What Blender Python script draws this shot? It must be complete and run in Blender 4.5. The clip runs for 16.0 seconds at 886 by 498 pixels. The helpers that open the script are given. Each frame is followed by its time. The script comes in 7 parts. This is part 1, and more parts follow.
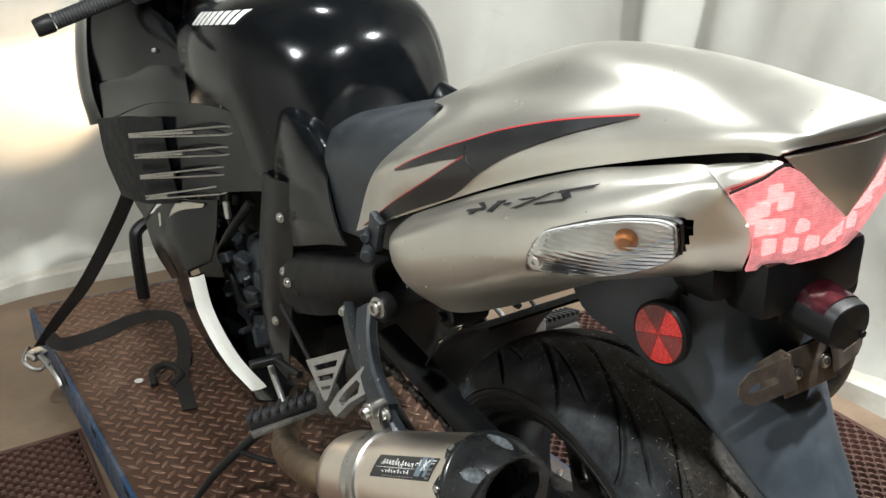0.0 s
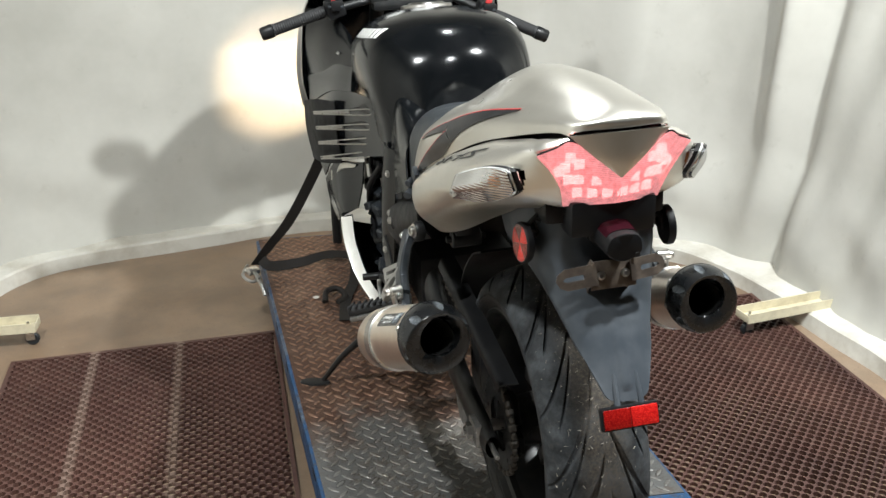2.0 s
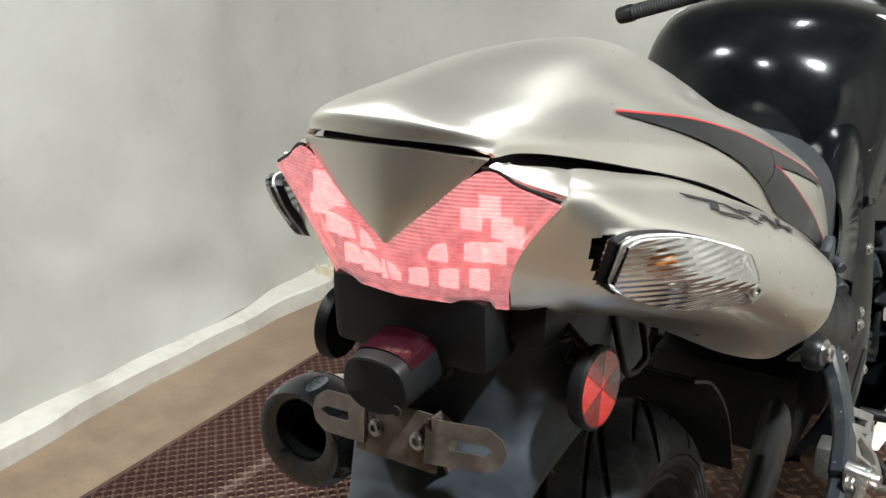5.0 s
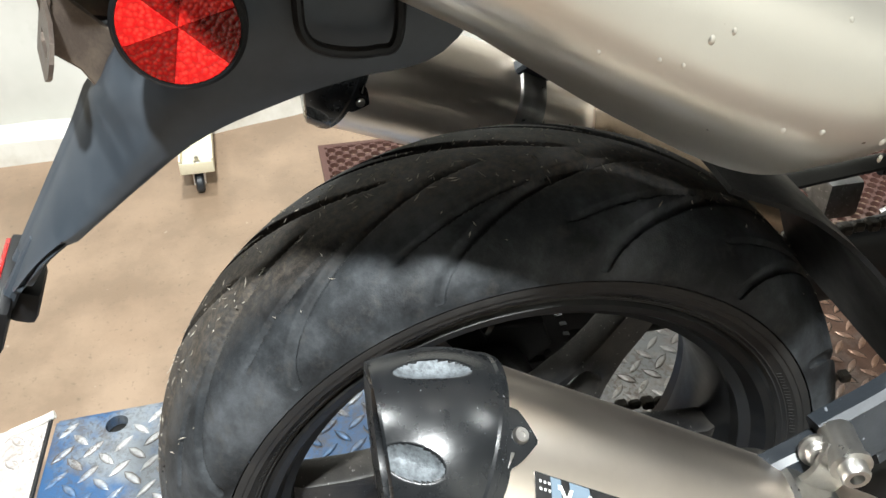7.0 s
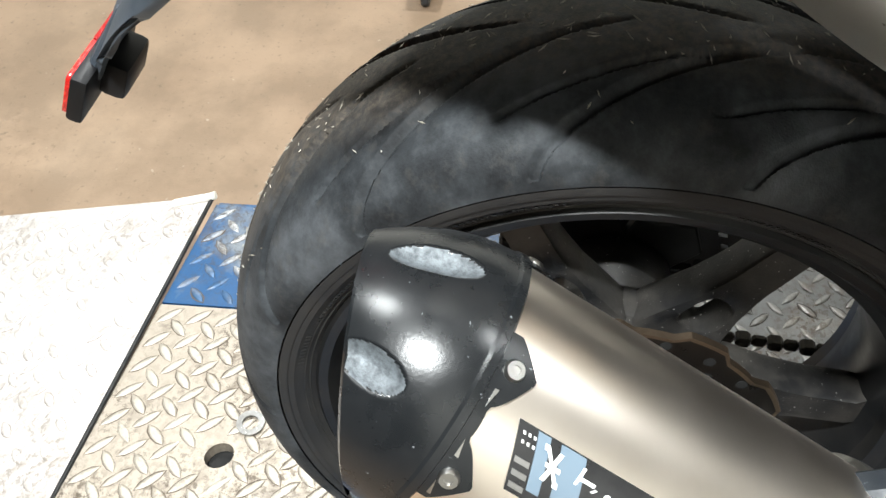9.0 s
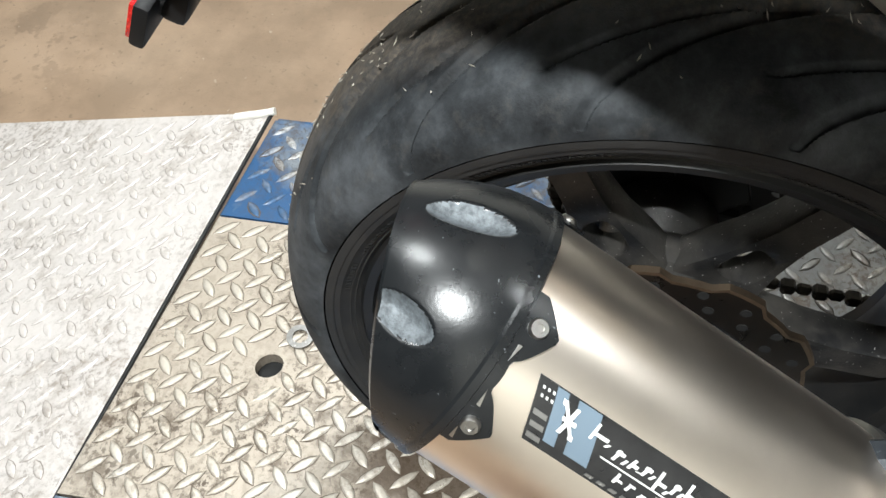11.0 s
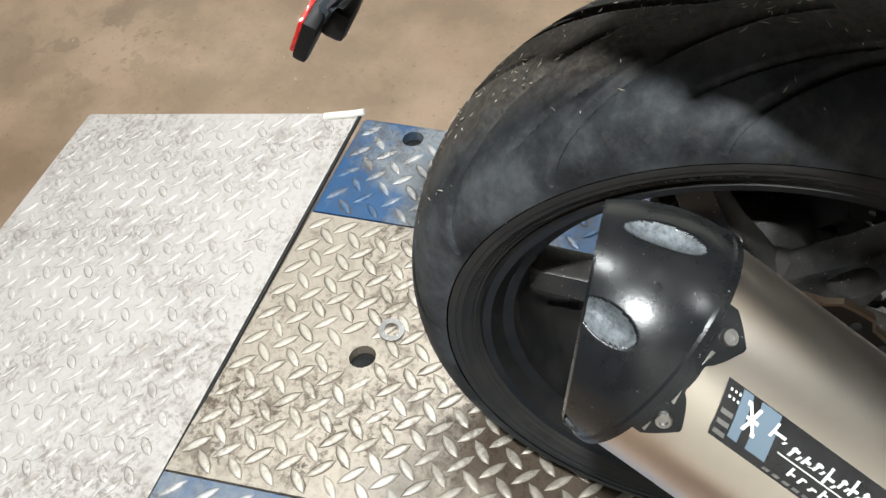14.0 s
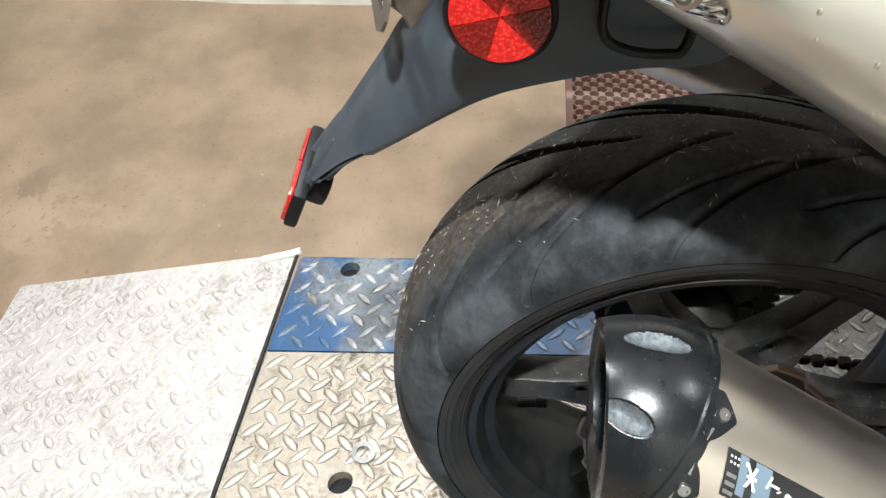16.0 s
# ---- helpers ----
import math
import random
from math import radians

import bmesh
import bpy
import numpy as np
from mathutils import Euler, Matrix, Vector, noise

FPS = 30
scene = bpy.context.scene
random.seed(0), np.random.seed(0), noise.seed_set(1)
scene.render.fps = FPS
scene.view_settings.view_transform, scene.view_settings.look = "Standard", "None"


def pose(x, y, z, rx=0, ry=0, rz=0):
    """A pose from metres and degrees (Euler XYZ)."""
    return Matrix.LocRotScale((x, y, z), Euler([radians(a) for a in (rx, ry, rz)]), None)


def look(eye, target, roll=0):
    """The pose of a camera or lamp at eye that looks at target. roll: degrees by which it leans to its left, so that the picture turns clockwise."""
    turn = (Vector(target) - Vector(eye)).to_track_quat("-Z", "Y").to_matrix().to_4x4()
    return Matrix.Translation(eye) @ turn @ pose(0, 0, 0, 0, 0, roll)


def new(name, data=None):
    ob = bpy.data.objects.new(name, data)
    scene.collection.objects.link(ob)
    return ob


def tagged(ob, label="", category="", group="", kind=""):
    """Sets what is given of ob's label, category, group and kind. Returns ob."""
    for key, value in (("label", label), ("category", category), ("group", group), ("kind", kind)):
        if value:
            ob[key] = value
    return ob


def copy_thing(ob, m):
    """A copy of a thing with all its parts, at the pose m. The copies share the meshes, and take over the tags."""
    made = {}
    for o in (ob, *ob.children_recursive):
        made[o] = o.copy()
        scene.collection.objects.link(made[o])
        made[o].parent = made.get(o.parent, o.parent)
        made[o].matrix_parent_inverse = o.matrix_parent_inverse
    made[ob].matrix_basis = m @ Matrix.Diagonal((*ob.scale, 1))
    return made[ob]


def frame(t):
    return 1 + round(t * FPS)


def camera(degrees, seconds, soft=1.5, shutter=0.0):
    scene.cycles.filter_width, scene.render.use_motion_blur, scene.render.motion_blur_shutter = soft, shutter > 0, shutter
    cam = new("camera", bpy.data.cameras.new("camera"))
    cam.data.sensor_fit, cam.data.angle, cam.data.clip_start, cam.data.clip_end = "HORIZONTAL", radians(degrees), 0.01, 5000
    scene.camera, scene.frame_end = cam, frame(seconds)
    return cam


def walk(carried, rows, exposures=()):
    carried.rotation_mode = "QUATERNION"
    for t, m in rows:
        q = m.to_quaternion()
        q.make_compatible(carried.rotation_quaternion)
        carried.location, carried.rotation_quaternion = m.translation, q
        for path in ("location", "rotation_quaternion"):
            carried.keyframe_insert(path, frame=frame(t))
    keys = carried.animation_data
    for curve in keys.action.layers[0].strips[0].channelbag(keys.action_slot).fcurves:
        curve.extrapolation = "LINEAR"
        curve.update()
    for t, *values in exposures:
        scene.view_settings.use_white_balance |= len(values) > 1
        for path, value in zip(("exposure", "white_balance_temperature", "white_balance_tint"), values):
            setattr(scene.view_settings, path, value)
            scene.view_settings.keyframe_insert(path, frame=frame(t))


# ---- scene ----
# ------------------------------------------------------------ camera
cam = camera(51.5, 16.0)
PATH = [
    (0.0, pose(-0.7251, -0.7780, 1.4221, 66.516, 0.245, -30.905)),
    (0.5, pose(-0.6522, -0.9835, 1.4986, 66.439, 0.357, -26.510)),
    (1.0, pose(-0.6325, -1.1822, 1.5198, 66.781, 0.673, -20.061)),
    (1.5, pose(-0.6656, -1.3638, 1.5389, 66.954, 0.761, -16.255)),
    (2.0, pose(-0.5635, -1.4980, 1.5524, 67.074, 0.859, -13.144)),
    (2.5, pose(-0.3735, -1.5368, 1.5297, 67.133, 0.870, -11.032)),
    (3.0, pose(-0.2138, -1.3969, 1.5089, 67.180, 0.898, -7.948)),
    (3.2, pose(-0.1622, -1.3392, 1.5251, 67.170, 0.988, -6.945)),
    (5.3, pose(0.4224, -0.6650, 1.3039, 69.299, -0.106, 38.896)),
    (5.5, pose(0.4764, -0.5705, 1.2806, 68.588, -0.164, 43.019)),
    (6.0, pose(0.5374, -0.3726, 1.2316, 66.201, -0.176, 56.025)),
    (6.5, pose(0.5191, -0.2639, 1.1994, 60.711, 0.084, 68.421)),
    (7.0, pose(0.5457, -0.1756, 1.1873, 52.086, -0.001, 77.918)),
    (7.5, pose(0.5312, -0.1344, 1.1761, 48.657, -0.199, 86.126)),
    (8.0, pose(0.4906, -0.1047, 1.1671, 45.978, -0.160, 90.661)),
    (8.5, pose(0.4688, -0.0899, 1.1498, 44.990, -0.151, 94.594)),
    (9.0, pose(0.4681, -0.0789, 1.1313, 42.414, -0.100, 97.697)),
    (9.2, pose(0.4680, -0.0776, 1.1308, 41.382, -0.106, 98.574)),
    (11.3, pose(0.4619, -0.0697, 1.1542, 37.007, 0.672, 102.837)),
    (11.5, pose(0.4714, -0.0787, 1.1478, 37.456, 0.211, 103.114)),
    (12.0, pose(0.4651, -0.0902, 1.1490, 37.239, 0.304, 103.760)),
    (12.5, pose(0.4648, -0.0931, 1.1576, 36.915, 0.483, 104.015)),
    (13.0, pose(0.4693, -0.0937, 1.1644, 36.832, 0.518, 104.475)),
    (13.5, pose(0.4831, -0.1212, 1.1839, 36.601, 0.622, 104.700)),
    (14.0, pose(0.5044, -0.1418, 1.1988, 36.715, 0.837, 104.841)),
    (14.5, pose(0.5176, -0.1448, 1.2145, 37.224, 0.855, 104.420)),
    (15.0, pose(0.5385, -0.1544, 1.2217, 38.014, 1.027, 102.894)),
    (15.5, pose(0.5668, -0.1692, 1.2560, 39.563, 0.936, 99.854)),
    (16.0, pose(0.5631, -0.2084, 1.2886, 43.129, 0.692, 94.299)),
]

EXPOSURES = [(0.0, -0.05), (1.0, 0.05), (3.2, -0.02), (5.3, -0.25), (6.0, -0.3), (6.6, 0.05), (7.2, 0.6), (8.0, 0.65), (9.0, 0.45), (11.5, 0.0), (14.5, -0.15), (16.0, 0.15)]
walk(cam, PATH, EXPOSURES)

# ------------------------------------------------------------ light
world = bpy.data.worlds.new("world")
world.use_nodes = True
scene.world = world
world.node_tree.nodes["Background"].inputs[0].default_value = (1.0, 0.98, 0.95, 1)
world.node_tree.nodes["Background"].inputs[1].default_value = 0.01


def lamp(name, kind, place, watts, colour, size=0.1, target=None, spot=None):
    data = bpy.data.lights.new(name, kind)
    data.energy, data.color = watts, colour
    if kind == "AREA":
        data.shape, data.size = "DISK", size
    else:
        data.shadow_soft_size = size
    ob = new(name, data)
    ob.matrix_world = look(place, target) if target else pose(*place)
    if spot:
        data.spot_size, data.spot_blend = radians(spot[0]), spot[1]
    return ob


WHITE = (0.94, 0.985, 0.985)
lamp("overhead_light", "SPOT", (1.05, -0.30, 2.80), 460, WHITE, 0.05, (0.0, 0.1, 0.3), (122, 0.45))
lamp("overhead_light", "SPOT", (-0.12, -0.95, 2.60), 90, WHITE, 0.05, (0.0, 0.0, 0.3), (125, 0.45))
lamp("overhead_light", "SPOT", (0.12, 1.10, 2.55), 34, WHITE, 0.05, (0.1, 0.2, 0.3), (120, 0.45))
lamp("overhead_light", "SPOT", (-1.30, -0.20, 2.74), 200, WHITE, 0.05, (0.1, 0.3, 0.3), (122, 0.45))
lamp("headlight_beam", "SPOT", (-0.02, 2.0, 0.925), 190, (1.0, 0.76, 0.50), 0.008, (-0.31, 2.6, 0.73), (48, 0.6))

# ------------------------------------------------------------ materials


def nodes_of(name):
    m = bpy.data.materials.new(name)
    m.use_nodes = True
    nt = m.node_tree
    return m, nt, nt.nodes["Principled BSDF"]


def noise_node(nt, scale, detail=4.0, rough=0.6, coord="Object", stretch=None):
    tc = nt.nodes.new("ShaderNodeTexCoord")
    n = nt.nodes.new("ShaderNodeTexNoise")
    n.inputs["Scale"].default_value = scale
    n.inputs["Detail"].default_value = detail
    n.inputs["Roughness"].default_value = rough
    if stretch:
        mp = nt.nodes.new("ShaderNodeMapping")
        mp.inputs["Scale"].default_value = stretch
        nt.links.new(tc.outputs[coord], mp.inputs["Vector"])
        nt.links.new(mp.outputs["Vector"], n.inputs["Vector"])
    else:
        nt.links.new(tc.outputs[coord], n.inputs["Vector"])
    return n


def ramp(nt, src, stops):
    r = nt.nodes.new("ShaderNodeValToRGB")
    while len(r.color_ramp.elements) < len(stops):
        r.color_ramp.elements.new(0.5)
    for e, (p, c) in zip(r.color_ramp.elements, stops):
        e.position, e.color = p, (*c, 1) if len(c) == 3 else c
    nt.links.new(src, r.inputs["Fac"])
    return r


def mix(nt, fac, a, b, kind="MIX"):
    m = nt.nodes.new("ShaderNodeMix")
    m.data_type, m.blend_type = "RGBA", kind
    for sock, v in ((m.inputs[0], fac), (m.inputs[6], a), (m.inputs[7], b)):
        if isinstance(v, (int, float)):
            sock.default_value = v
        elif isinstance(v, tuple):
            sock.default_value = (*v, 1)
        else:
            nt.links.new(v, sock)
    return m.outputs[2]


def bump(nt, bsdf, height, strength=0.3, dist=0.002):
    b = nt.nodes.new("ShaderNodeBump")
    b.inputs["Strength"].default_value = strength
    b.inputs["Distance"].default_value = dist
    nt.links.new(height, b.inputs["Height"])
    nt.links.new(b.outputs["Normal"], bsdf.inputs["Normal"])


def plain(name, base, rough, metal=0.0, dirt=(0.5, 0.5, 0.5), amount=0.25, scale=60, fine=400, coat=0.0, relief=0.15, spots=None):
    """A surface with stains at one scale, grain at another, and uneven gloss."""
    m, nt, b = nodes_of(name)
    big, small = noise_node(nt, scale, 5, 0.65), noise_node(nt, fine, 3, 0.6)
    mask = ramp(nt, big.outputs["Fac"], [(0.42, (0, 0, 0)), (0.72, (amount, amount, amount))])
    col = mix(nt, mask.outputs["Color"], base, dirt)
    if spots:
        sp = noise_node(nt, spots[0], 2, 0.5)
        sm = ramp(nt, sp.outputs["Fac"], [(spots[1], (0, 0, 0)), (spots[1] + 0.03, (1, 1, 1))])
        col = mix(nt, sm.outputs["Color"], col, spots[2])
    nt.links.new(col, b.inputs["Base Color"])
    rr = ramp(nt, big.outputs["Fac"], [(0.3, (rough * 0.85,) * 3), (0.7, (min(1, rough * 1.2),) * 3)])
    nt.links.new(rr.outputs["Color"], b.inputs["Roughness"])
    b.inputs["Metallic"].default_value = metal
    b.inputs["Coat Weight"].default_value = coat
    b.inputs["Coat Roughness"].default_value = 0.06
    bump(nt, b, small.outputs["Fac"], relief, 0.001)
    return m


SILVER = plain("silver_paint", (0.64, 0.612, 0.55), 0.32, 0.87, (0.36, 0.33, 0.28), 0.15, 9, 900, 0.3, 0.05, (150, 0.755, (0.22, 0.18, 0.14)))
BLACK_GLOSS = plain("black_gloss_paint", (0.003, 0.0036, 0.0042), 0.14, 0.0, (0.012, 0.012, 0.013), 0.3, 14, 700, 0.0, 0.02)
BLACK_GLOSS.node_tree.nodes["Principled BSDF"].inputs["Specular IOR Level"].default_value = 0.32
BLACK_SATIN = plain("black_satin_plastic", (0.006, 0.0062, 0.007), 0.45, 0.0, (0.02, 0.019, 0.017), 0.25, 20, 500, 0, 0.1)
BLACK_SATIN.node_tree.nodes["Principled BSDF"].inputs["Specular IOR Level"].default_value = 0.22
BLACK_METAL = plain("black_painted_metal", (0.009, 0.0095, 0.010), 0.38, 0.0, (0.035, 0.031, 0.028), 0.35, 40, 500, 0, 0.08)
BLACK_METAL.node_tree.nodes["Principled BSDF"].inputs["Specular IOR Level"].default_value = 0.3
BLUE_BLACK = plain("dusty_black_metal", (0.018, 0.022, 0.027), 0.42, 0.1, (0.06, 0.064, 0.07), 0.4, 45, 600, 0, 0.12, (160, 0.7, (0.2, 0.22, 0.24)))
FENDER = plain("grey_fender_plastic", (0.031, 0.039, 0.049), 0.5, 0.0, (0.095, 0.104, 0.116), 0.35, 16, 800, 0, 0.08)
VINYL = plain("seat_vinyl", (0.018, 0.022, 0.026), 0.46, 0.0, (0.05, 0.055, 0.06), 0.3, 12, 700, 0, 0.25, (120, 0.72, (0.1, 0.105, 0.11)))
STEEL = plain("bare_steel", (0.56, 0.55, 0.53), 0.3, 1.0, (0.28, 0.25, 0.22), 0.4, 60, 800, 0, 0.1)
DULL_ALU = plain("dull_aluminium", (0.30, 0.295, 0.285), 0.45, 0.8, (0.09, 0.08, 0.07), 0.55, 50, 600, 0, 0.2, (260, 0.66, (0.5, 0.49, 0.47)))
ALU = plain("cast_aluminium", (0.42, 0.415, 0.40), 0.42, 0.75, (0.16, 0.15, 0.14), 0.4, 40, 600, 0, 0.2)
WHITE_PAINT = plain("white_paint", (0.78, 0.76, 0.70), 0.4, 0, (0.5, 0.47, 0.4), 0.25, 12, 500, 0.2, 0.04)
CREAM = plain("cream_paint", (0.66, 0.60, 0.44), 0.5, 0, (0.28, 0.22, 0.14), 0.45, 18, 300, 0, 0.12)
RUBBER_GRIP = plain("grip_rubber", (0.012, 0.012, 0.013), 0.65, 0, (0.04, 0.04, 0.04), 0.3, 40, 300, 0, 0.5)
WEB = plain("black_webbing", (0.014, 0.012, 0.011), 0.85, 0, (0.05, 0.04, 0.03), 0.4, 40, 900, 0, 0.5)
DECAL = plain("charcoal_decal", (0.010, 0.010, 0.011), 0.4, 0.0, (0.03, 0.03, 0.03), 0.2, 20, 500, 0.3, 0.02)
RED_LINE = plain("red_pinstripe", (0.42, 0.03, 0.03), 0.4, 0, (0.25, 0.03, 0.03), 0.2, 20, 500, 0.3, 0.02)
BRASS = plain("heat_browned_steel", (0.32, 0.24, 0.17), 0.42, 1.0, (0.12, 0.09, 0.06), 0.5, 30, 700, 0, 0.15)
RUST_PLATE = plain("tarnished_bracket", (0.13, 0.105, 0.09), 0.42, 0.7, (0.32, 0.26, 0.2), 0.5, 45, 500, 0, 0.25)
# near-black paint standing in for the shade inside holes and openings
HOLE_SHADE = plain("painted_hole_shade", (0.004, 0.004, 0.004), 0.8, 0, (0.01, 0.01, 0.01), 0.3, 30, 200, 0, 0.1)
CHAIN = plain("greasy_chain", (0.035, 0.03, 0.025), 0.55, 0.5, (0.12, 0.10, 0.08), 0.4, 120, 500, 0, 0.3)
CAP_BLACK = plain("anodised_black_cap", (0.008, 0.009, 0.010), 0.27, 0.1, (0.03, 0.03, 0.032), 0.3, 35, 600, 0, 0.06, (420, 0.735, (0.16, 0.17, 0.18)))
CAP_BARE = plain("worn_bare_dimple", (0.125, 0.14, 0.152), 0.6, 0.3, (0.02, 0.022, 0.025), 0.95, 210, 700, 0, 0.4)
BLUE_GREY = plain("blue_grey_sticker", (0.12, 0.165, 0.21), 0.35, 0, (0.16, 0.2, 0.24), 0.2, 60, 500, 0.3, 0.02)
STICKER_BLACK = plain("black_sticker", (0.01, 0.01, 0.011), 0.3, 0, (0.04, 0.04, 0.04), 0.3, 90, 500, 0.3, 0.02)
STICKER_WHITE = plain("white_sticker_print", (0.7, 0.7, 0.68), 0.4, 0, (0.4, 0.4, 0.4), 0.3, 90, 500, 0.2, 0.02)


def brushed(name, base, rough):
    """Titanium-coloured can, brushed along its length, dirty patches."""
    m, nt, b = nodes_of(name)
    n = noise_node(nt, 30, 4, 0.6)
    mask = ramp(nt, n.outputs["Fac"], [(0.4, (0, 0, 0)), (0.8, (0.10, 0.10, 0.10))])
    col = mix(nt, mask.outputs["Color"], base, (0.2, 0.17, 0.14))
    nt.links.new(col, b.inputs["Base Color"])
    b.inputs["Metallic"].default_value = 1.0
    rr = ramp(nt, n.outputs["Fac"], [(0.35, (rough,) * 3), (0.7, (rough * 1.12,) * 3)])
    nt.links.new(rr.outputs["Color"], b.inputs["Roughness"])
    return m


TITANIUM = brushed("brushed_titanium", (0.96, 0.865, 0.77), 0.30)


def tyre_material():
    m, nt, b = nodes_of("tyre_rubber")
    big, mid, fine = noise_node(nt, 11, 6, 0.68), noise_node(nt, 60, 5, 0.7), noise_node(nt, 700, 2, 0.5)
    a = ramp(nt, big.outputs["Fac"], [(0.38, (0.009, 0.0095, 0.0105)), (0.50, (0.028, 0.031, 0.034)), (0.66, (0.075, 0.081, 0.088))])
    d = ramp(nt, mid.outputs["Fac"], [(0.55, (0, 0, 0)), (0.8, (0.5, 0.5, 0.5))])
    col = mix(nt, d.outputs["Color"], a.outputs["Color"], (0.075, 0.07, 0.062))
    # brown dust on the middle of the tread
    tc = nt.nodes.new("ShaderNodeTexCoord")
    sep = nt.nodes.new("ShaderNodeSeparateXYZ")
    nt.links.new(tc.outputs["Object"], sep.inputs[0])
    ab = nt.nodes.new("ShaderNodeMath")
    ab.operation = "ABSOLUTE"
    nt.links.new(sep.outputs["X"], ab.inputs[0])
    mid_band = ramp(nt, ab.outputs[0], [(0.02, (0.75, 0.75, 0.75)), (0.055, (0, 0, 0))])
    grit = noise_node(nt, 180, 4, 0.7)
    gm = ramp(nt, grit.outputs["Fac"], [(0.42, (0.25, 0.25, 0.25)), (0.7, (1, 1, 1))])
    bm_ = mix(nt, 1.0, mid_band.outputs["Color"], gm.outputs["Color"], "MULTIPLY")
    nt.links.new(mix(nt, bm_, col, (0.13, 0.105, 0.08)), b.inputs["Base Color"])
    b.inputs["Roughness"].default_value = 0.62
    b.inputs["Specular IOR Level"].default_value = 0.22
    bump(nt, b, fine.outputs["Fac"], 0.25, 0.001)
    return m


TYRE = tyre_material()
GRIT = plain("straw_dust", (0.30, 0.27, 0.22), 0.8, 0, (0.5, 0.48, 0.44), 0.5, 200, 500, 0, 0.1)
WHEEL_DUST = plain("dusty_cast_wheel", (0.012, 0.012, 0.0125), 0.36, 0.1, (0.10, 0.09, 0.078), 0.6, 14, 500, 0, 0.3, (420, 0.71, (0.4, 0.39, 0.37)))
DISC_STEEL = plain("brake_disc_steel", (0.055, 0.048, 0.042), 0.3, 0.9, (0.06, 0.045, 0.035), 0.6, 60, 500, 0, 0.1)
SIDEWALL = plain("tyre_sidewall", (0.014, 0.014, 0.014), 0.6, 0, (0.05, 0.045, 0.04), 0.35, 30, 700, 0, 0.25)


def lens(name, tint, clear, emit=None, strength=0.0, ribs=400, axis="X", dark=0.7):
    """Moulded lens: ribbed, part clear, glossy."""
    m, nt, b = nodes_of(name)
    tc = nt.nodes.new("ShaderNodeTexCoord")
    wv = nt.nodes.new("ShaderNodeTexWave")
    wv.bands_direction = axis
    wv.inputs["Scale"].default_value = ribs
    wv.inputs["Distortion"].default_value = 0.4
    nt.links.new(tc.outputs["Object"], wv.inputs["Vector"])
    bump(nt, b, wv.outputs["Fac"], 0.6, 0.002)
    # troughs tinted darker: the shading of the ribs is put into the colour
    col = ramp(nt, wv.outputs["Fac"], [(0.2, tuple(dark * c for c in tint)), (0.8, tint)])
    nt.links.new(col.outputs["Color"], b.inputs["Base Color"])
    b.inputs["Roughness"].default_value = 0.12
    if emit:
        n = noise_node(nt, 120, 3, 0.7)
        e = ramp(nt, n.outputs["Fac"], [(0.35, tuple(0.6 * c for c in emit)), (0.65, emit)])
        nt.links.new(e.outputs["Color"], b.inputs["Emission Color"])
        b.inputs["Emission Strength"].default_value = strength
    tr = nt.nodes.new("ShaderNodeBsdfTransparent")
    tr.inputs[0].default_value = (*[min(1, 0.25 + 0.75 * c) for c in tint], 1)
    sh = nt.nodes.new("ShaderNodeMixShader")
    sh.inputs[0].default_value = clear
    nt.links.new(b.outputs[0], sh.inputs[1])
    nt.links.new(tr.outputs[0], sh.inputs[2])
    nt.links.new(sh.outputs[0], nt.nodes["Material Output"].inputs[0])
    return m


TAIL_LENS = lens("lit_tail_lens", (0.85, 0.30, 0.31), 0.58, (1.0, 0.50, 0.51), 1.1, 110, "Z")


def clear_lens(name, ribs):
    """Clear moulded plastic: see-through, gloss by Fresnel, lengthwise ribs."""
    m, nt, b = nodes_of(name)
    nt.nodes.remove(b)
    tc, wv = nt.nodes.new("ShaderNodeTexCoord"), nt.nodes.new("ShaderNodeTexWave")
    wv.bands_direction = "Z"
    wv.inputs["Scale"].default_value = ribs
    wv.inputs["Distortion"].default_value = 0.3
    nt.links.new(tc.outputs["Object"], wv.inputs["Vector"])
    gl, tr, sh, fr, bp = (nt.nodes.new("ShaderNode" + k) for k in ("BsdfGlossy", "BsdfTransparent", "MixShader", "Fresnel", "Bump"))
    bp.inputs["Strength"].default_value, bp.inputs["Distance"].default_value = 0.3, 0.001
    nt.links.new(wv.outputs["Fac"], bp.inputs["Height"])
    gl.inputs["Roughness"].default_value, fr.inputs["IOR"].default_value = 0.08, 1.4
    tr.inputs[0].default_value = (0.985, 0.99, 0.99, 1)
    for node in (gl, fr):
        nt.links.new(bp.outputs["Normal"], node.inputs["Normal"])
    nt.links.new(fr.outputs[0], sh.inputs[0])
    nt.links.new(tr.outputs[0], sh.inputs[1])
    nt.links.new(gl.outputs[0], sh.inputs[2])
    nt.links.new(sh.outputs[0], nt.nodes["Material Output"].inputs[0])
    return m


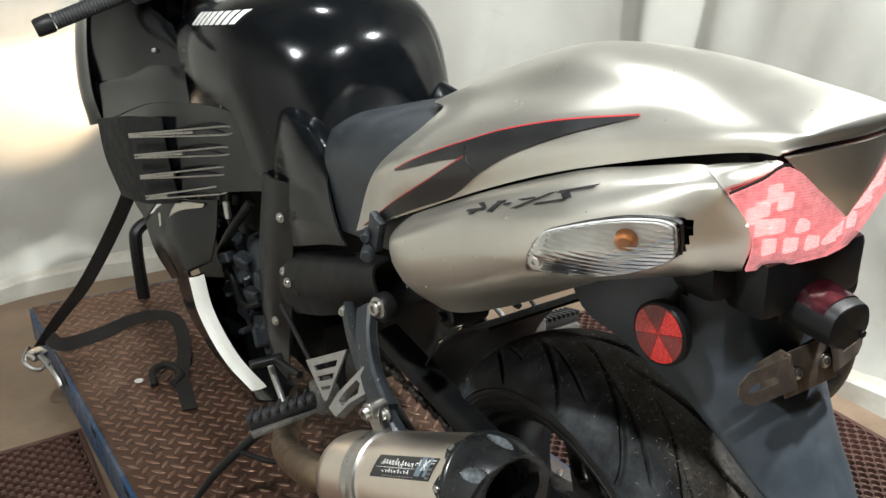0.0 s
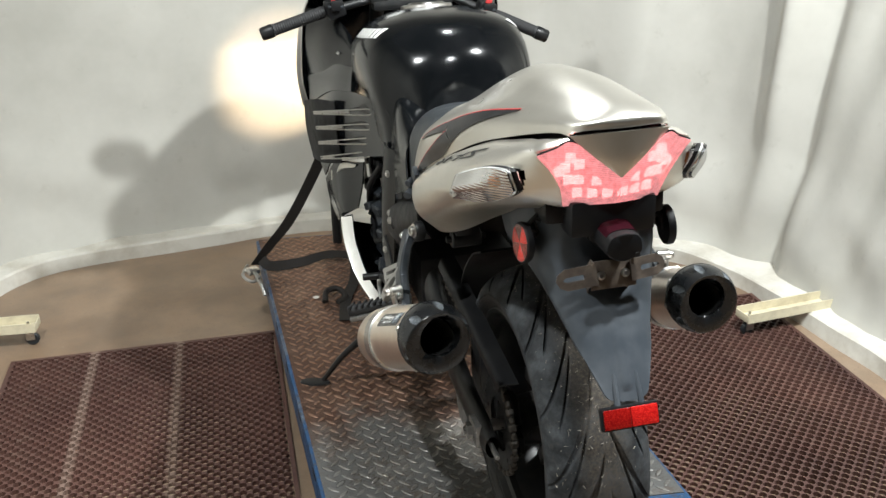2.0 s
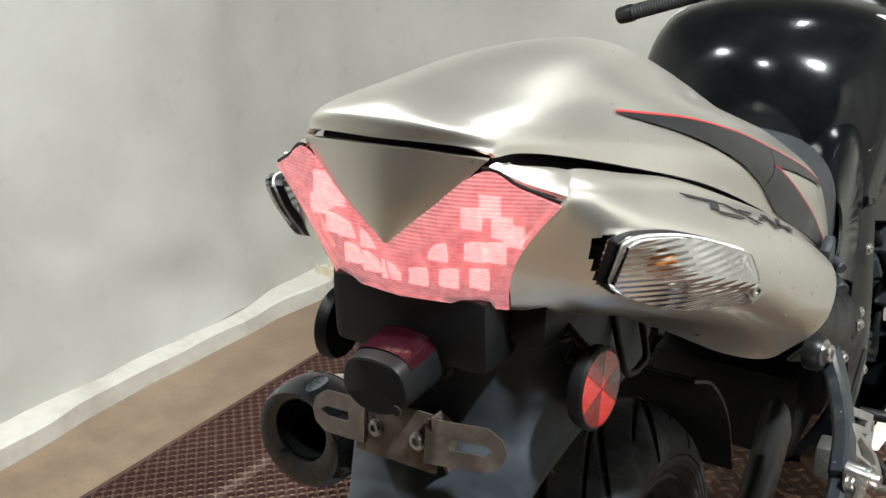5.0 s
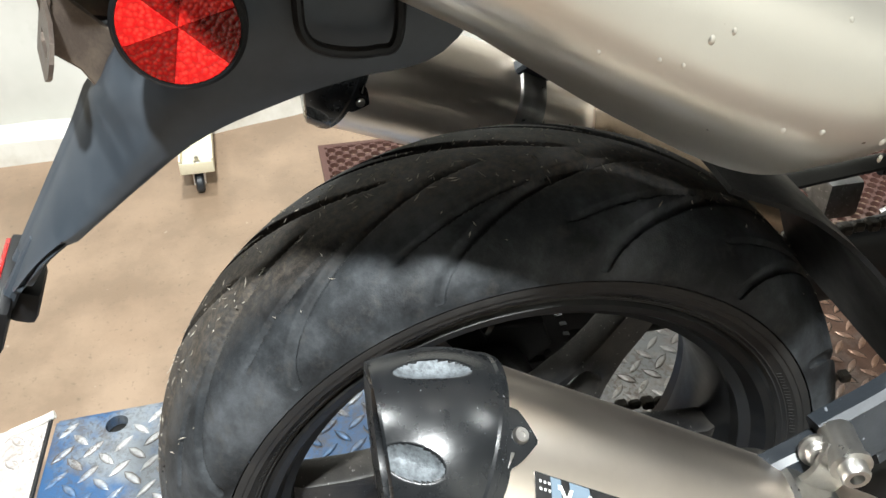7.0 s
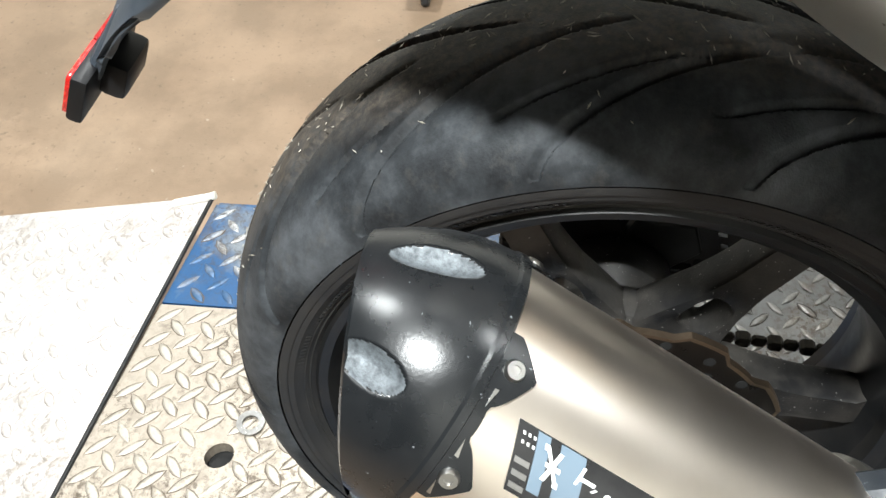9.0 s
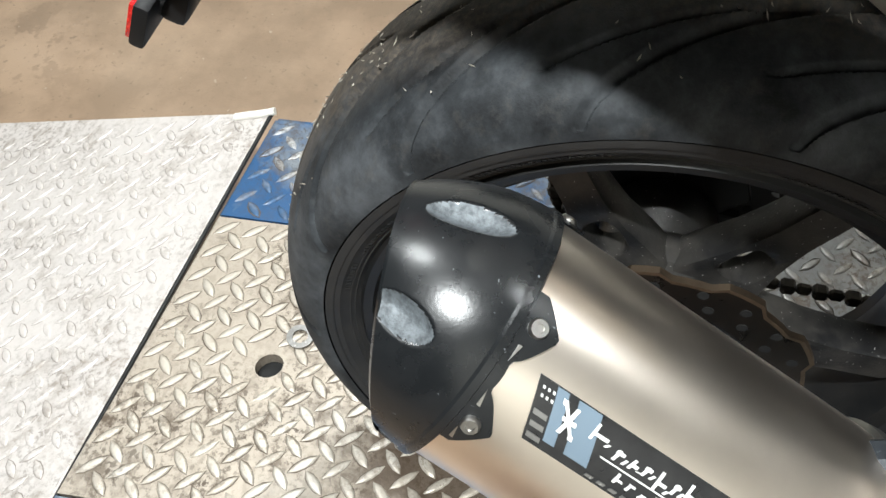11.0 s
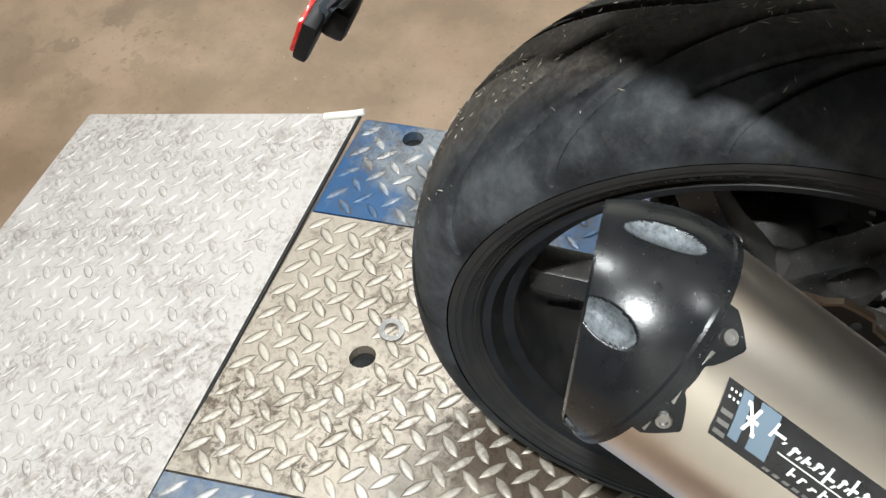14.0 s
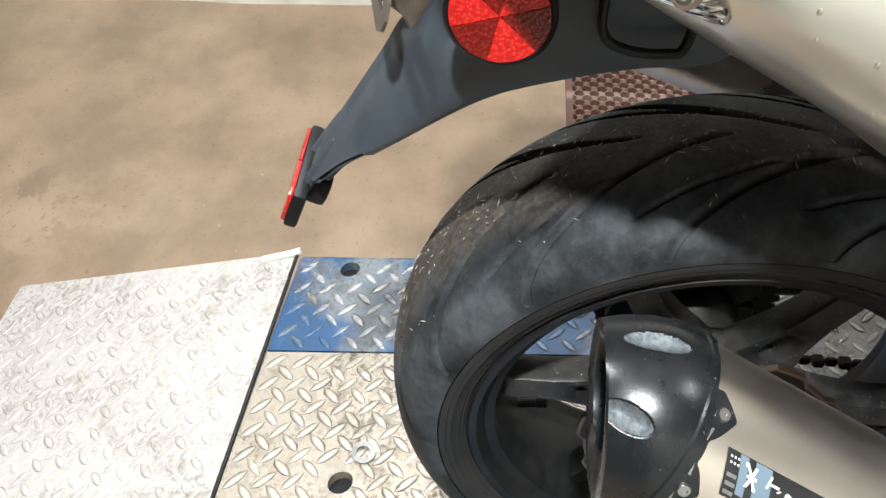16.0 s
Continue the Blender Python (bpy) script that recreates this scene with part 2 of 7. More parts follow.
def ribbed_bowl(name, base, ribs):
    """Bright plated bowl with moulded flutes."""
    m, nt, b = nodes_of(name)
    tc, wv, wy = nt.nodes.new("ShaderNodeTexCoord"), nt.nodes.new("ShaderNodeTexWave"), nt.nodes.new("ShaderNodeTexWave")
    for w, d, k in ((wv, "Z", ribs), (wy, "Y", ribs * 0.45)):
        w.bands_direction = d
        w.inputs["Scale"].default_value = k
        w.inputs["Distortion"].default_value = 0.5
        nt.links.new(tc.outputs["Object"], w.inputs["Vector"])
    both = nt.nodes.new("ShaderNodeMath")
    both.operation = "MULTIPLY_ADD"
    both.inputs[1].default_value = 0.35
    nt.links.new(wy.outputs["Fac"], both.inputs[0])
    nt.links.new(wv.outputs["Fac"], both.inputs[2])
    tone = noise_node(nt, 45, 3, 0.6)
    c = ramp(nt, tone.outputs["Fac"], [(0.35, tuple(0.8 * q for q in base)), (0.65, base)])
    nt.links.new(c.outputs["Color"], b.inputs["Base Color"])
    b.inputs["Metallic"].default_value, b.inputs["Roughness"].default_value = 0.0, 0.2
    bump(nt, b, both.outputs[0], 0.3, 0.003)
    return m


TURN_LENS = clear_lens("clear_turn_lens", 60)
BOWL = ribbed_bowl("turn_signal_bowl", (0.95, 0.95, 0.93), 50)
TAIL_BOWL = plain("tail_light_bowl", (0.5, 0.12, 0.12), 0.3, 0.3, (0.35, 0.08, 0.08), 0.4, 60, 300, 0, 0.1)
LAMP_LENS = lens("smoked_red_lens", (0.022, 0.004, 0.007), 0.16, None, 0, 6, "X", 0.94)


def glow(name, colour, strength):
    m, nt, b = nodes_of(name)
    b.inputs["Base Color"].default_value = (*colour, 1)
    b.inputs["Emission Color"].default_value = (*colour, 1)
    b.inputs["Emission Strength"].default_value = strength
    return m


LED = glow("tail_led", (1.0, 0.86, 0.78), 5.0)
AMBER = plain("amber_bulb", (0.55, 0.17, 0.03), 0.3, 0, (0.36, 0.10, 0.02), 0.3, 80, 300, 0.4, 0.05)
CHROME = plain("chrome_bowl", (0.75, 0.75, 0.74), 0.16, 1.0, (0.5, 0.5, 0.5), 0.2, 50, 300, 0, 0.05)


def reflector_material(name, gain):
    m, nt, b = nodes_of(name)
    tc = nt.nodes.new("ShaderNodeTexCoord")
    v = nt.nodes.new("ShaderNodeTexVoronoi")
    v.inputs["Scale"].default_value = 420
    nt.links.new(tc.outputs["Object"], v.inputs["Vector"])
    c = ramp(nt, v.outputs["Distance"], [(0.1, (0.75, 0.03, 0.02)), (0.6, (0.4, 0.008, 0.008))])
    nt.links.new(mix(nt, 1.0, c.outputs["Color"], (gain, gain, gain), "MULTIPLY"), b.inputs["Base Color"])
    b.inputs["Roughness"].default_value = 0.12
    b.inputs["Coat Weight"].default_value = 0.6
    b.inputs["Coat Roughness"].default_value = 0.05
    bump(nt, b, v.outputs["Distance"], 0.5, 0.001)
    return m


RED_REFLECTOR = reflector_material("red_reflector", 1.0)
# the same red at half strength, for the darker left half
RED_MID = reflector_material("red_reflector_half_gain", 0.5)
# shaded copy of the same red, its loss of light put into the colour
RED_SHADED = reflector_material("red_reflector_shaded_sectors", 0.3)


SPILL = (-0.68, -1.18, 0.0)


def concrete_material():
    m, nt, b = nodes_of("worn_concrete")
    a, c, d, g = noise_node(nt, 0.9, 4, 0.6), noise_node(nt, 5, 6, 0.65), noise_node(nt, 18, 4, 0.7), noise_node(nt, 220, 3, 0.6)
    base = ramp(nt, a.outputs["Fac"], [(0.3, (0.208, 0.138, 0.088)), (0.55, (0.285, 0.203, 0.138)), (0.75, (0.345, 0.262, 0.19))])
    blot = ramp(nt, c.outputs["Fac"], [(0.4, (0.78, 0.78, 0.78)), (0.6, (1.05, 1.05, 1.05))])
    col = mix(nt, 1.0, base.outputs["Color"], blot.outputs["Color"], "MULTIPLY")
    stain = ramp(nt, d.outputs["Fac"], [(0.66, (0, 0, 0)), (0.72, (0.55, 0.55, 0.55))])
    patch = ramp(nt, a.outputs["Fac"], [(0.5, (0, 0, 0)), (0.56, (1, 1, 1))])
    sm = mix(nt, 1.0, stain.outputs["Color"], patch.outputs["Color"], "MULTIPLY")
    col = mix(nt, sm, col, (0.06, 0.05, 0.04))
    fleck = noise_node(nt, 75, 4, 0.7)
    fl = ramp(nt, fleck.outputs["Fac"], [(0.60, (0, 0, 0)), (0.68, (0.5, 0.5, 0.5))])
    col = mix(nt, fl.outputs["Color"], col, (0.10, 0.075, 0.052))
    # a spill of dark drips beside the ramp
    tc = nt.nodes.new("ShaderNodeTexCoord")
    near = nt.nodes.new("ShaderNodeVectorMath")
    near.operation = "DISTANCE"
    nt.links.new(tc.outputs["Object"], near.inputs[0])
    near.inputs[1].default_value = SPILL
    reach = ramp(nt, near.outputs["Value"], [(0.05, (1, 1, 1)), (0.24, (0, 0, 0))])
    drip = noise_node(nt, 15, 4, 0.6)
    dm = ramp(nt, drip.outputs["Fac"], [(0.53, (0, 0, 0)), (0.57, (0.32, 0.32, 0.32))])
    col = mix(nt, mix(nt, 1.0, reach.outputs["Color"], dm.outputs["Color"], "MULTIPLY"), col, (0.085, 0.06, 0.042))
    chips = noise_node(nt, 60, 2, 0.5)
    cm = ramp(nt, chips.outputs["Fac"], [(0.74, (0, 0, 0)), (0.77, (0.4, 0.4, 0.4))])
    col = mix(nt, cm.outputs["Color"], col, (0.42, 0.36, 0.29))
    nt.links.new(col, b.inputs["Base Color"])
    rr = ramp(nt, c.outputs["Fac"], [(0.35, (0.32, 0.32, 0.32)), (0.7, (0.55, 0.55, 0.55))])
    nt.links.new(rr.outputs["Color"], b.inputs["Roughness"])
    bump(nt, b, g.outputs["Fac"], 0.12, 0.002)
    return m


CONCRETE = concrete_material()


def canvas_material():
    m, nt, b = nodes_of("canvas_curtain")
    a, c = noise_node(nt, 1.6, 5, 0.65), noise_node(nt, 14, 4, 0.6)
    base = ramp(nt, a.outputs["Fac"], [(0.3, (0.43, 0.418, 0.378)), (0.6, (0.52, 0.507, 0.465))])
    dirt = ramp(nt, c.outputs["Fac"], [(0.62, (0, 0, 0)), (0.8, (0.3, 0.3, 0.3))])
    nt.links.new(mix(nt, dirt.outputs["Color"], base.outputs["Color"], (0.29, 0.265, 0.225)), b.inputs["Base Color"])
    b.inputs["Roughness"].default_value = 0.85
    b.inputs["Specular IOR Level"].default_value = 0.2
    w = noise_node(nt, 600, 2, 0.5, stretch=(1, 1, 0.3))
    bump(nt, b, w.outputs["Fac"], 0.15, 0.001)
    return m


CANVAS = canvas_material()
UNSEEN_DARK = plain("unseen_dark_surface", (0.10, 0.095, 0.09), 0.8, 0, (0.16, 0.15, 0.14), 0.5, 3, 60, 0, 0.1)
CURB = plain("painted_curb", (0.66, 0.64, 0.58), 0.6, 0, (0.34, 0.29, 0.22), 0.6, 6, 200, 0, 0.2)


def mat_material():
    m, nt, b = nodes_of("red_rubber_mat")
    a, c, g = noise_node(nt, 2.2, 5, 0.65), noise_node(nt, 25, 4, 0.65), noise_node(nt, 300, 2, 0.5)
    base = ramp(nt, a.outputs["Fac"], [(0.35, (0.055, 0.023, 0.019)), (0.65, (0.105, 0.048, 0.037))])
    d = ramp(nt, c.outputs["Fac"], [(0.5, (0, 0, 0)), (0.8, (0.35, 0.35, 0.35))])
    col = mix(nt, d.outputs["Color"], base.outputs["Color"], (0.16, 0.108, 0.08))
    # pale dust lines where the mat was folded
    tc = nt.nodes.new("ShaderNodeTexCoord")
    sep = nt.nodes.new("ShaderNodeSeparateXYZ")
    nt.links.new(tc.outputs["Object"], sep.inputs[0])
    for at in (-1.12, -0.84):
        sh = nt.nodes.new("ShaderNodeMath")
        sh.operation = "SUBTRACT"
        nt.links.new(sep.outputs["X"], sh.inputs[0])
        sh.inputs[1].default_value = at
        ab = nt.nodes.new("ShaderNodeMath")
        ab.operation = "ABSOLUTE"
        nt.links.new(sh.outputs[0], ab.inputs[0])
        band = ramp(nt, ab.outputs[0], [(0.006, (0.42, 0.42, 0.42)), (0.02, (0, 0, 0))])
        col = mix(nt, band.outputs["Color"], col, (0.34, 0.25, 0.20))
    nt.links.new(col, b.inputs["Base Color"])
    b.inputs["Roughness"].default_value = 0.6
    bump(nt, b, g.outputs["Fac"], 0.25, 0.001)
    return m


MAT = mat_material()


def deck_material(name, paint, metal_col, worn, brown, metal=0.75, grime=0.8, rust=None, oily=None):
    """Checker plate: paint or bare steel, worn in patches, dirt between; rust: colours of the rusted far end."""
    m, nt, b = nodes_of(name)
    if rust:
        tc, sep, edge, add = (nt.nodes.new("ShaderNode" + k) for k in ("TexCoord", "SeparateXYZ", "TexNoise", "Math"))
        nt.links.new(tc.outputs["Object"], sep.inputs[0])
        nt.links.new(tc.outputs["Object"], edge.inputs["Vector"])
        edge.inputs["Scale"].default_value, edge.inputs["Detail"].default_value, edge.inputs["Roughness"].default_value = 7, 6, 0.7
        add.operation = "MULTIPLY_ADD"
        add.inputs[1].default_value = 0.7
        nt.links.new(edge.outputs["Fac"], add.inputs[0])
        nt.links.new(sep.outputs["Y"], add.inputs[2])
        far = ramp(nt, add.outputs[0], [(0.76, (0, 0, 0)), (0.97, (1, 1, 1))])
        paint, metal_col, brown = (mix(nt, far.outputs["Color"], p, q) for p, q in zip((paint, metal_col, brown), rust))
    a, c, g = noise_node(nt, 4, 6, 0.7), noise_node(nt, 30, 5, 0.7), noise_node(nt, 350, 3, 0.6)
    wear = ramp(nt, a.outputs["Fac"], [(worn, (0, 0, 0)), (worn + 0.14, (1, 1, 1))])
    col = mix(nt, wear.outputs["Color"], paint, metal_col)
    dirt = ramp(nt, c.outputs["Fac"], [(0.48, (0, 0, 0)), (0.62, (grime,) * 3)])
    speck = noise_node(nt, 110, 5, 0.75)
    sp = ramp(nt, speck.outputs["Fac"], [(0.51, (0, 0, 0)), (0.57, (grime,) * 3)])
    spread = noise_node(nt, 6.5, 4, 0.7)
    sw = ramp(nt, spread.outputs["Fac"], [(0.42, (0.15, 0.15, 0.15)), (0.62, (1, 1, 1))])
    col = mix(nt, mix(nt, 1.0, sp.outputs["Color"], sw.outputs["Color"], "MULTIPLY"), col, mix(nt, 1.0, brown, (0.7, 0.7, 0.7), "MULTIPLY"))
    nt.links.new(mix(nt, mix(nt, 1.0, dirt.outputs["Color"], sw.outputs["Color"], "MULTIPLY"), col, brown), b.inputs["Base Color"])
    if oily:     # a dark ragged stain soaked in round one place
        tc, gap, soak = (nt.nodes.new("ShaderNode" + k) for k in ("TexCoord", "VectorMath", "Math"))
        gap.operation, gap.inputs[1].default_value = "DISTANCE", oily
        nt.links.new(tc.outputs["Object"], gap.inputs[0])
        soak.operation = "MULTIPLY_ADD"
        soak.inputs[1].default_value = -0.28
        nt.links.new(a.outputs["Fac"], soak.inputs[0])
        nt.links.new(gap.outputs["Value"], soak.inputs[2])
        sk = ramp(nt, mix(nt, 1.0, soak.outputs[0], (0.1, 0.1, 0.1), "ADD"), [(0.06, (0.85, 0.85, 0.85)), (0.11, (0, 0, 0))])
        nt.links.new(mix(nt, sk.outputs["Color"], b.inputs["Base Color"].links[0].from_socket, (0.055, 0.033, 0.018)), b.inputs["Base Color"])
    mm = ramp(nt, c.outputs["Fac"], [(0.4, (metal,) * 3), (0.7, (metal * 0.5,) * 3)])
    nt.links.new(mm.outputs["Color"], b.inputs["Metallic"])
    rr = ramp(nt, c.outputs["Fac"], [(0.35, (0.36, 0.36, 0.36)), (0.7, (0.6, 0.6, 0.6))])
    nt.links.new(rr.outputs["Color"], b.inputs["Roughness"])
    bump(nt, b, g.outputs["Fac"], 0.35, 0.0015)
    return m


DECK = deck_material("deck_checker_plate", (0.15, 0.152, 0.15), (0.28, 0.265, 0.245), 0.5, (0.10, 0.068, 0.045), 0.5, rust=((0.10, 0.050, 0.033), (0.16, 0.092, 0.064), (0.035, 0.016, 0.011)))
GRIME_BROWN = plain("brown_grime", (0.075, 0.055, 0.038), 0.8, 0, (0.15, 0.12, 0.09), 0.6, 90, 400, 0, 0.4)
GRIME_GREY = plain("grey_grime", (0.19, 0.165, 0.145), 0.8, 0, (0.40, 0.36, 0.33), 0.8, 60, 400, 0, 0.4)
GRIME_DARK = plain("dark_grime", (0.025, 0.018, 0.013), 0.8, 0, (0.06, 0.045, 0.035), 0.6, 90, 400, 0, 0.4)
PANEL_TOP = deck_material("worn_panel_lozenge", (0.46, 0.415, 0.355), (0.54, 0.505, 0.455), 0.5, (0.17, 0.13, 0.09), 0.45, 0.6)
DECK_BLUE = deck_material("blue_checker_plate", (0.014, 0.07, 0.175), (0.17, 0.19, 0.21), 0.50, (0.065, 0.055, 0.05), 0.1)
OIL = (0.07, -0.12, 0.2)
PANEL_CREAM = deck_material("worn_panel_plate", (0.37, 0.32, 0.262), (0.28, 0.25, 0.212), 0.52, (0.07, 0.046, 0.028), 0.3, 0.95, oily=OIL)
RAMP_WHITE = deck_material("bright_ramp_plate", (0.57, 0.53, 0.505), (0.50, 0.462, 0.437), 0.52, (0.26, 0.22, 0.185), 0.15, 0.65)
LOZENGE_BLUE = deck_material("worn_blue_lozenge", (0.05, 0.11, 0.21), (0.42, 0.42, 0.42), 0.46, (0.10, 0.08, 0.065), 0.5)
LOZENGE_DULL = deck_material("dull_lozenge", (0.24, 0.235, 0.225), (0.36, 0.34, 0.31), 0.5, (0.14, 0.11, 0.08), 0.72, rust=((0.27, 0.155, 0.105), (0.34, 0.215, 0.155), (0.08, 0.042, 0.026)))

# ------------------------------------------------------------ helpers


def mesh_of(name, verts, faces, mat, smooth=True, sharp=None):
    me = bpy.data.meshes.new(name)
    me.from_pydata([tuple(map(float, v)) for v in verts], [], [tuple(int(i) for i in f) for f in faces])
    me.materials.append(mat)
    if smooth:
        me.polygons.foreach_set("use_smooth", [True] * len(me.polygons))
        if sharp:
            me.set_sharp_from_angle(angle=radians(sharp))
    me.update()
    return me


def piece(name, verts, faces, mat, parent=None, label="", smooth=True, sharp=35):
    ob = new(name, mesh_of(name, verts, faces, mat, smooth, sharp))
    if parent:
        ob.parent = parent
    return tagged(ob, label)


def part(name, bm, mat, parent=None, label="", smooth=True, sharp=35):
    """Links a bmesh as one mesh object under a thing or a part."""
    me = bpy.data.meshes.new(name)
    bmesh.ops.recalc_face_normals(bm, faces=bm.faces)
    bm.to_mesh(me)
    bm.free()
    me.materials.append(mat)
    if smooth:
        me.polygons.foreach_set("use_smooth", [True] * len(me.polygons))
        me.set_sharp_from_angle(angle=radians(sharp))
    ob = new(name, me)
    if parent:
        ob.parent = parent
    return tagged(ob, label)


def merged(bms):
    """Several bmeshes as one."""
    out = bms[0]
    for b in bms[1:]:
        me = bpy.data.meshes.new("tmp")
        b.to_mesh(me)
        b.free()
        out.from_mesh(me)
        bpy.data.meshes.remove(me)
    return out


def box(sx, sy, sz, at=(0, 0, 0), turn=(0, 0, 0), bevel=0.003, seg=2):
    bm = bmesh.new()
    bmesh.ops.create_cube(bm, size=1)
    bmesh.ops.scale(bm, vec=(sx, sy, sz), verts=bm.verts)
    if bevel:
        bmesh.ops.bevel(bm, geom=bm.edges[:] + bm.verts[:], offset=bevel, segments=seg, profile=0.6, affect="EDGES")
    bmesh.ops.transform(bm, matrix=pose(*at, *turn), verts=bm.verts)
    return bm


def plate(outline, thick, m=None, bevel=0.0015):
    """An outline in x, y made into a plate with eased edges."""
    bm = bmesh.new()
    f = bm.faces.new([bm.verts.new((x, y, -thick / 2)) for x, y in outline])
    g = bmesh.ops.extrude_face_region(bm, geom=[f])
    bmesh.ops.translate(bm, vec=(0, 0, thick), verts=[v for v in g["geom"] if isinstance(v, bmesh.types.BMVert)])
    bmesh.ops.recalc_face_normals(bm, faces=bm.faces)
    if bevel:
        ed = [e for e in bm.edges if abs(e.verts[0].co.z - e.verts[1].co.z) < 1e-6]
        bmesh.ops.bevel(bm, geom=ed, offset=bevel, segments=1, affect="EDGES")
    if m is not None:
        bmesh.ops.transform(bm, matrix=m, verts=bm.verts)
    return bm


def ring_plate(outer, inner, thick, m=None):
    """A plate between two outlines with the same number of points."""
    n = len(outer)
    bm = bmesh.new()
    lay = [[bm.verts.new((x, y, z)) for x, y in pts] for pts, z in ((outer, thick / 2), (inner, thick / 2), (inner, -thick / 2), (outer, -thick / 2))]
    for i in range(n):
        j = (i + 1) % n
        for a, b in ((0, 1), (1, 2), (2, 3), (3, 0)):
            bm.faces.new((lay[a][i], lay[a][j], lay[b][j], lay[b][i]))
    if m is not None:
        bmesh.ops.transform(bm, matrix=m, verts=bm.verts)
    return bm


def circle(r, n=24, cx=0.0, cy=0.0, start=0.0, ry=None):
    return [(cx + r * math.cos(start + 2 * math.pi * i / n), cy + (ry or r) * math.sin(start + 2 * math.pi * i / n)) for i in range(n)]


def axis_frame(at, to):
    """A frame at a point whose z looks to another."""
    d = (Vector(to) - Vector(at)).normalized()
    return Matrix.Translation(at) @ d.to_track_quat("Z", "Y").to_matrix().to_4x4()


def lathe(profile, m=None, n=48, close=False, caps=True):
    """Profile of (radius, height) turned round z."""
    bm = bmesh.new()
    rows = [[bm.verts.new((r * math.cos(2 * math.pi * i / n), r * math.sin(2 * math.pi * i / n), h)) for i in range(n)] for r, h in profile]
    pairs = list(zip(rows, rows[1:])) + ([(rows[-1], rows[0])] if close else [])
    for a, b in pairs:
        for i in range(n):
            bm.faces.new((a[i], a[(i + 1) % n], b[(i + 1) % n], b[i]))
    if not close and caps:
        for row in (rows[0], rows[-1]):
            if profile[rows.index(row)][0] > 1e-4:
                bm.faces.new(row)
    bmesh.ops.remove_doubles(bm, verts=bm.verts, dist=1e-5)
    if m is not None:
        bmesh.ops.transform(bm, matrix=m, verts=bm.verts)
    return bm


def rod(a, b, r, n=16, ease=0.15):
    h = (Vector(b) - Vector(a)).length
    e = min(r * ease, h * 0.2)
    return lathe([(0, 0), (r - e, 0), (r, e), (r, h - e), (r - e, h), (0, h)], axis_frame(a, b), n)


def bolt(at, out, r=0.008, h=0.006):
    """Socket screw head with a washer; out is the way it faces."""
    o = Vector(out).normalized()
    return lathe([(0, -0.002), (r * 1.45, -0.002), (r * 1.45, 0.0005), (r, 0.001), (r, h * 0.8), (r * 0.85, h), (r * 0.5, h), (r * 0.48, h * 0.35), (0, h * 0.35)], axis_frame(at, Vector(at) + o), 18)


def catmull(pts, n):
    """n points along a smooth line through pts."""
    p = np.array(pts, float)
    k = len(p)
    if k == 2:
        return p[0] + np.linspace(0, 1, n)[:, None] * (p[1] - p[0])
    t = np.linspace(0, k - 1, n)
    i = np.minimum(t.astype(int), k - 2)
    f = (t - i)[:, None]
    q = np.vstack([2 * p[0] - p[1], p, 2 * p[-1] - p[-2]])
    a, b, c, d = q[i], q[i + 1], q[i + 2], q[i + 3]
    return 0.5 * (2 * b + (c - a) * f + (2 * a - 5 * b + 4 * c - d) * f ** 2 + (3 * b - a - 3 * c + d) * f ** 3)


def skin(ctrl, nu, nv):
    """A smooth grid of points through rows of control points."""
    rows = np.array([catmull(r, nv) for r in ctrl])
    return np.array([catmull(rows[:, j], nu) for j in range(nv)]).transpose(1, 0, 2)


def grid_faces(nu, nv, base=0, flip=False):
    f = []
    for i in range(nu - 1):
        for j in range(nv - 1):
            q = (base + i * nv + j, base + i * nv + j + 1, base + (i + 1) * nv + j + 1, base + (i + 1) * nv + j)
            f.append(q[::-1] if flip else q)
    return f


def shell(g, thick):
    """Closed shell from a grid of points, thickened away from its normals."""
    nu, nv = g.shape[:2]
    du, dv = np.gradient(g, axis=0), np.gradient(g, axis=1)
    nrm = np.cross(du, dv)
    nrm /= np.maximum(np.linalg.norm(nrm, axis=2, keepdims=True), 1e-9)
    back = g - nrm * thick
    v = np.vstack([g.reshape(-1, 3), back.reshape(-1, 3)])
    n = nu * nv
    f = grid_faces(nu, nv) + grid_faces(nu, nv, n, True)
    edge = [i * nv for i in range(nu)] + [(nu - 1) * nv + j for j in range(1, nv)] + [i * nv + nv - 1 for i in range(nu - 2, -1, -1)] + list(range(nv - 2, 0, -1))
    for a, b in zip(edge, edge[1:] + edge[:1]):
        f.append((b, a, a + n, b + n))
    return v, f


def panel(name, ctrl, nu, nv, thick, mat, parent, label="", sharp=40):
    v, f = shell(skin(ctrl, nu, nv), thick)
    return piece(name, v, f, mat, parent, label, True, sharp)




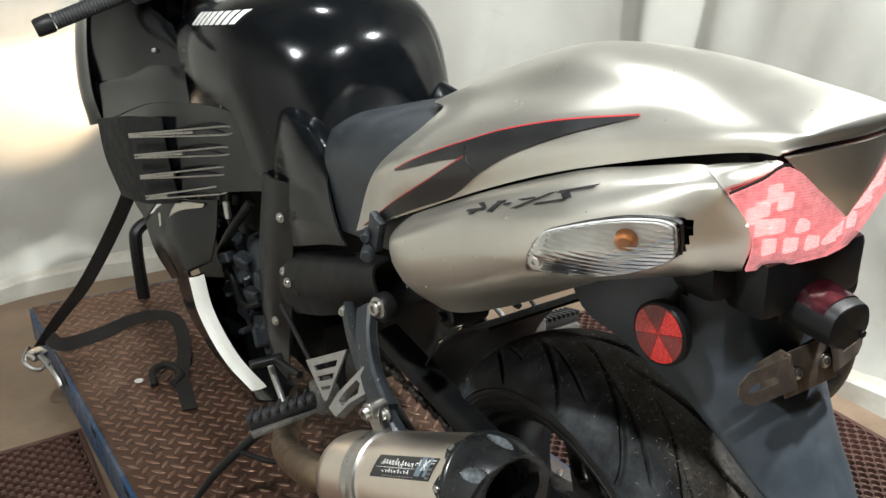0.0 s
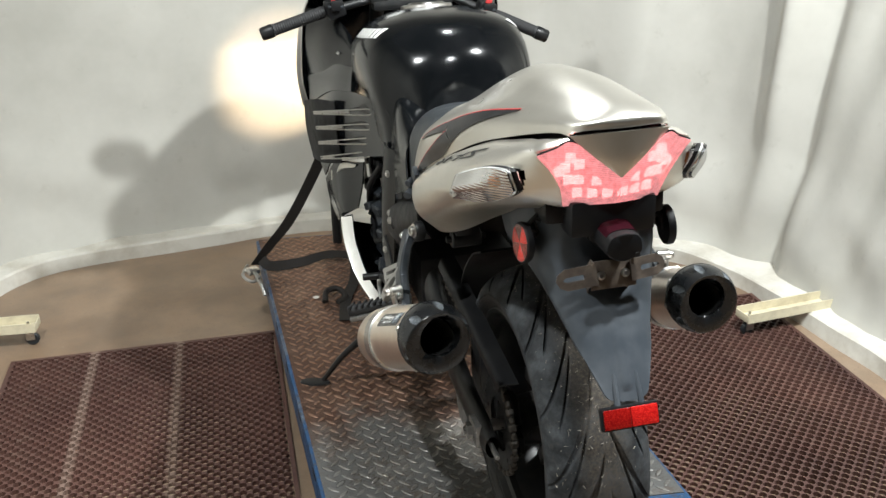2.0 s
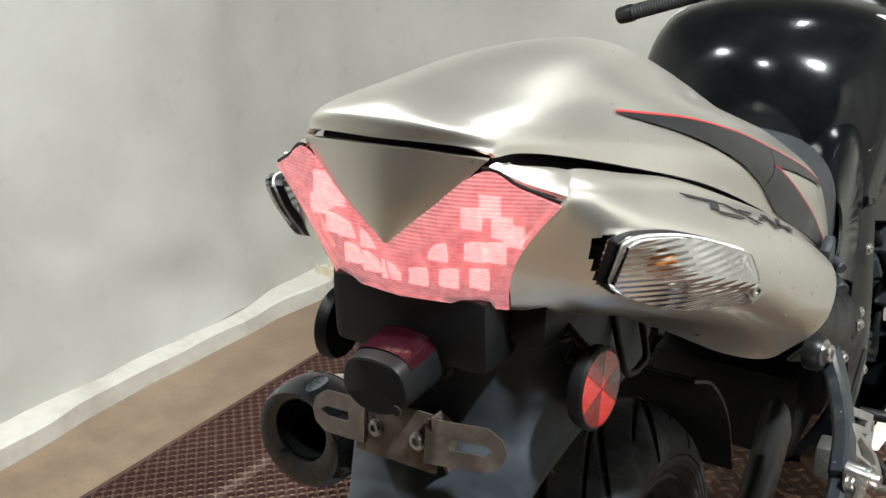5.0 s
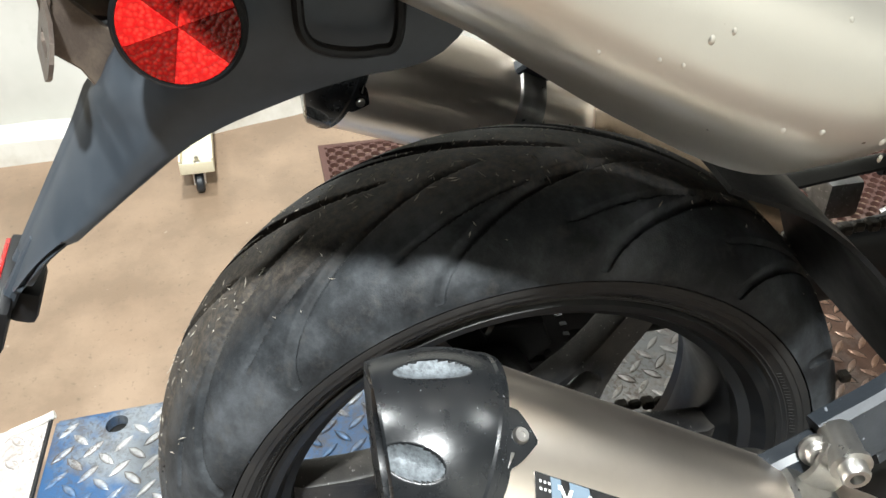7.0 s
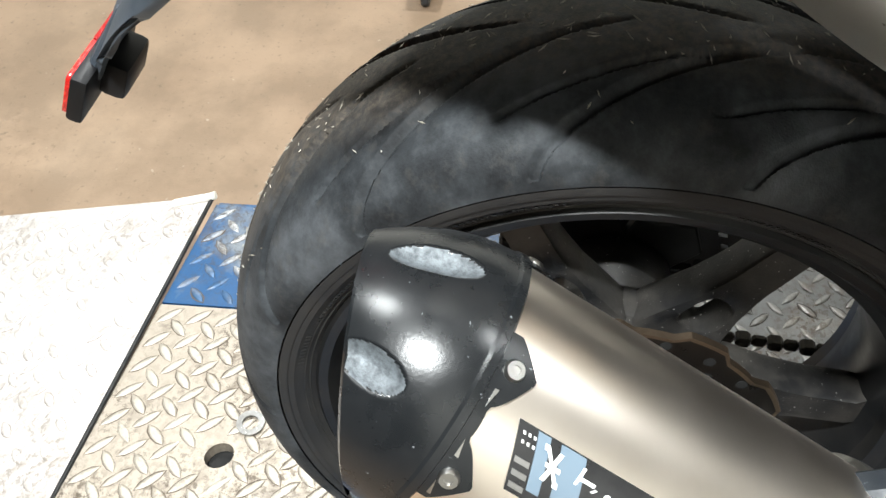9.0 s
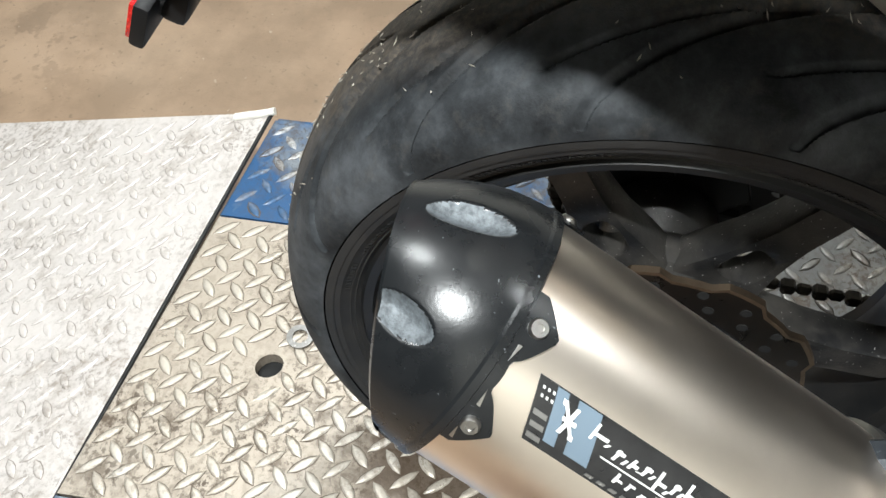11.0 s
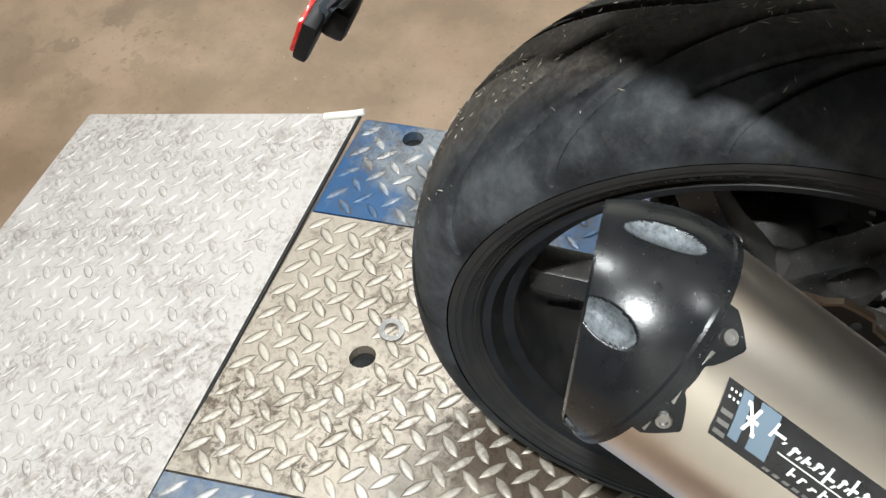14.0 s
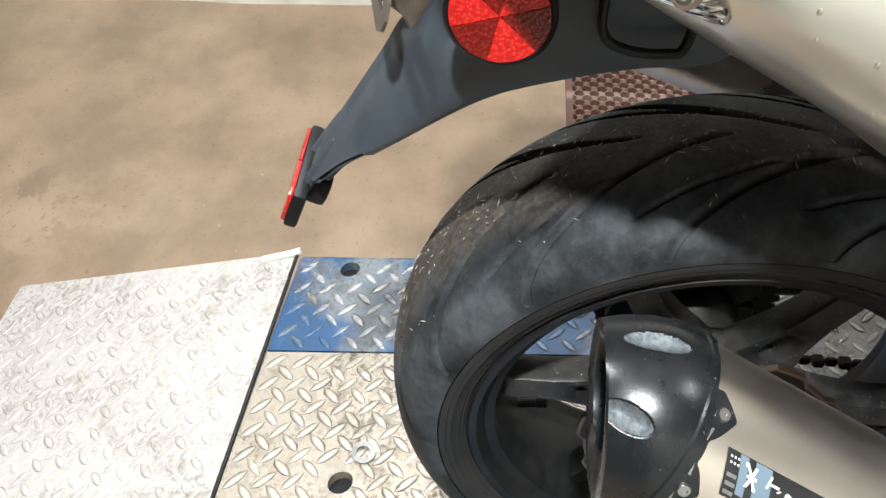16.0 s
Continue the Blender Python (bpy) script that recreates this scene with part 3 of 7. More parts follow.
def tube(pts, r, n=10, m=24, smooth=True):
    """Round bar along a smooth line; r may be one radius or two ends."""
    p = catmull(pts, m) if smooth else np.array(pts, float)
    rr = np.linspace(*(r if isinstance(r, tuple) else (r, r)), len(p))
    bm = bmesh.new()
    rows = []
    up = Vector((0.3, 0.2, 1)).normalized()
    for i in range(len(p)):
        d = Vector(p[min(i + 1, len(p) - 1)] - p[max(i - 1, 0)]).normalized()
        a = d.cross(up)
        a = a.normalized() if a.length > 1e-3 else d.orthogonal().normalized()
        b = d.cross(a)
        up = -b if b.dot(up) < 0 else b
        rows.append([bm.verts.new(Vector(p[i]) + float(rr[i]) * (math.cos(2 * math.pi * k / n) * a + math.sin(2 * math.pi * k / n) * b)) for k in range(n)])
    for a, b in zip(rows, rows[1:]):
        for k in range(n):
            bm.faces.new((a[k], a[(k + 1) % n], b[(k + 1) % n], b[k]))
    bm.faces.new(rows[0])
    bm.faces.new(rows[-1])
    return bm


def ribbon(pts, width, thick, across=(0, 0, 1), m=30):
    """Flat band along a smooth line."""
    p = catmull(pts, m)
    v, f = [], []
    acr = [Vector(across)] * m if not isinstance(across, list) else [Vector(a) for a in catmull(across, m)]
    for i in range(m):
        d = Vector(p[min(i + 1, m - 1)] - p[max(i - 1, 0)]).normalized()
        w = (acr[i] - d * acr[i].dot(d)).normalized()
        n = d.cross(w)
        for s, t in ((-1, -1), (1, -1), (1, 1), (-1, 1)):
            v.append(Vector(p[i]) + w * s * width / 2 + n * t * thick / 2)
    for i in range(m - 1):
        for k in range(4):
            f.append((4 * i + k, 4 * i + (k + 1) % 4, 4 * i + 4 + (k + 1) % 4, 4 * i + 4 + k))
    f += [(0, 1, 2, 3), (4 * m - 1, 4 * m - 2, 4 * m - 3, 4 * m - 4)]
    return v, f


def thing(name, m, label, category, group=""):
    ob = new(name)
    ob.empty_display_size = 0.1
    ob.matrix_world = m
    return tagged(ob, label, category, group)


# ------------------------------------------------------------ booth: floor, curb, curtain, unseen closing walls and ceiling
def ground():
    n = 40
    v = [(-8 + 16 * i / n, -8 + 16 * j / n, 0) for i in range(n + 1) for j in range(n + 1)]
    f = [(i * (n + 1) + j, (i + 1) * (n + 1) + j, (i + 1) * (n + 1) + j + 1, i * (n + 1) + j + 1) for i in range(n) for j in range(n)]
    k = len(v)
    v += [(-8, -8, -0.2), (8, -8, -0.2), (8, 8, -0.2), (-8, 8, -0.2)]
    f.append((k, k + 3, k + 2, k + 1))
    tagged(piece("floor", v, f, CONCRETE), "stained beige concrete workshop floor", "floor", kind="structure")


ground()
# plan of the curb's inner foot, from the left rear round the front to the right rear
CURB_LINE = [(-1.50, -3.2), (-1.49, -1.6), (-1.47, -0.75), (-1.53, -0.3), (-1.66, 0.2), (-1.70, 0.9), (-1.64, 1.7), (-1.44, 2.2), (-0.88, 2.35), (-0.3, 2.43),
             (0.35, 2.32), (0.75, 2.03), (0.95, 1.83), (1.17, 1.66), (1.27, 1.4), (1.33, 1.05), (1.37, 0.6), (1.385, 0.15), (1.39, -0.15)]


def along(line, m):
    p = catmull(line, m)
    d = np.gradient(p, axis=0)
    d /= np.linalg.norm(d, axis=1, keepdims=True)
    return p, np.stack([-d[:, 1], d[:, 0]], axis=1)  # to the left of the way: outwards


def sweep(name, profile, mat, m, parent=None, wob=0.0):
    """A closed profile of (outwards, up) carried along the curb's line."""
    p, out = along(CURB_LINE, m)
    v, k = [], len(profile)
    for i in range(m):
        for a, h in profile:
            w = wob * noise.noise(Vector((p[i][0] * 5, p[i][1] * 5, a * 9 + h * 7)))
            v.append((p[i][0] + out[i][0] * (a + w), p[i][1] + out[i][1] * (a + w), h + w * 0.4 * (h > 0.02)))
    f = [(i * k + j, i * k + (j + 1) % k, (i + 1) * k + (j + 1) % k, (i + 1) * k + j) for i in range(m - 1) for j in range(k)]
    f += [tuple(range(k)), tuple(range((m - 1) * k, m * k))[::-1]]
    return piece(name, v, f, mat, parent, sharp=30)


tagged(sweep("trim", [(0.0, 0.0), (0.004, 0.055), (0.012, 0.062), (0.24, 0.07), (0.245, 0.0)], CURB, 240, wob=0.012), "chipped off-white painted curb along the floor", "curb", kind="structure")


def curtain():
    m, h = 560, 56
    p, out = along(CURB_LINE, m)
    s = np.concatenate([[0], np.cumsum(np.linalg.norm(np.diff(p, axis=0), axis=1))])
    g = np.zeros((m, h, 3))
    for i in range(m):
        for j in range(h):
            z = 0.06 + 3.29 * j / (h - 1)
            low = max(0.0, 1 - z / 0.7)
            a = 0.17 - 0.10 * low ** 2
            hang = noise.noise(Vector((s[i] * 1.1, z * 0.25, 3.1)))
            a += 0.05 * hang + 0.018 * noise.noise(Vector((s[i] * 5.0, z * 0.5, 7.7)))
            right = 1.0 / (1 + math.exp(-(s[i] - 8.2) * 3))
            a += right * (0.035 * noise.noise(Vector((s[i] * 3.1 + z * 1.2, z * 0.8, 1.3))) + 0.02 * noise.noise(Vector((s[i] * 9 - z * 2, z * 1.4, 5))))
            a += low * 0.05 * noise.noise(Vector((s[i] * 4 + z * 3, z * 5, 9.4)))
            # the deep fold where two lengths of cloth overlap
            a -= 0.07 * math.exp(-((s[i] - FOLD - 0.10 * (z - 1.0)) / 0.05) ** 2) * min(1, z) - 0.05 * math.exp(-((s[i] - FOLD - 0.12 - 0.10 * (z - 1.0)) / 0.05) ** 2)
            g[i, j] = (p[i][0] + out[i][0] * a, p[i][1] + out[i][1] * a, z + low * 0.01 * noise.noise(Vector((s[i] * 6, 0, 2))))
    v, f = shell(g, -0.006)
    tagged(piece("wall_curtain", v, f, CANVAS, sharp=70), "cream canvas curtain hung round the booth, creased", "curtain", kind="structure")


_p, _ = along(CURB_LINE, 560)
_s = np.concatenate([[0], np.cumsum(np.linalg.norm(np.diff(_p, axis=0), axis=1))])
FOLD = float(_s[int(np.argmin(np.hypot(_p[:, 0] - 1.27, _p[:, 1] - 1.42)))])
curtain()


def closing():
    # unseen walls and ceiling, added dark so that little light bounces back
    for nm, size, at in (("wall_rear", (9.2, 0.1, 3.36), (0.5, -5.6, 1.68)), ("wall_front", (9.2, 0.1, 3.36), (0.5, 3.6, 1.68)), ("wall_left", (0.1, 9.1, 3.36), (-4.05, -1.0, 1.68)), ("wall_right", (0.1, 9.1, 3.36), (5.05, -1.0, 1.68))):
        tagged(part(nm, box(*size, at), UNSEEN_DARK), "unseen plain dark wall added to keep bounced light down", "wall", kind="structure")
    tagged(part("ceiling", box(9.4, 9.5, 0.08, (0.5, -1.0, 3.41)), UNSEEN_DARK), "unseen dark plain ceiling added to keep bounced light down", "ceiling", kind="structure")


closing()


# ------------------------------------------------------------ rubber mats with holes
def rubber_mat(x0, x1, y0, y1, label):
    pitch, r, th = 0.034, 0.0115, 0.013
    nx, ny = int((x1 - x0) / pitch), int((y1 - y0) / (pitch * 0.5))
    v, f = [], []
    n = 8

    def zz(x, y):
        return th + 0.004 * noise.noise(Vector((x * 3, y * 3, 0)))

    # staggered cells, each a square turned on its corner with a round hole
    for iy in range(ny + 1):
        for ix in range(nx + 1):
            cx = x0 + (ix + 0.5 * (iy % 2)) * pitch
            cy = y0 + iy * pitch * 0.5
            if cx > x1 + 1e-6:
                continue
            b = len(v)
            hp, hq = pitch / 2, pitch / 2
            rim = [(hp, 0), (hp / 2, hq / 2), (0, hq), (-hp / 2, hq / 2), (-hp, 0), (-hp / 2, -hq / 2), (0, -hq), (hp / 2, -hq / 2)]
            for dx, dy in rim:
                x, y = min(max(cx + dx, x0), x1), min(max(cy + dy, y0), y1)
                v.append((x, y, zz(x, y)))
            for lev in (0, 1):
                for k in range(n):
                    a = 2 * math.pi * k / n
                    x, y = min(max(cx + r * math.cos(a), x0 + 0.002), x1 - 0.002), min(max(cy + r * math.sin(a), y0 + 0.002), y1 - 0.002)
                    v.append((x, y, zz(x, y) if lev == 0 else 0.001))
            for k in range(n):
                j = (k + 1) % n
                f.append((b + k, b + j, b + 8 + j, b + 8 + k))
                f.append((b + 8 + k, b + 8 + j, b + 16 + j, b + 16 + k))
    b = len(v)
    v += [(x0, y0, 0.0), (x1, y0, 0.0), (x1, y1, 0.0), (x0, y1, 0.0), (x0, y0, th), (x1, y0, th), (x1, y1, th), (x0, y1, th)]
    f += [(b + i, b + (i + 1) % 4, b + 4 + (i + 1) % 4, b + 4 + i) for i in range(4)]
    ob = piece("rubber_mat", v, f, MAT, smooth=False)
    edge = 0.012
    rim = ring_plate([(x0 - edge, y0 - edge), (x1 + edge, y0 - edge), (x1 + edge, y1 + edge), (x0 - edge, y1 + edge)], [(x0, y0), (x1, y0), (x1, y1), (x0, y1)], th, pose(0, 0, th / 2 + 0.0005))
    part("border", rim, MAT, ob, smooth=False)
    return tagged(ob, label, "floor mat", "drainage mats beside the lift")


rubber_mat(-1.38, -0.515, -0.06, 1.47, "worn red-brown rubber mat with rows of drainage holes")
rubber_mat(0.47, 1.27, -0.25, 1.31, "dark red-brown perforated rubber mat, dusty, lying on concrete")

# ------------------------------------------------------------ motorcycle lift
lift = thing("motorcycle_lift", pose(0, 0, 0), "low blue motorcycle lift with a checker-plate deck", "vehicle lift")
LX0, LX1, LY0, LY1, LZ = -0.4435, 0.36, -0.564, 1.86, 0.20
PX0, PX1, PY1 = -0.256, 0.147, 0.10     # the removable panel at the rear


def inside(x, y, holes):
    return any(math.hypot(x - a, y - b) < c + 0.006 for a, b, c in holes)


def lozenges(x0, x1, y0, y1, z, slope, skip, step=0.040, tilt=0.0, seed=1, high=0.0020, size=1.0, grime=0.8, spread=1.0):
    """Raised lozenges of checker plate over a rectangle, alternately turned, each with a ragged rim of dirt round its foot."""
    rnd = random.Random(seed)
    v, f, rim = [], [], []
    L, Wd, H = 0.0172 * size, 0.0052 * size, high
    nx, ny = int((x1 - x0) / step), int((y1 - y0) / step)
    for i in range(2 * nx):
        for j in range(2 * ny):
            if (i + j) % 2:
                continue
            cx, cy = x0 + (i + 0.5) * 0.5 * (x1 - x0) / nx, y0 + (j + 0.5) * 0.5 * (y1 - y0) / ny
            if skip and skip(cx, cy):
                continue
            a = radians(45 + rnd.uniform(-3, 3) if i % 2 else -45 + rnd.uniform(-3, 3)) + tilt
            c, s = math.cos(a), math.sin(a)
            b = len(v)
            foot = [(L, 0), (L * 0.5, Wd * 0.8), (0, Wd), (-L * 0.5, Wd * 0.8), (-L, 0), (-L * 0.5, -Wd * 0.8), (0, -Wd), (L * 0.5, -Wd * 0.8)]
            for k, h in ((1.0, 0.0), (0.80, H * 0.8), (0.62, H)):
                for u, w in foot:
                    v.append((cx + u * k * c - w * k * s, cy + u * k * s + w * k * c, z + slope * (cy - y1) + h))
            for r in (0, 8):
                f += [(b + r + k, b + r + (k + 1) % 8, b + r + 8 + (k + 1) % 8, b + r + 8 + k) for k in range(8)]
            f.append(tuple(b + 16 + k for k in range(8)))
            if rnd.random() < grime:
                b = len(v)
                reach = rnd.uniform(0.0004, 0.0016) * spread
                for e in (0, 1):
                    for u, w in foot:
                        q = reach * rnd.uniform(0.3, 1.5) * e
                        d = math.hypot(u, w)
                        u2, w2 = u * (1 + q / d), w * (1 + q / max(abs(w), 0.004))
                        v.append((cx + u2 * c - w2 * s, cy + u2 * s + w2 * c, z + slope * (cy - y1) + (0.0004 if e else 0.0006)))
                for k in range(8):
                    rim.append(len(f))
                    f.append((b + k, b + 8 + k, b + 8 + (k + 1) % 8, b + (k + 1) % 8))
    return v, f, rim


def tread(v, f, rim, mat, dirt, parent, label):
    """Links the lozenges of one plate, their dirt rims in a second material."""
    ob = piece("tread_pattern", v, f, mat, parent, label)
    ob.data.materials.append(dirt)
    for k in rim:
        ob.data.polygons[k].material_index = 1
    return tagged(ob, kind="stuff")


HOLES = [(-0.044, -0.405, 0.0165), (-0.4215, -0.479, 0.0155), (0.335, -0.479, 0.0155)]


def deck_plate(name, x0, x1, y0, y1, z, mat, holes=(), thick=0.006, label=""):
    """Flat plate with round holes right through it."""
    bm = bmesh.new()
    xs = sorted({x0, x1, *[min(max(a + s * c * 1.3, x0), x1) for a, b, c in holes for s in (-1, 1)]})
    ys = sorted({y0, y1, *[b + s * c * 1.6 for a, b, c in holes for s in (-1, 1)]})
    for i in range(len(xs) - 1):
        for j in range(len(ys) - 1):
            xa, xb, ya, yb = xs[i], xs[i + 1], ys[j], ys[j + 1]
            hit = [h for h in holes if xa < h[0] < xb and ya < h[1] < yb]
            if not hit:
                for zz, order in ((z, 1), (z - thick, -1)):
                    q = [(xa, ya), (xb, ya), (xb, yb), (xa, yb)][::order]
                    bm.faces.new([bm.verts.new((x, y, zz)) for x, y in q])
            else:
                a, b, c = hit[0]
                inner = circle(c, 16, a, b, -3 * math.pi / 4)
                outer = []
                for k in range(16):
                    t = k / 4
                    e, w = int(t), t - int(t)
                    q = [(xa, ya), (xb, ya), (xb, yb), (xa, yb)]
                    p, r = q[e], q[(e + 1) % 4]
                    outer.append((p[0] + (r[0] - p[0]) * w, p[1] + (r[1] - p[1]) * w))
                for zz, order in ((z, 1), (z - thick, -1)):
                    o, n = [bm.verts.new((*p, zz)) for p in outer], [bm.verts.new((*p, zz)) for p in inner]
                    for k in range(16):
                        q = [o[k], o[(k + 1) % 16], n[(k + 1) % 16], n[k]][::order]
                        bm.faces.new(q)
                u, w = [bm.verts.new((*p, z)) for p in inner], [bm.verts.new((*p, z - thick * 3)) for p in inner]
                for k in range(16):
                    bm.faces.new((u[k], u[(k + 1) % 16], w[(k + 1) % 16], w[k]))
    for (xa, ya), (xb, yb) in (((x0, y0), (x1, y0)), ((x1, y0), (x1, y1)), ((x1, y1), (x0, y1)), ((x0, y1), (x0, y0))):
        bm.faces.new([bm.verts.new(p) for p in ((xa, ya, z), (xa, ya, z - thick), (xb, yb, z - thick), (xb, yb, z))])
    bmesh.ops.remove_doubles(bm, verts=bm.verts, dist=1e-5)
    return part(name, bm, mat, lift, label, smooth=False)


deck_plate("wheel_panel", PX0, PX1, LY0, PY1, LZ, PANEL_CREAM, HOLES[:1], label="worn bare checker-plate panel, stained")
deck_plate("side_deck", LX0, PX0 - 0.003, LY0, PY1, LZ, DECK_BLUE, HOLES[1:2], label="blue painted checker plate, scuffed")
deck_plate("side_deck", PX1 + 0.003, LX1, LY0, PY1, LZ, DECK_BLUE, HOLES[2:], label="blue painted checker plate, scuffed")
deck_plate("deck", LX0, LX1, PY1 + 0.003, LY1, LZ, DECK, label="grey steel checker-plate deck, rusty brown towards the front")
tread(*lozenges(LX0 + 0.012, LX1 - 0.012, PY1 + 0.01, LY1, LZ, 0, None, seed=2, grime=0.5), LOZENGE_DULL, GRIME_DARK, lift, "raised lozenge tread")
tread(*lozenges(PX0 + 0.008, PX1 - 0.008, LY0 + 0.01, PY1 - 0.01, LZ, 0, lambda x, y: inside(x, y, [(a, b, c + 0.006) for a, b, c in HOLES]), 0.0365, seed=4, size=1.08, grime=0.95, spread=0.8), PANEL_TOP, GRIME_BROWN, lift, "raised lozenge tread, polished by tyres")
for a, b, sd in ((LX0 + 0.008, PX0 - 0.008, 5), (PX1 + 0.008, LX1 - 0.008, 6)):
    tread(*lozenges(a, b, LY0 + 0.01, PY1 - 0.01, LZ, 0, lambda x, y: inside(x, y, [(p, q, c + 0.006) for p, q, c in HOLES]), seed=sd, grime=0.6), LOZENGE_BLUE, GRIME_BROWN, lift, "raised lozenge tread in blue paint")
# near-black discs paint the shade at the bottom of the holes
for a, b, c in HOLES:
    part("hole_shade_disc", lathe([(0, 0.0), (c * 1.25, 0.0), (c * 1.25, -0.004), (0, -0.004)], pose(a, b, LZ - 0.019), 20), HOLE_SHADE, lift)
for x, s in ((LX0, -1), (LX1, 1)):
    part("side_rail", box(0.012, LY1 - LY0, 0.10, (x + s * 0.003, (LY0 + LY1) / 2, LZ - 0.054)), DECK_BLUE, lift, "blue steel side rail")
    for k in range(8):
        # near-black blocks paint the dark of the slots
        part("tie_slot", box(0.006, 0.04, 0.018, (x + s * 0.0072, -0.2 + k * 0.27, LZ - 0.022), bevel=0.002), HOLE_SHADE, lift)
part("front_rail", box(LX1 - LX0, 0.02, 0.10, (0, LY1 + 0.008, LZ - 0.054)), DECK_BLUE, lift)
part("base_frame", merged([box(0.06, 1.9, 0.1, (-0.3, 0.55, 0.05)), box(0.06, 1.9, 0.1, (0.3, 0.55, 0.05)), box(0.56, 0.06, 0.1, (0, 1.4, 0.05)), box(0.56, 0.06, 0.1, (0, -0.3, 0.05))]), DECK_BLUE, lift)

# ramp hinged to the rear edge
RSL = 0.168 / 0.535
rl = math.hypot(0.535, 0.168)
ramp_ob = new("ramp")
ramp_ob.parent = lift
ramp_ob.matrix_local = Matrix.Translation((0, LY0 - 0.003, LZ + 0.002)) @ pose(0, 0, 0, math.degrees(math.atan(RSL)), 0, 0)
out = [(LX0 + 0.024, 0), (LX0 - 0.040, -rl + 0.004), (LX0 - 0.036, -rl), (LX1 - 0.004, -rl), (LX1, -rl + 0.004), (LX1, 0)]
tagged(part("ramp_plate", plate(out, 0.006, pose(0, 0, -0.003)), RAMP_WHITE, ramp_ob, smooth=False), "bright worn checker-plate ramp")
tread(*lozenges(LX0 + 0.02, LX1 - 0.01, -rl + 0.02, -0.03, 0, 0, None, 0.0385, seed=8, high=0.0018, size=0.98, grime=0.8, spread=0.6), RAMP_WHITE, GRIME_GREY, ramp_ob, "raised lozenge tread")
part("hinge_rod", rod((LX0 + 0.028, 0.004, -0.001), (LX1, 0.003, -0.004), 0.003), BLACK_METAL, ramp_ob)
part("hinge_pin", merged([tube([(LX0 + 0.026, 0.010, 0.002), (LX0 + 0.029, -0.004, 0.003), (LX0 + 0.029, -0.03, 0.003), (LX0 + 0.028, -0.055, 0.002)], 0.0058)]), WHITE_PAINT, ramp_ob, "white-painted bent hinge pin")
# wheel stop hoop at the front
part("wheel_stop", merged([tube([(-0.15, 1.78, LZ), (-0.15, 1.78, LZ + 0.17), (-0.135, 1.79, LZ + 0.215), (-0.08, 1.80, LZ + 0.235), (0.0, 1.80, LZ + 0.24), (0.08, 1.80, LZ + 0.235), (0.135, 1.79, LZ + 0.215), (0.15, 1.78, LZ + 0.17), (0.15, 1.78, LZ)], 0.018, m=60)]), BLACK_METAL, lift, "black bent steel tube")

# the lift is a little out of square, and stands askew under the machine
SKEW = Matrix(((1, -0.047, 0, 0), (-0.087, 1, 0, 0), (0, 0, 1, 0), (0, 0, 0, 1)))
for ob in lift.children_recursive:
    if ob.type == "MESH":
        ob.data.transform(SKEW)

# washer left on the panel, coin-like speck on the deck
wash = part("washer", ring_plate(circle(0.0165, 28), circle(0.0095, 28), 0.0025, pose(-0.069, -0.376, LZ + 0.0045)), DULL_ALU)
tagged(wash, "dull tarnished steel washer lying on checker plate", "washer")
disc = part("disc", lathe([(0, 0), (0.010, 0), (0.011, 0.0008), (0.010, 0.0016), (0, 0.0016)], pose(-0.366, 1.318, LZ + 0.003), 20), STICKER_WHITE)
tagged(disc, "small pale disc lying on the rusty deck", "disc")
ringf = part("ring", tube([(0.869 + 0.04 * math.cos(a), 1.777 + 0.03 * math.sin(a), 0.004) for a in np.linspace(0, 2 * math.pi, 25)], 0.003, m=60), BLACK_SATIN)
tagged(ringf, "thin dark ring lying on concrete", "ring")


# ------------------------------------------------------------ curtain stand feet on castors
def stand_foot():
    t = thing("curtain_stand_foot", pose(0, 0, 0), "cream steel channel foot on a small castor", "stand foot", "feet of the curtain frame")
    w, h, ln = 0.075, 0.035, 0.42
    prof = [(-w / 2, h), (-w / 2, 0), (w / 2, 0), (w / 2, h), (w / 2 - 0.004, h), (w / 2 - 0.004, 0.004), (-w / 2 + 0.004, 0.004), (-w / 2 + 0.004, h)]
    bm = plate(prof, ln, pose(0, 0, 0.062) @ Matrix(((0, 0, 1, ln / 2), (1, 0, 0, 0), (0, 1, 0, 0), (0, 0, 0, 1))), 0.0008)
    part("channel", bm, CREAM, t, smooth=False)
    part("end_plate", box(0.004, w, h * 0.8, (0.0, 0, 0.062 + h * 0.4)), CREAM, t)
    part("stem_nut", lathe([(0, 0), (0.008, 0), (0.008, 0.01), (0.005, 0.012), (0.005, 0.022), (0, 0.022)], pose(0.03, 0, 0.066), 6), STEEL, t)
    c = part("castor_fork", merged([box(0.03, 0.003, 0.04, (0.028, -0.012, 0.042)), box(0.03, 0.003, 0.04, (0.028, 0.012, 0.042)), box(0.03, 0.027, 0.003, (0.028, 0, 0.0605))]), STEEL, t)
    part("castor_wheel", lathe([(0, -0.009), (0.020, -0.009), (0.0235, -0.005), (0.0235, 0.005), (0.020, 0.009), (0, 0.009)], pose(0.024, 0, 0.0235, 90, 0, 0), 28), VINYL, c)
    return t


foot = stand_foot()
foot.matrix_world = pose(-1.25, -0.35, 0, 0, 0, 181)
copy_thing(foot, pose(1.08, 1.05, 0.0, 0, 0, 6))
copy_thing(foot, pose(-1.32, 1.62, 0, 0, 0, 176))

# ------------------------------------------------------------ motorcycle
LEAN = 1.34
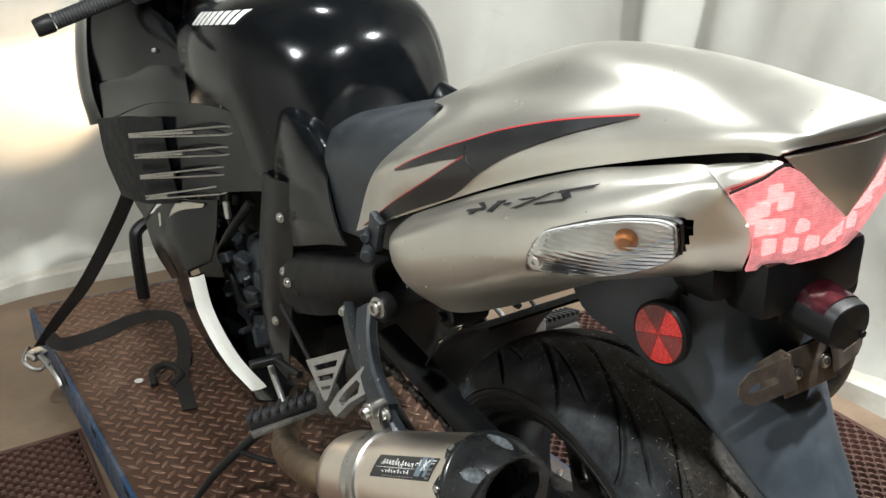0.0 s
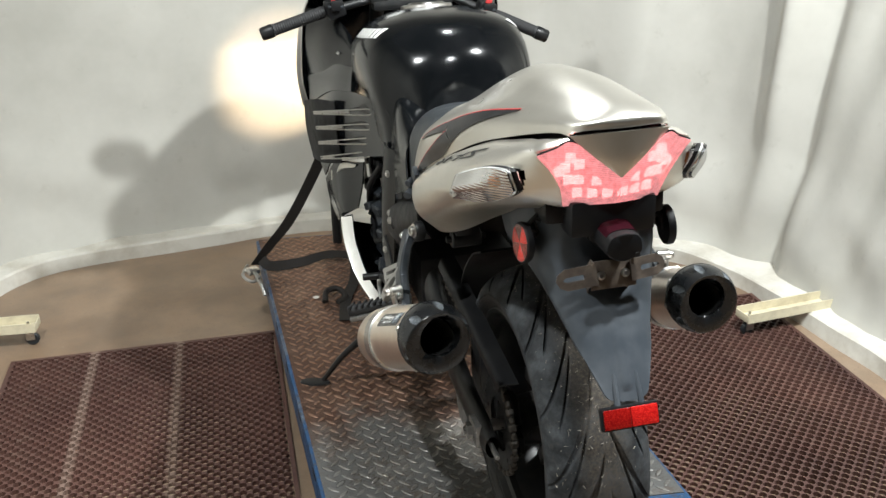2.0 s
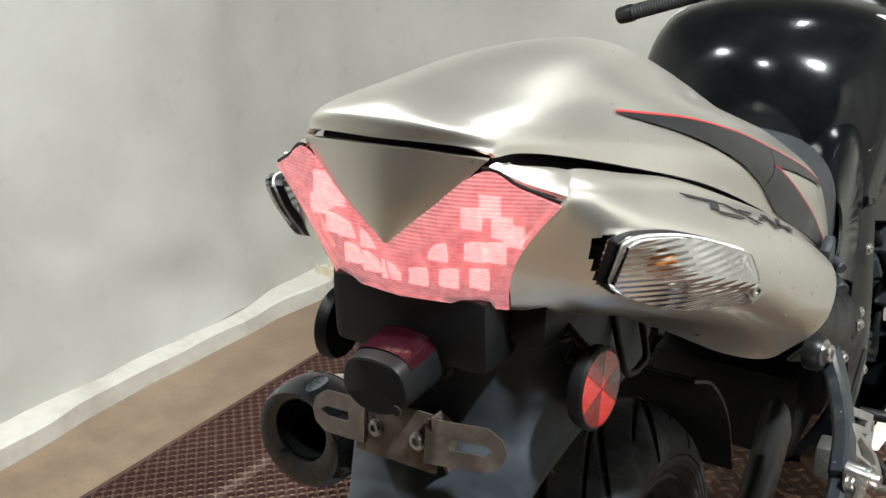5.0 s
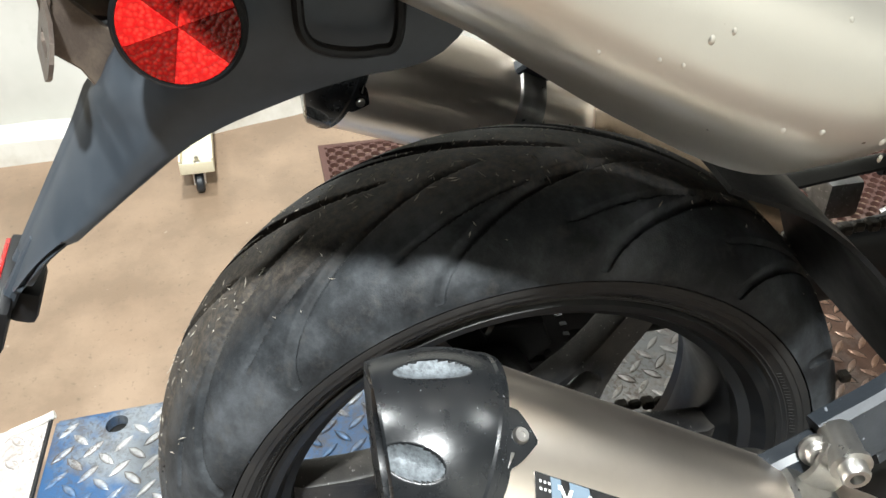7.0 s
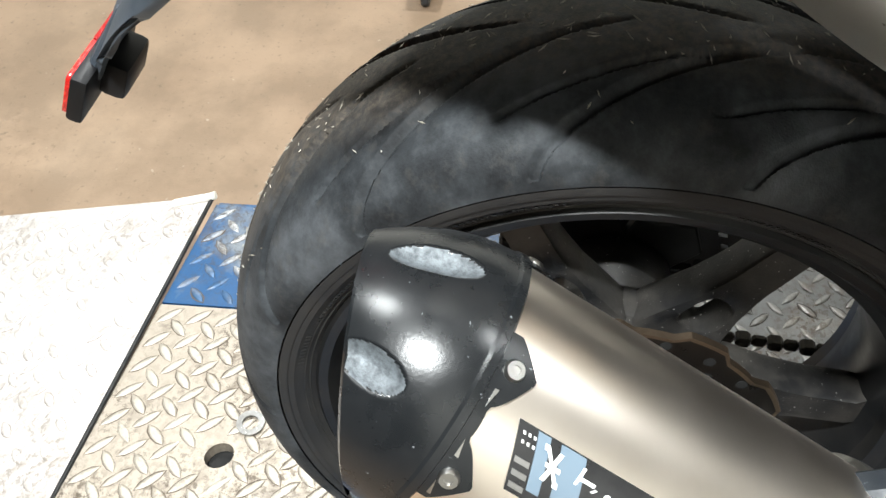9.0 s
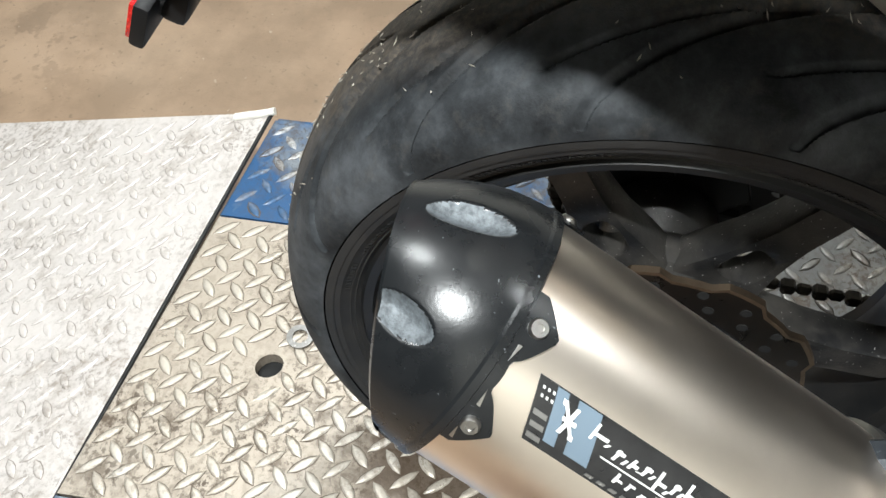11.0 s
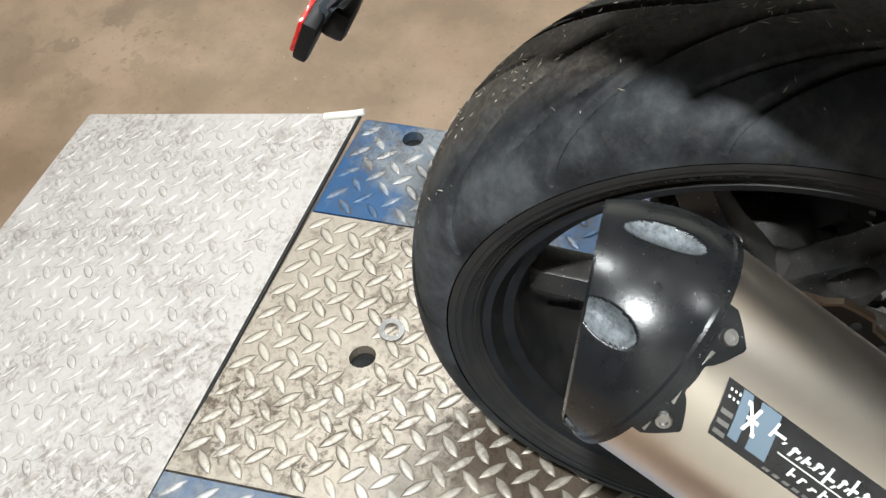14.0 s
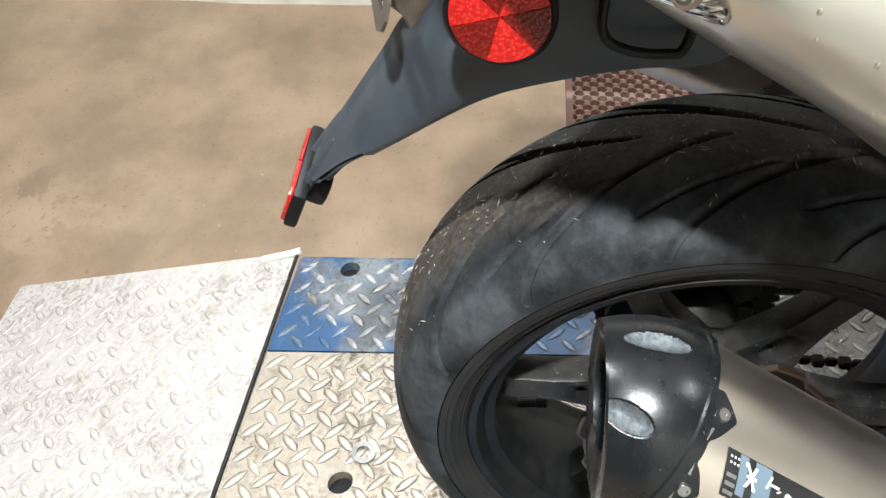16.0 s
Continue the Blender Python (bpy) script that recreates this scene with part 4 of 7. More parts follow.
bike = thing("motorcycle", Matrix.Translation((0, 0, LZ)) @ pose(0, 0, 0, 0, -LEAN, 0), "black and silver sport-touring motorcycle standing on a lift", "motorcycle")
AX = 0.313
R_OUT, R_EDGE, HALF = 0.311, 0.257, 0.096


# --- rear wheel
def rear_tyre():
    nphi, ns = 1300, 171
    s = np.linspace(-1, 1, ns)
    phi = np.linspace(0, 2 * np.pi, nphi, endpoint=False)
    th = s * np.pi / 2 * 0.98
    x = HALF * np.sin(th) / np.sin(np.pi / 2 * 0.98)
    r = R_EDGE + (R_OUT - R_EDGE) * np.cos(th) ** 0.92
    S, PH = np.meshgrid(s, phi)
    depth = np.zeros_like(S)
    n = 14
    for side in (-1, 1):
        a = S * side
        for lead, wide, s0, s1, off in ((0.62, 0.0046, 0.10, 0.93, 0.0), (0.95, 0.0024, 0.02, 0.55, 0.19)):
            at = np.radians(47.3) + off + lead * np.clip(1 - a / 0.93, 0, 2) ** 1.9 + (0 if side > 0 else np.pi / n)
            d = (PH - at + np.pi / n) % (2 * np.pi / n) - np.pi / n
            slope = lead * 1.9 / 0.93 * np.clip(1 - a / 0.93, 0, 2) ** 0.9
            dist = np.abs(d) * 0.30 / np.sqrt(1 + (slope * 0.30 / 0.13) ** 2)
            k = np.clip(1 - (dist / wide) ** 4, 0, 1) * np.clip((a - s0) * 18, 0, 1) * np.clip((s1 - a) * 18, 0, 1)
            depth = np.maximum(depth, k)
    rr = r[None, :] - 0.0058 * depth
    v = np.stack([np.broadcast_to(x[None, :], rr.shape), -rr * np.cos(PH), rr * np.sin(PH)], axis=2).reshape(-1, 3)
    f = []
    for i in range(nphi):
        j = (i + 1) % nphi
        for k in range(ns - 1):
            f.append((i * ns + k, j * ns + k, j * ns + k + 1, i * ns + k + 1))
    t = piece("tyre_tread", v, f, TYRE, wheel, "worn wide black tyre with swept grooves and dust", True, 60)
    for sd in (-1, 1):
        prof = [(R_EDGE + 0.001, 0.0955), (R_EDGE - 0.004, 0.0957), (R_EDGE - 0.0055, 0.0953), (R_EDGE - 0.0062, 0.0944), (R_EDGE - 0.0105, 0.0938), (R_EDGE - 0.0112, 0.0929), (0.2395, 0.0890), (0.2388, 0.0894), (0.2375, 0.0880), (0.2362, 0.0866), (0.2352, 0.0869), (0.2342, 0.0850), (0.2325, 0.0836), (0.228, 0.078)]
        m = Matrix.Rotation(radians(90 * sd), 4, "Y")
        part("sidewall", lathe(prof, m, 120, caps=False), SIDEWALL, wheel)
    pv, pf = [], []
    rnd_ = random.Random(31)
    for start, count, r0, r1 in ((0.20, 9, 0.2405, 0.2445), (0.42, 16, 0.2395, 0.2425), (0.95, 22, 0.2405, 0.2445), (1.75, 14, 0.2395, 0.2425), (2.6, 20, 0.2405, 0.2445), (3.8, 22, 0.2405, 0.2445), (5.2, 22, 0.2405, 0.2445)):
        for k in range(count):
            a = start + k * 0.018
            top = r1 - rnd_.uniform(0, 0.0012)
            wd = rnd_.uniform(0.004, 0.006)
            b_ = len(pv)
            for lift_ in (0.0, 0.0007):
                for r_, q in ((r0, a - wd), (r0, a + wd), (top, a + wd), (top, a - wd)):
                    pv.append((0.0885 + (r_ - 0.238) * 0.62 + lift_, -r_ * math.cos(q), r_ * math.sin(q)))
            pf += [(b_ + 4, b_ + 5, b_ + 6, b_ + 7)] + [(b_ + k2, b_ + (k2 + 1) % 4, b_ + 4 + (k2 + 1) % 4, b_ + 4 + k2) for k2 in range(4)]
    tagged(piece("sidewall_print", pv, pf, SIDEWALL, wheel, "moulded marks as plain raised bars", False), kind="stuff")
    return t


def grit(count):
    """Pale slivers of straw and dust lying on the tread."""
    rnd_ = random.Random(5)
    v_, f_ = [], []
    for k in range(count):
        s_, ph = rnd_.gauss(-0.06, 0.31), rnd_.uniform(0.15, 2.6)
        if abs(s_) > 0.85 or s_ > 0.2 and rnd_.random() < 0.65:
            continue
        th = s_ * math.pi / 2 * 0.98
        x, rr_ = HALF * math.sin(th), R_EDGE + (R_OUT - R_EDGE) * math.cos(th) ** 0.92 + 0.0006
        c = Vector((x, -rr_ * math.cos(ph), rr_ * math.sin(ph)))
        n_ = Vector((math.sin(th), -math.cos(ph) * math.cos(th), math.sin(ph) * math.cos(th))).normalized()
        t_ = n_.cross(Vector((rnd_.uniform(-1, 1), rnd_.uniform(-1, 1), rnd_.uniform(-1, 1)))).normalized()
        w_ = n_.cross(t_)
        ln, wd = rnd_.choice((0.0012, 0.0018, 0.0026, 0.0045)), rnd_.uniform(0.0003, 0.0007)
        b_ = len(v_)
        v_ += [c - t_ * ln, c + w_ * wd, c + t_ * ln + n_ * rnd_.uniform(0, 0.002), c - w_ * wd, c + n_ * 0.0008]
        f_ += [(b_, b_ + 1, b_ + 4), (b_ + 1, b_ + 2, b_ + 4), (b_ + 2, b_ + 3, b_ + 4), (b_ + 3, b_, b_ + 4)]
    tagged(piece("grit", v_, f_, GRIT, wheel, "pale slivers of straw and dust on the tread", False), kind="stuff")


wheel = new("rear_wheel")
wheel.parent = bike
wheel.matrix_local = pose(0, 0, AX)
tagged(wheel, "black cast rear wheel with a wide worn tyre")
rear_tyre()
grit(420)
YR = Matrix.Rotation(radians(90), 4, "Y")
part("rim", lathe([(0.232, 0.083), (0.229, 0.086), (0.222, 0.084), (0.214, 0.072), (0.205, 0.055), (0.196, 0.03), (0.193, 0.0), (0.196, -0.03), (0.205, -0.055), (0.214, -0.072), (0.222, -0.084), (0.229, -0.086), (0.232, -0.083),
                   (0.224, -0.078), (0.205, -0.066), (0.200, 0.0), (0.205, 0.066), (0.224, 0.078)], YR, 120, close=True), BLACK_METAL, wheel, "black rim, dusty inside")
SPOKE = [(0.035, -0.036), (0.07, -0.036), (0.09, -0.030), (0.115, -0.021), (0.15, -0.0155), (0.18, -0.018), (0.198, -0.030), (0.198, 0.030), (0.18, 0.018), (0.15, 0.0155), (0.115, 0.021), (0.09, 0.030), (0.07, 0.036), (0.035, 0.036)]


def ray_out(poly, c, a):
    """Where a ray from c at angle a leaves a polygon."""
    best = 9.0
    for (x0, y0), (x1, y1) in zip(poly, poly[1:] + poly[:1]):
        ex, ey, dx, dy = x1 - x0, y1 - y0, math.cos(a), math.sin(a)
        den = dx * ey - dy * ex
        if abs(den) > 1e-12:
            k = ((x0 - c[0]) * ey - (y0 - c[1]) * ex) / den
            u = ((x0 - c[0]) * dy - (y0 - c[1]) * dx) / den
            if k > 0 and 0 <= u <= 1:
                best = min(best, k)
    return c[0] + best * math.cos(a), c[1] + best * math.sin(a)


def spoke(angle):
    """Cast spoke with a window through its foot, edges rounded."""
    n, c = 40, (0.104, 0.0)
    angs = [2 * math.pi * k / n for k in range(n)]
    outer = [ray_out(SPOKE, c, t) for t in angs]
    rows_ = []
    for grow, x in ((0, 0.026), (0, 0.037), (0.16, 0.040), (0.88, 0.040), (1.0, 0.037), (1.0, 0.012), (0.88, 0.008), (0.16, 0.008), (0, 0.012), (0, 0.026)):
        row = []
        for t, (ox, oy) in zip(angs, outer):
            ix, iy = c[0] + 0.0205 * math.copysign(abs(math.cos(t)) ** 0.75, math.cos(t)), c[1] + 0.0145 * math.copysign(abs(math.sin(t)) ** 0.75, math.sin(t))
            row.append((x, ix + (ox - ix) * grow, iy + (oy - iy) * grow))
        rows_.append(row)
    v_ = [(x, r_ * math.cos(angle) - w * math.sin(angle), r_ * math.sin(angle) + w * math.cos(angle)) for row in rows_ for x, r_, w in row]
    f_ = [(i * n + k, i * n + (k + 1) % n, (i + 1) * n + (k + 1) % n, (i + 1) * n + k) for i in range(len(rows_) - 1) for k in range(n)]
    piece("spoke", v_, f_, WHEEL_DUST, wheel, "dusty grey-black cast spoke with a window", True, 50)


for k in range(6):
    spoke(radians(57.5 + 60 * k))
part("hub", lathe([(0, 0.075), (0.028, 0.075), (0.032, 0.06), (0.05, 0.052), (0.066, 0.044), (0.077, 0.036), (0.080, 0.026), (0.079, 0.008), (0.058, 0.002), (0.052, -0.045), (0.050, -0.075), (0.03, -0.085), (0, -0.085)], YR, 60), WHEEL_DUST, wheel, "dusty grey cast hub")


def petal_disc(r0, r1, teeth, amp, holes, rows, x, thick, mat, name, label, n=None):
    n = n or teeth * 8
    outer = [((r1 + amp * (1 if math.sin(teeth * 2 * math.pi * i / n) > 0 else -1)) * math.cos(2 * math.pi * i / n), (r1 + amp * (1 if math.sin(teeth * 2 * math.pi * i / n) > 0 else -1)) * math.sin(2 * math.pi * i / n)) for i in range(n)]
    ob = part(name, ring_plate(outer, circle(r0, n), thick, Matrix.Translation((x, 0, 0)) @ YR), mat, wheel, label)
    for q in range(rows):
        for i in range(holes):
            a = 2 * math.pi * (i + 0.33 * q) / holes
            rr_ = r0 + (r1 - r0) * (q + 0.8) / (rows + 0.6)
            # flat near-black discs paint the dark of drilled holes
            part("drilling", lathe([(0, -0.0008), (0.0042, -0.0008), (0.0042, 0.0008), (0, 0.0008)], Matrix.Translation((x, rr_ * math.cos(a), rr_ * math.sin(a))) @ YR @ Matrix.Diagonal((1, 1, (thick + 0.001) / 0.0016, 1)), 10), HOLE_SHADE, ob)
    return ob


petal_disc(0.085, 0.121, 10, 0.0035, 20, 2, 0.083, 0.005, DISC_STEEL, "brake_disc", "petal brake disc, heat-browned steel")
petal_ = [((0.121 + 0.0035 * (1 if math.sin(20 * math.pi * i / 80) > 0 else -1)) * math.cos(2 * math.pi * i / 80), (0.121 + 0.0035 * (1 if math.sin(20 * math.pi * i / 80) > 0 else -1)) * math.sin(2 * math.pi * i / 80)) for i in range(80)]
# edge ring in brighter metal, painting the light caught by the disc's rim
part("disc_edge_glint", ring_plate([(x * 1.004, y * 1.004) for x, y in petal_], [(x * 0.978, y * 0.978) for x, y in petal_], 0.0058, Matrix.Translation((0.083, 0, 0)) @ YR), BRASS, wheel, "browned steel edge ring, brightened to paint the rim's glint")
part("disc_carrier", merged([plate([(0.03, -0.012), (0.088, -0.02), (0.095, 0.0), (0.088, 0.02), (0.03, 0.012)], 0.006, Matrix.Translation((0.081, 0, 0)) @ YR @ pose(0, 0, 0, 0, 0, 72 * k)) for k in range(5)]), BLACK_METAL, wheel)
# sprocket and its carrier on the chain side
petal_disc(0.055, 0.098, 41, 0.0035, 5, 1, -0.105, 0.006, BLACK_METAL, "sprocket", "greasy steel rear sprocket", 246)
part("cush_carrier", merged([plate([(0.02, -0.03), (0.07, -0.038), (0.088, -0.012), (0.07, 0.014), (0.062, 0.03), (0.02, 0.02)], 0.012, Matrix.Translation((-0.085, 0, 0)) @ YR @ pose(0, 0, 0, 0, 0, 72 * k)) for k in range(5)]), BLACK_METAL, wheel, "black cast carrier with rounded arms")
part("valve", merged([rod((0.0, 0.20 * math.cos(3.53), 0.20 * math.sin(3.53)), (0.006, 0.168 * math.cos(3.53), 0.168 * math.sin(3.53)), 0.005), rod((0.005, 0.172 * math.cos(3.53), 0.172 * math.sin(3.53)), (0.007, 0.160 * math.cos(3.53), 0.160 * math.sin(3.53)), 0.006)]), BLACK_SATIN, wheel)
part("axle", rod((-0.17, 0, 0), (0.17, 0, 0), 0.012), STEEL, wheel)


# --- swingarm, chain, frame
def arm(side):
    x = 0.142 * side
    ctrl = []
    for y, z, h, w, xx in ((-0.075, AX, 0.024, 0.014, x), (-0.02, AX, 0.034, 0.017, x), (0.1, AX + 0.006, 0.036, 0.019, x), (0.3, AX + 0.025, 0.046, 0.022, x * 0.97), (0.52, AX + 0.06, 0.055, 0.025, x * 0.85)):
        ctrl.append([(xx + w * math.cos(a) * 1.0, y, z + h * math.sin(a)) for a in np.linspace(0, 2 * math.pi, 9)])
    g = skin(ctrl, 24, 25)
    sw = piece("swingarm", g.reshape(-1, 3), grid_faces(24, 25), BLACK_METAL, bike)
    part("chain_adjuster", merged([box(0.022, 0.055, 0.05, (x + 0.013 * side, -0.01, AX), bevel=0.006), rod((x, -0.11, AX), (x, -0.02, AX), 0.005)]), DULL_ALU, sw)
    part("axle_nut", lathe([(0, 0), (0.017, 0), (0.017, 0.012), (0.010, 0.013), (0.010, 0.018), (0, 0.018)], axis_frame((x + 0.022 * side, -0.005, AX), (x + side, -0.005, AX)), 6), STEEL, sw)


arm(-1)
arm(1)


def chain_run():
    links = []
    for z0, z1 in ((AX + 0.098, AX + 0.11), (AX - 0.098, AX - 0.118)):
        for k in range(30):
            t = k / 30
            y, z = 0.0 + 0.47 * t, z0 + (z1 - z0) * t
            links.append(box(0.016 if k % 2 else 0.010, 0.0145, 0.012, (-0.105, y, z), bevel=0.003, seg=1))
    for k in range(20):
        a = math.pi / 2 + math.pi * k / 20
        links.append(box(0.016 if k % 2 else 0.010, 0.0145, 0.012, (-0.105, 0.098 * math.cos(a), AX + 0.098 * math.sin(a)), (math.degrees(a) - 90, 0, 0), bevel=0.003, seg=1))
    part("chain", merged(links), CHAIN, bike, "greasy drive chain")


chain_run()
fin_ = [(-0.052, 0.004), (0.048, 0.012), (0.050, 0.002), (0.040, -0.022), (0.022, -0.038), (0.0, -0.044), (-0.024, -0.036), (-0.042, -0.018)]
part("chain_fin", plate(fin_, 0.008, Matrix(((0, 0, 1, -0.118), (1, 0, 0, 0.262), (0, 1, 0, AX - 0.122), (0, 0, 0, 1)))), DULL_ALU, bike, "grey rounded fin below the chain")
panel("chain_guard", [[(-0.125, -0.06, 0.425), (-0.128, 0.15, 0.45), (-0.13, 0.42, 0.48)], [(-0.122, -0.07, 0.445), (-0.122, 0.15, 0.47), (-0.12, 0.42, 0.50)], [(-0.09, -0.08, 0.45), (-0.09, 0.15, 0.475), (-0.09, 0.42, 0.505)]], 10, 30, 0.003, BLACK_SATIN, bike)
# inner fender over the front of the tyre
panel("inner_fender", [[(sx, 0.37 * math.cos(a) * 0.93, AX + 0.345 * math.sin(a)) for a in np.radians((15, 35, 55, 70))] for sx in (-0.105, -0.08, 0.0, 0.08, 0.105)], 17, 20, 0.004, BLACK_SATIN, bike)
# main frame spars and the engine behind the fairing
for sd in (-1, 1):
    ctrl = [[(sd * x, y, z) for x, y, z in row] for row in (
        [(0.170, 0.27, 0.705), (0.176, 0.40, 0.665), (0.180, 0.52, 0.622), (0.184, 0.63, 0.580)],
        [(0.198, 0.27, 0.692), (0.201, 0.40, 0.645), (0.202, 0.52, 0.598), (0.205, 0.63, 0.556)],
        [(0.203, 0.25, 0.662), (0.207, 0.39, 0.605), (0.207, 0.52, 0.548), (0.210, 0.63, 0.505)],
        [(0.180, 0.235, 0.632), (0.186, 0.38, 0.568), (0.188, 0.51, 0.508), (0.190, 0.62, 0.465)])]
    panel("frame_cover", ctrl if sd > 0 else ctrl[::-1], 18, 26, 0.004, BLACK_SATIN, bike, "matt black frame cover")
    ctrl = [[(sd * x, y, z) for x, y, z in row] for row in (
        [(0.19, 0.585, 0.72), (0.195, 0.60, 0.55), (0.20, 0.64, 0.40), (0.19, 0.70, 0.28)],
        [(0.203, 0.63, 0.72), (0.213, 0.66, 0.55), (0.215, 0.70, 0.42), (0.20, 0.74, 0.30)],
        [(0.195, 0.70, 0.71), (0.205, 0.735, 0.56), (0.205, 0.76, 0.44), (0.195, 0.78, 0.32)])]
    part("screw", bolt((sd * 0.207, 0.615, 0.553), (sd, -0.3, 0.15), 0.006, 0.004), STEEL, bike)
    # near-black disc painted as the shade of a recess
    part("cover_recess", lathe([(0, 0.0006), (0.011, 0.0006), (0.0125, 0.002), (0.014, 0.0006), (0.014, -0.004), (0, -0.004)], axis_frame((sd * 0.2075, 0.555, 0.548), (sd * 1.2, 0.45, 0.66)), 24), HOLE_SHADE, bike, "near-black disc painted as a round recess in the frame cover")
    ctrl_t = [[(sd * x, y, z) for x, y, z in row] for row in (
        [(0.130, 0.690, 0.855), (0.160, 0.695, 0.820), (0.174, 0.690, 0.745), (0.180, 0.680, 0.670), (0.186, 0.655, 0.585)],
        [(0.105, 0.625, 0.800), (0.158, 0.610, 0.815), (0.182, 0.590, 0.752), (0.192, 0.570, 0.690), (0.195, 0.545, 0.626)],
        [(0.110, 0.560, 0.780), (0.158, 0.520, 0.790), (0.186, 0.490, 0.755), (0.195, 0.465, 0.708), (0.197, 0.440, 0.668)],
        [(0.140, 0.500, 0.770), (0.176, 0.450, 0.770), (0.190, 0.415, 0.748), (0.195, 0.385, 0.716), (0.196, 0.352, 0.697)])]
    panel("tank_skirt", ctrl_t if sd < 0 else ctrl_t[::-1], 24, 24, 0.004, BLACK_GLOSS, bike, "glossy black skirt below the tank, chipped")
    panel("frame_spar", ctrl[::-1] if sd > 0 else ctrl, 12, 24, 0.004, BLACK_METAL, bike, "black frame spar")
    for at in ((0.208, 0.60, 0.66), (0.212, 0.585, 0.545), (0.218, 0.655, 0.44)):
        part("screw", bolt((sd * at[0], at[1], at[2]), (sd, -0.4, 0.1), 0.006, 0.004), STEEL, bike)
rnd = random.Random(7)
eng = [box(0.30, 0.42, 0.30, (0, 0.98, 0.42), bevel=0.02), box(0.34, 0.24, 0.16, (0, 1.0, 0.60), bevel=0.02), box(0.26, 0.3, 0.16, (0, 0.80, 0.32), bevel=0.02)]
for e_, nm in zip(eng, ("crankcase", "cylinder_head", "gearbox")):
    part(nm, e_, BLACK_METAL, bike, "black engine casting, grimy")
for sd in (-1, 1):
    part("engine_cover", lathe([(0, 0.035), (0.045, 0.032), (0.062, 0.022), (0.068, 0.0), (0, 0)], axis_frame((sd * 0.15, 0.86, 0.46), (sd, 0.86, 0.46)), 36), BLUE_BLACK, bike, "round black engine cover, dusty")
    part("engine_cover", lathe([(0, 0.03), (0.035, 0.028), (0.048, 0.018), (0.052, 0.0), (0, 0)], axis_frame((sd * 0.16, 0.98, 0.35), (sd, 0.98, 0.35)), 36), BLUE_BLACK, bike)
    bits = []
    for k in range(34):
        y, z = rnd.uniform(0.76, 1.08), rnd.uniform(0.28, 0.62)
        bits.append(box(rnd.uniform(0.02, 0.05), rnd.uniform(0.015, 0.05), rnd.uniform(0.012, 0.05), (sd * rnd.uniform(0.16, 0.20), y, z), (rnd.uniform(-30, 30), rnd.uniform(-20, 20), rnd.uniform(-30, 30)), bevel=0.004, seg=1))
    for b_ in bits:
        part("engine_fitting", b_, BLUE_BLACK, bike)
    hose = [tube([(sd * 0.19, 0.80, 0.62), (sd * 0.215, 0.86, 0.55), (sd * 0.21, 0.93, 0.50), (sd * 0.2, 1.02, 0.44)], 0.009), tube([(sd * 0.2, 0.78, 0.42), (sd * 0.21, 0.86, 0.38), (sd * 0.2, 0.95, 0.40), (sd * 0.2, 1.05, 0.5)], 0.007), tube([(sd * 0.205, 0.885, 0.62), (sd * 0.21, 0.885, 0.57), (sd * 0.208, 0.88, 0.53)], 0.006)]
    for h_ in hose:
        part("hose", h_, BLACK_SATIN, bike)
    part("cable_end", rod((sd * 0.213, 0.885, 0.60), (sd * 0.213, 0.88, 0.565), 0.007), STEEL, bike)


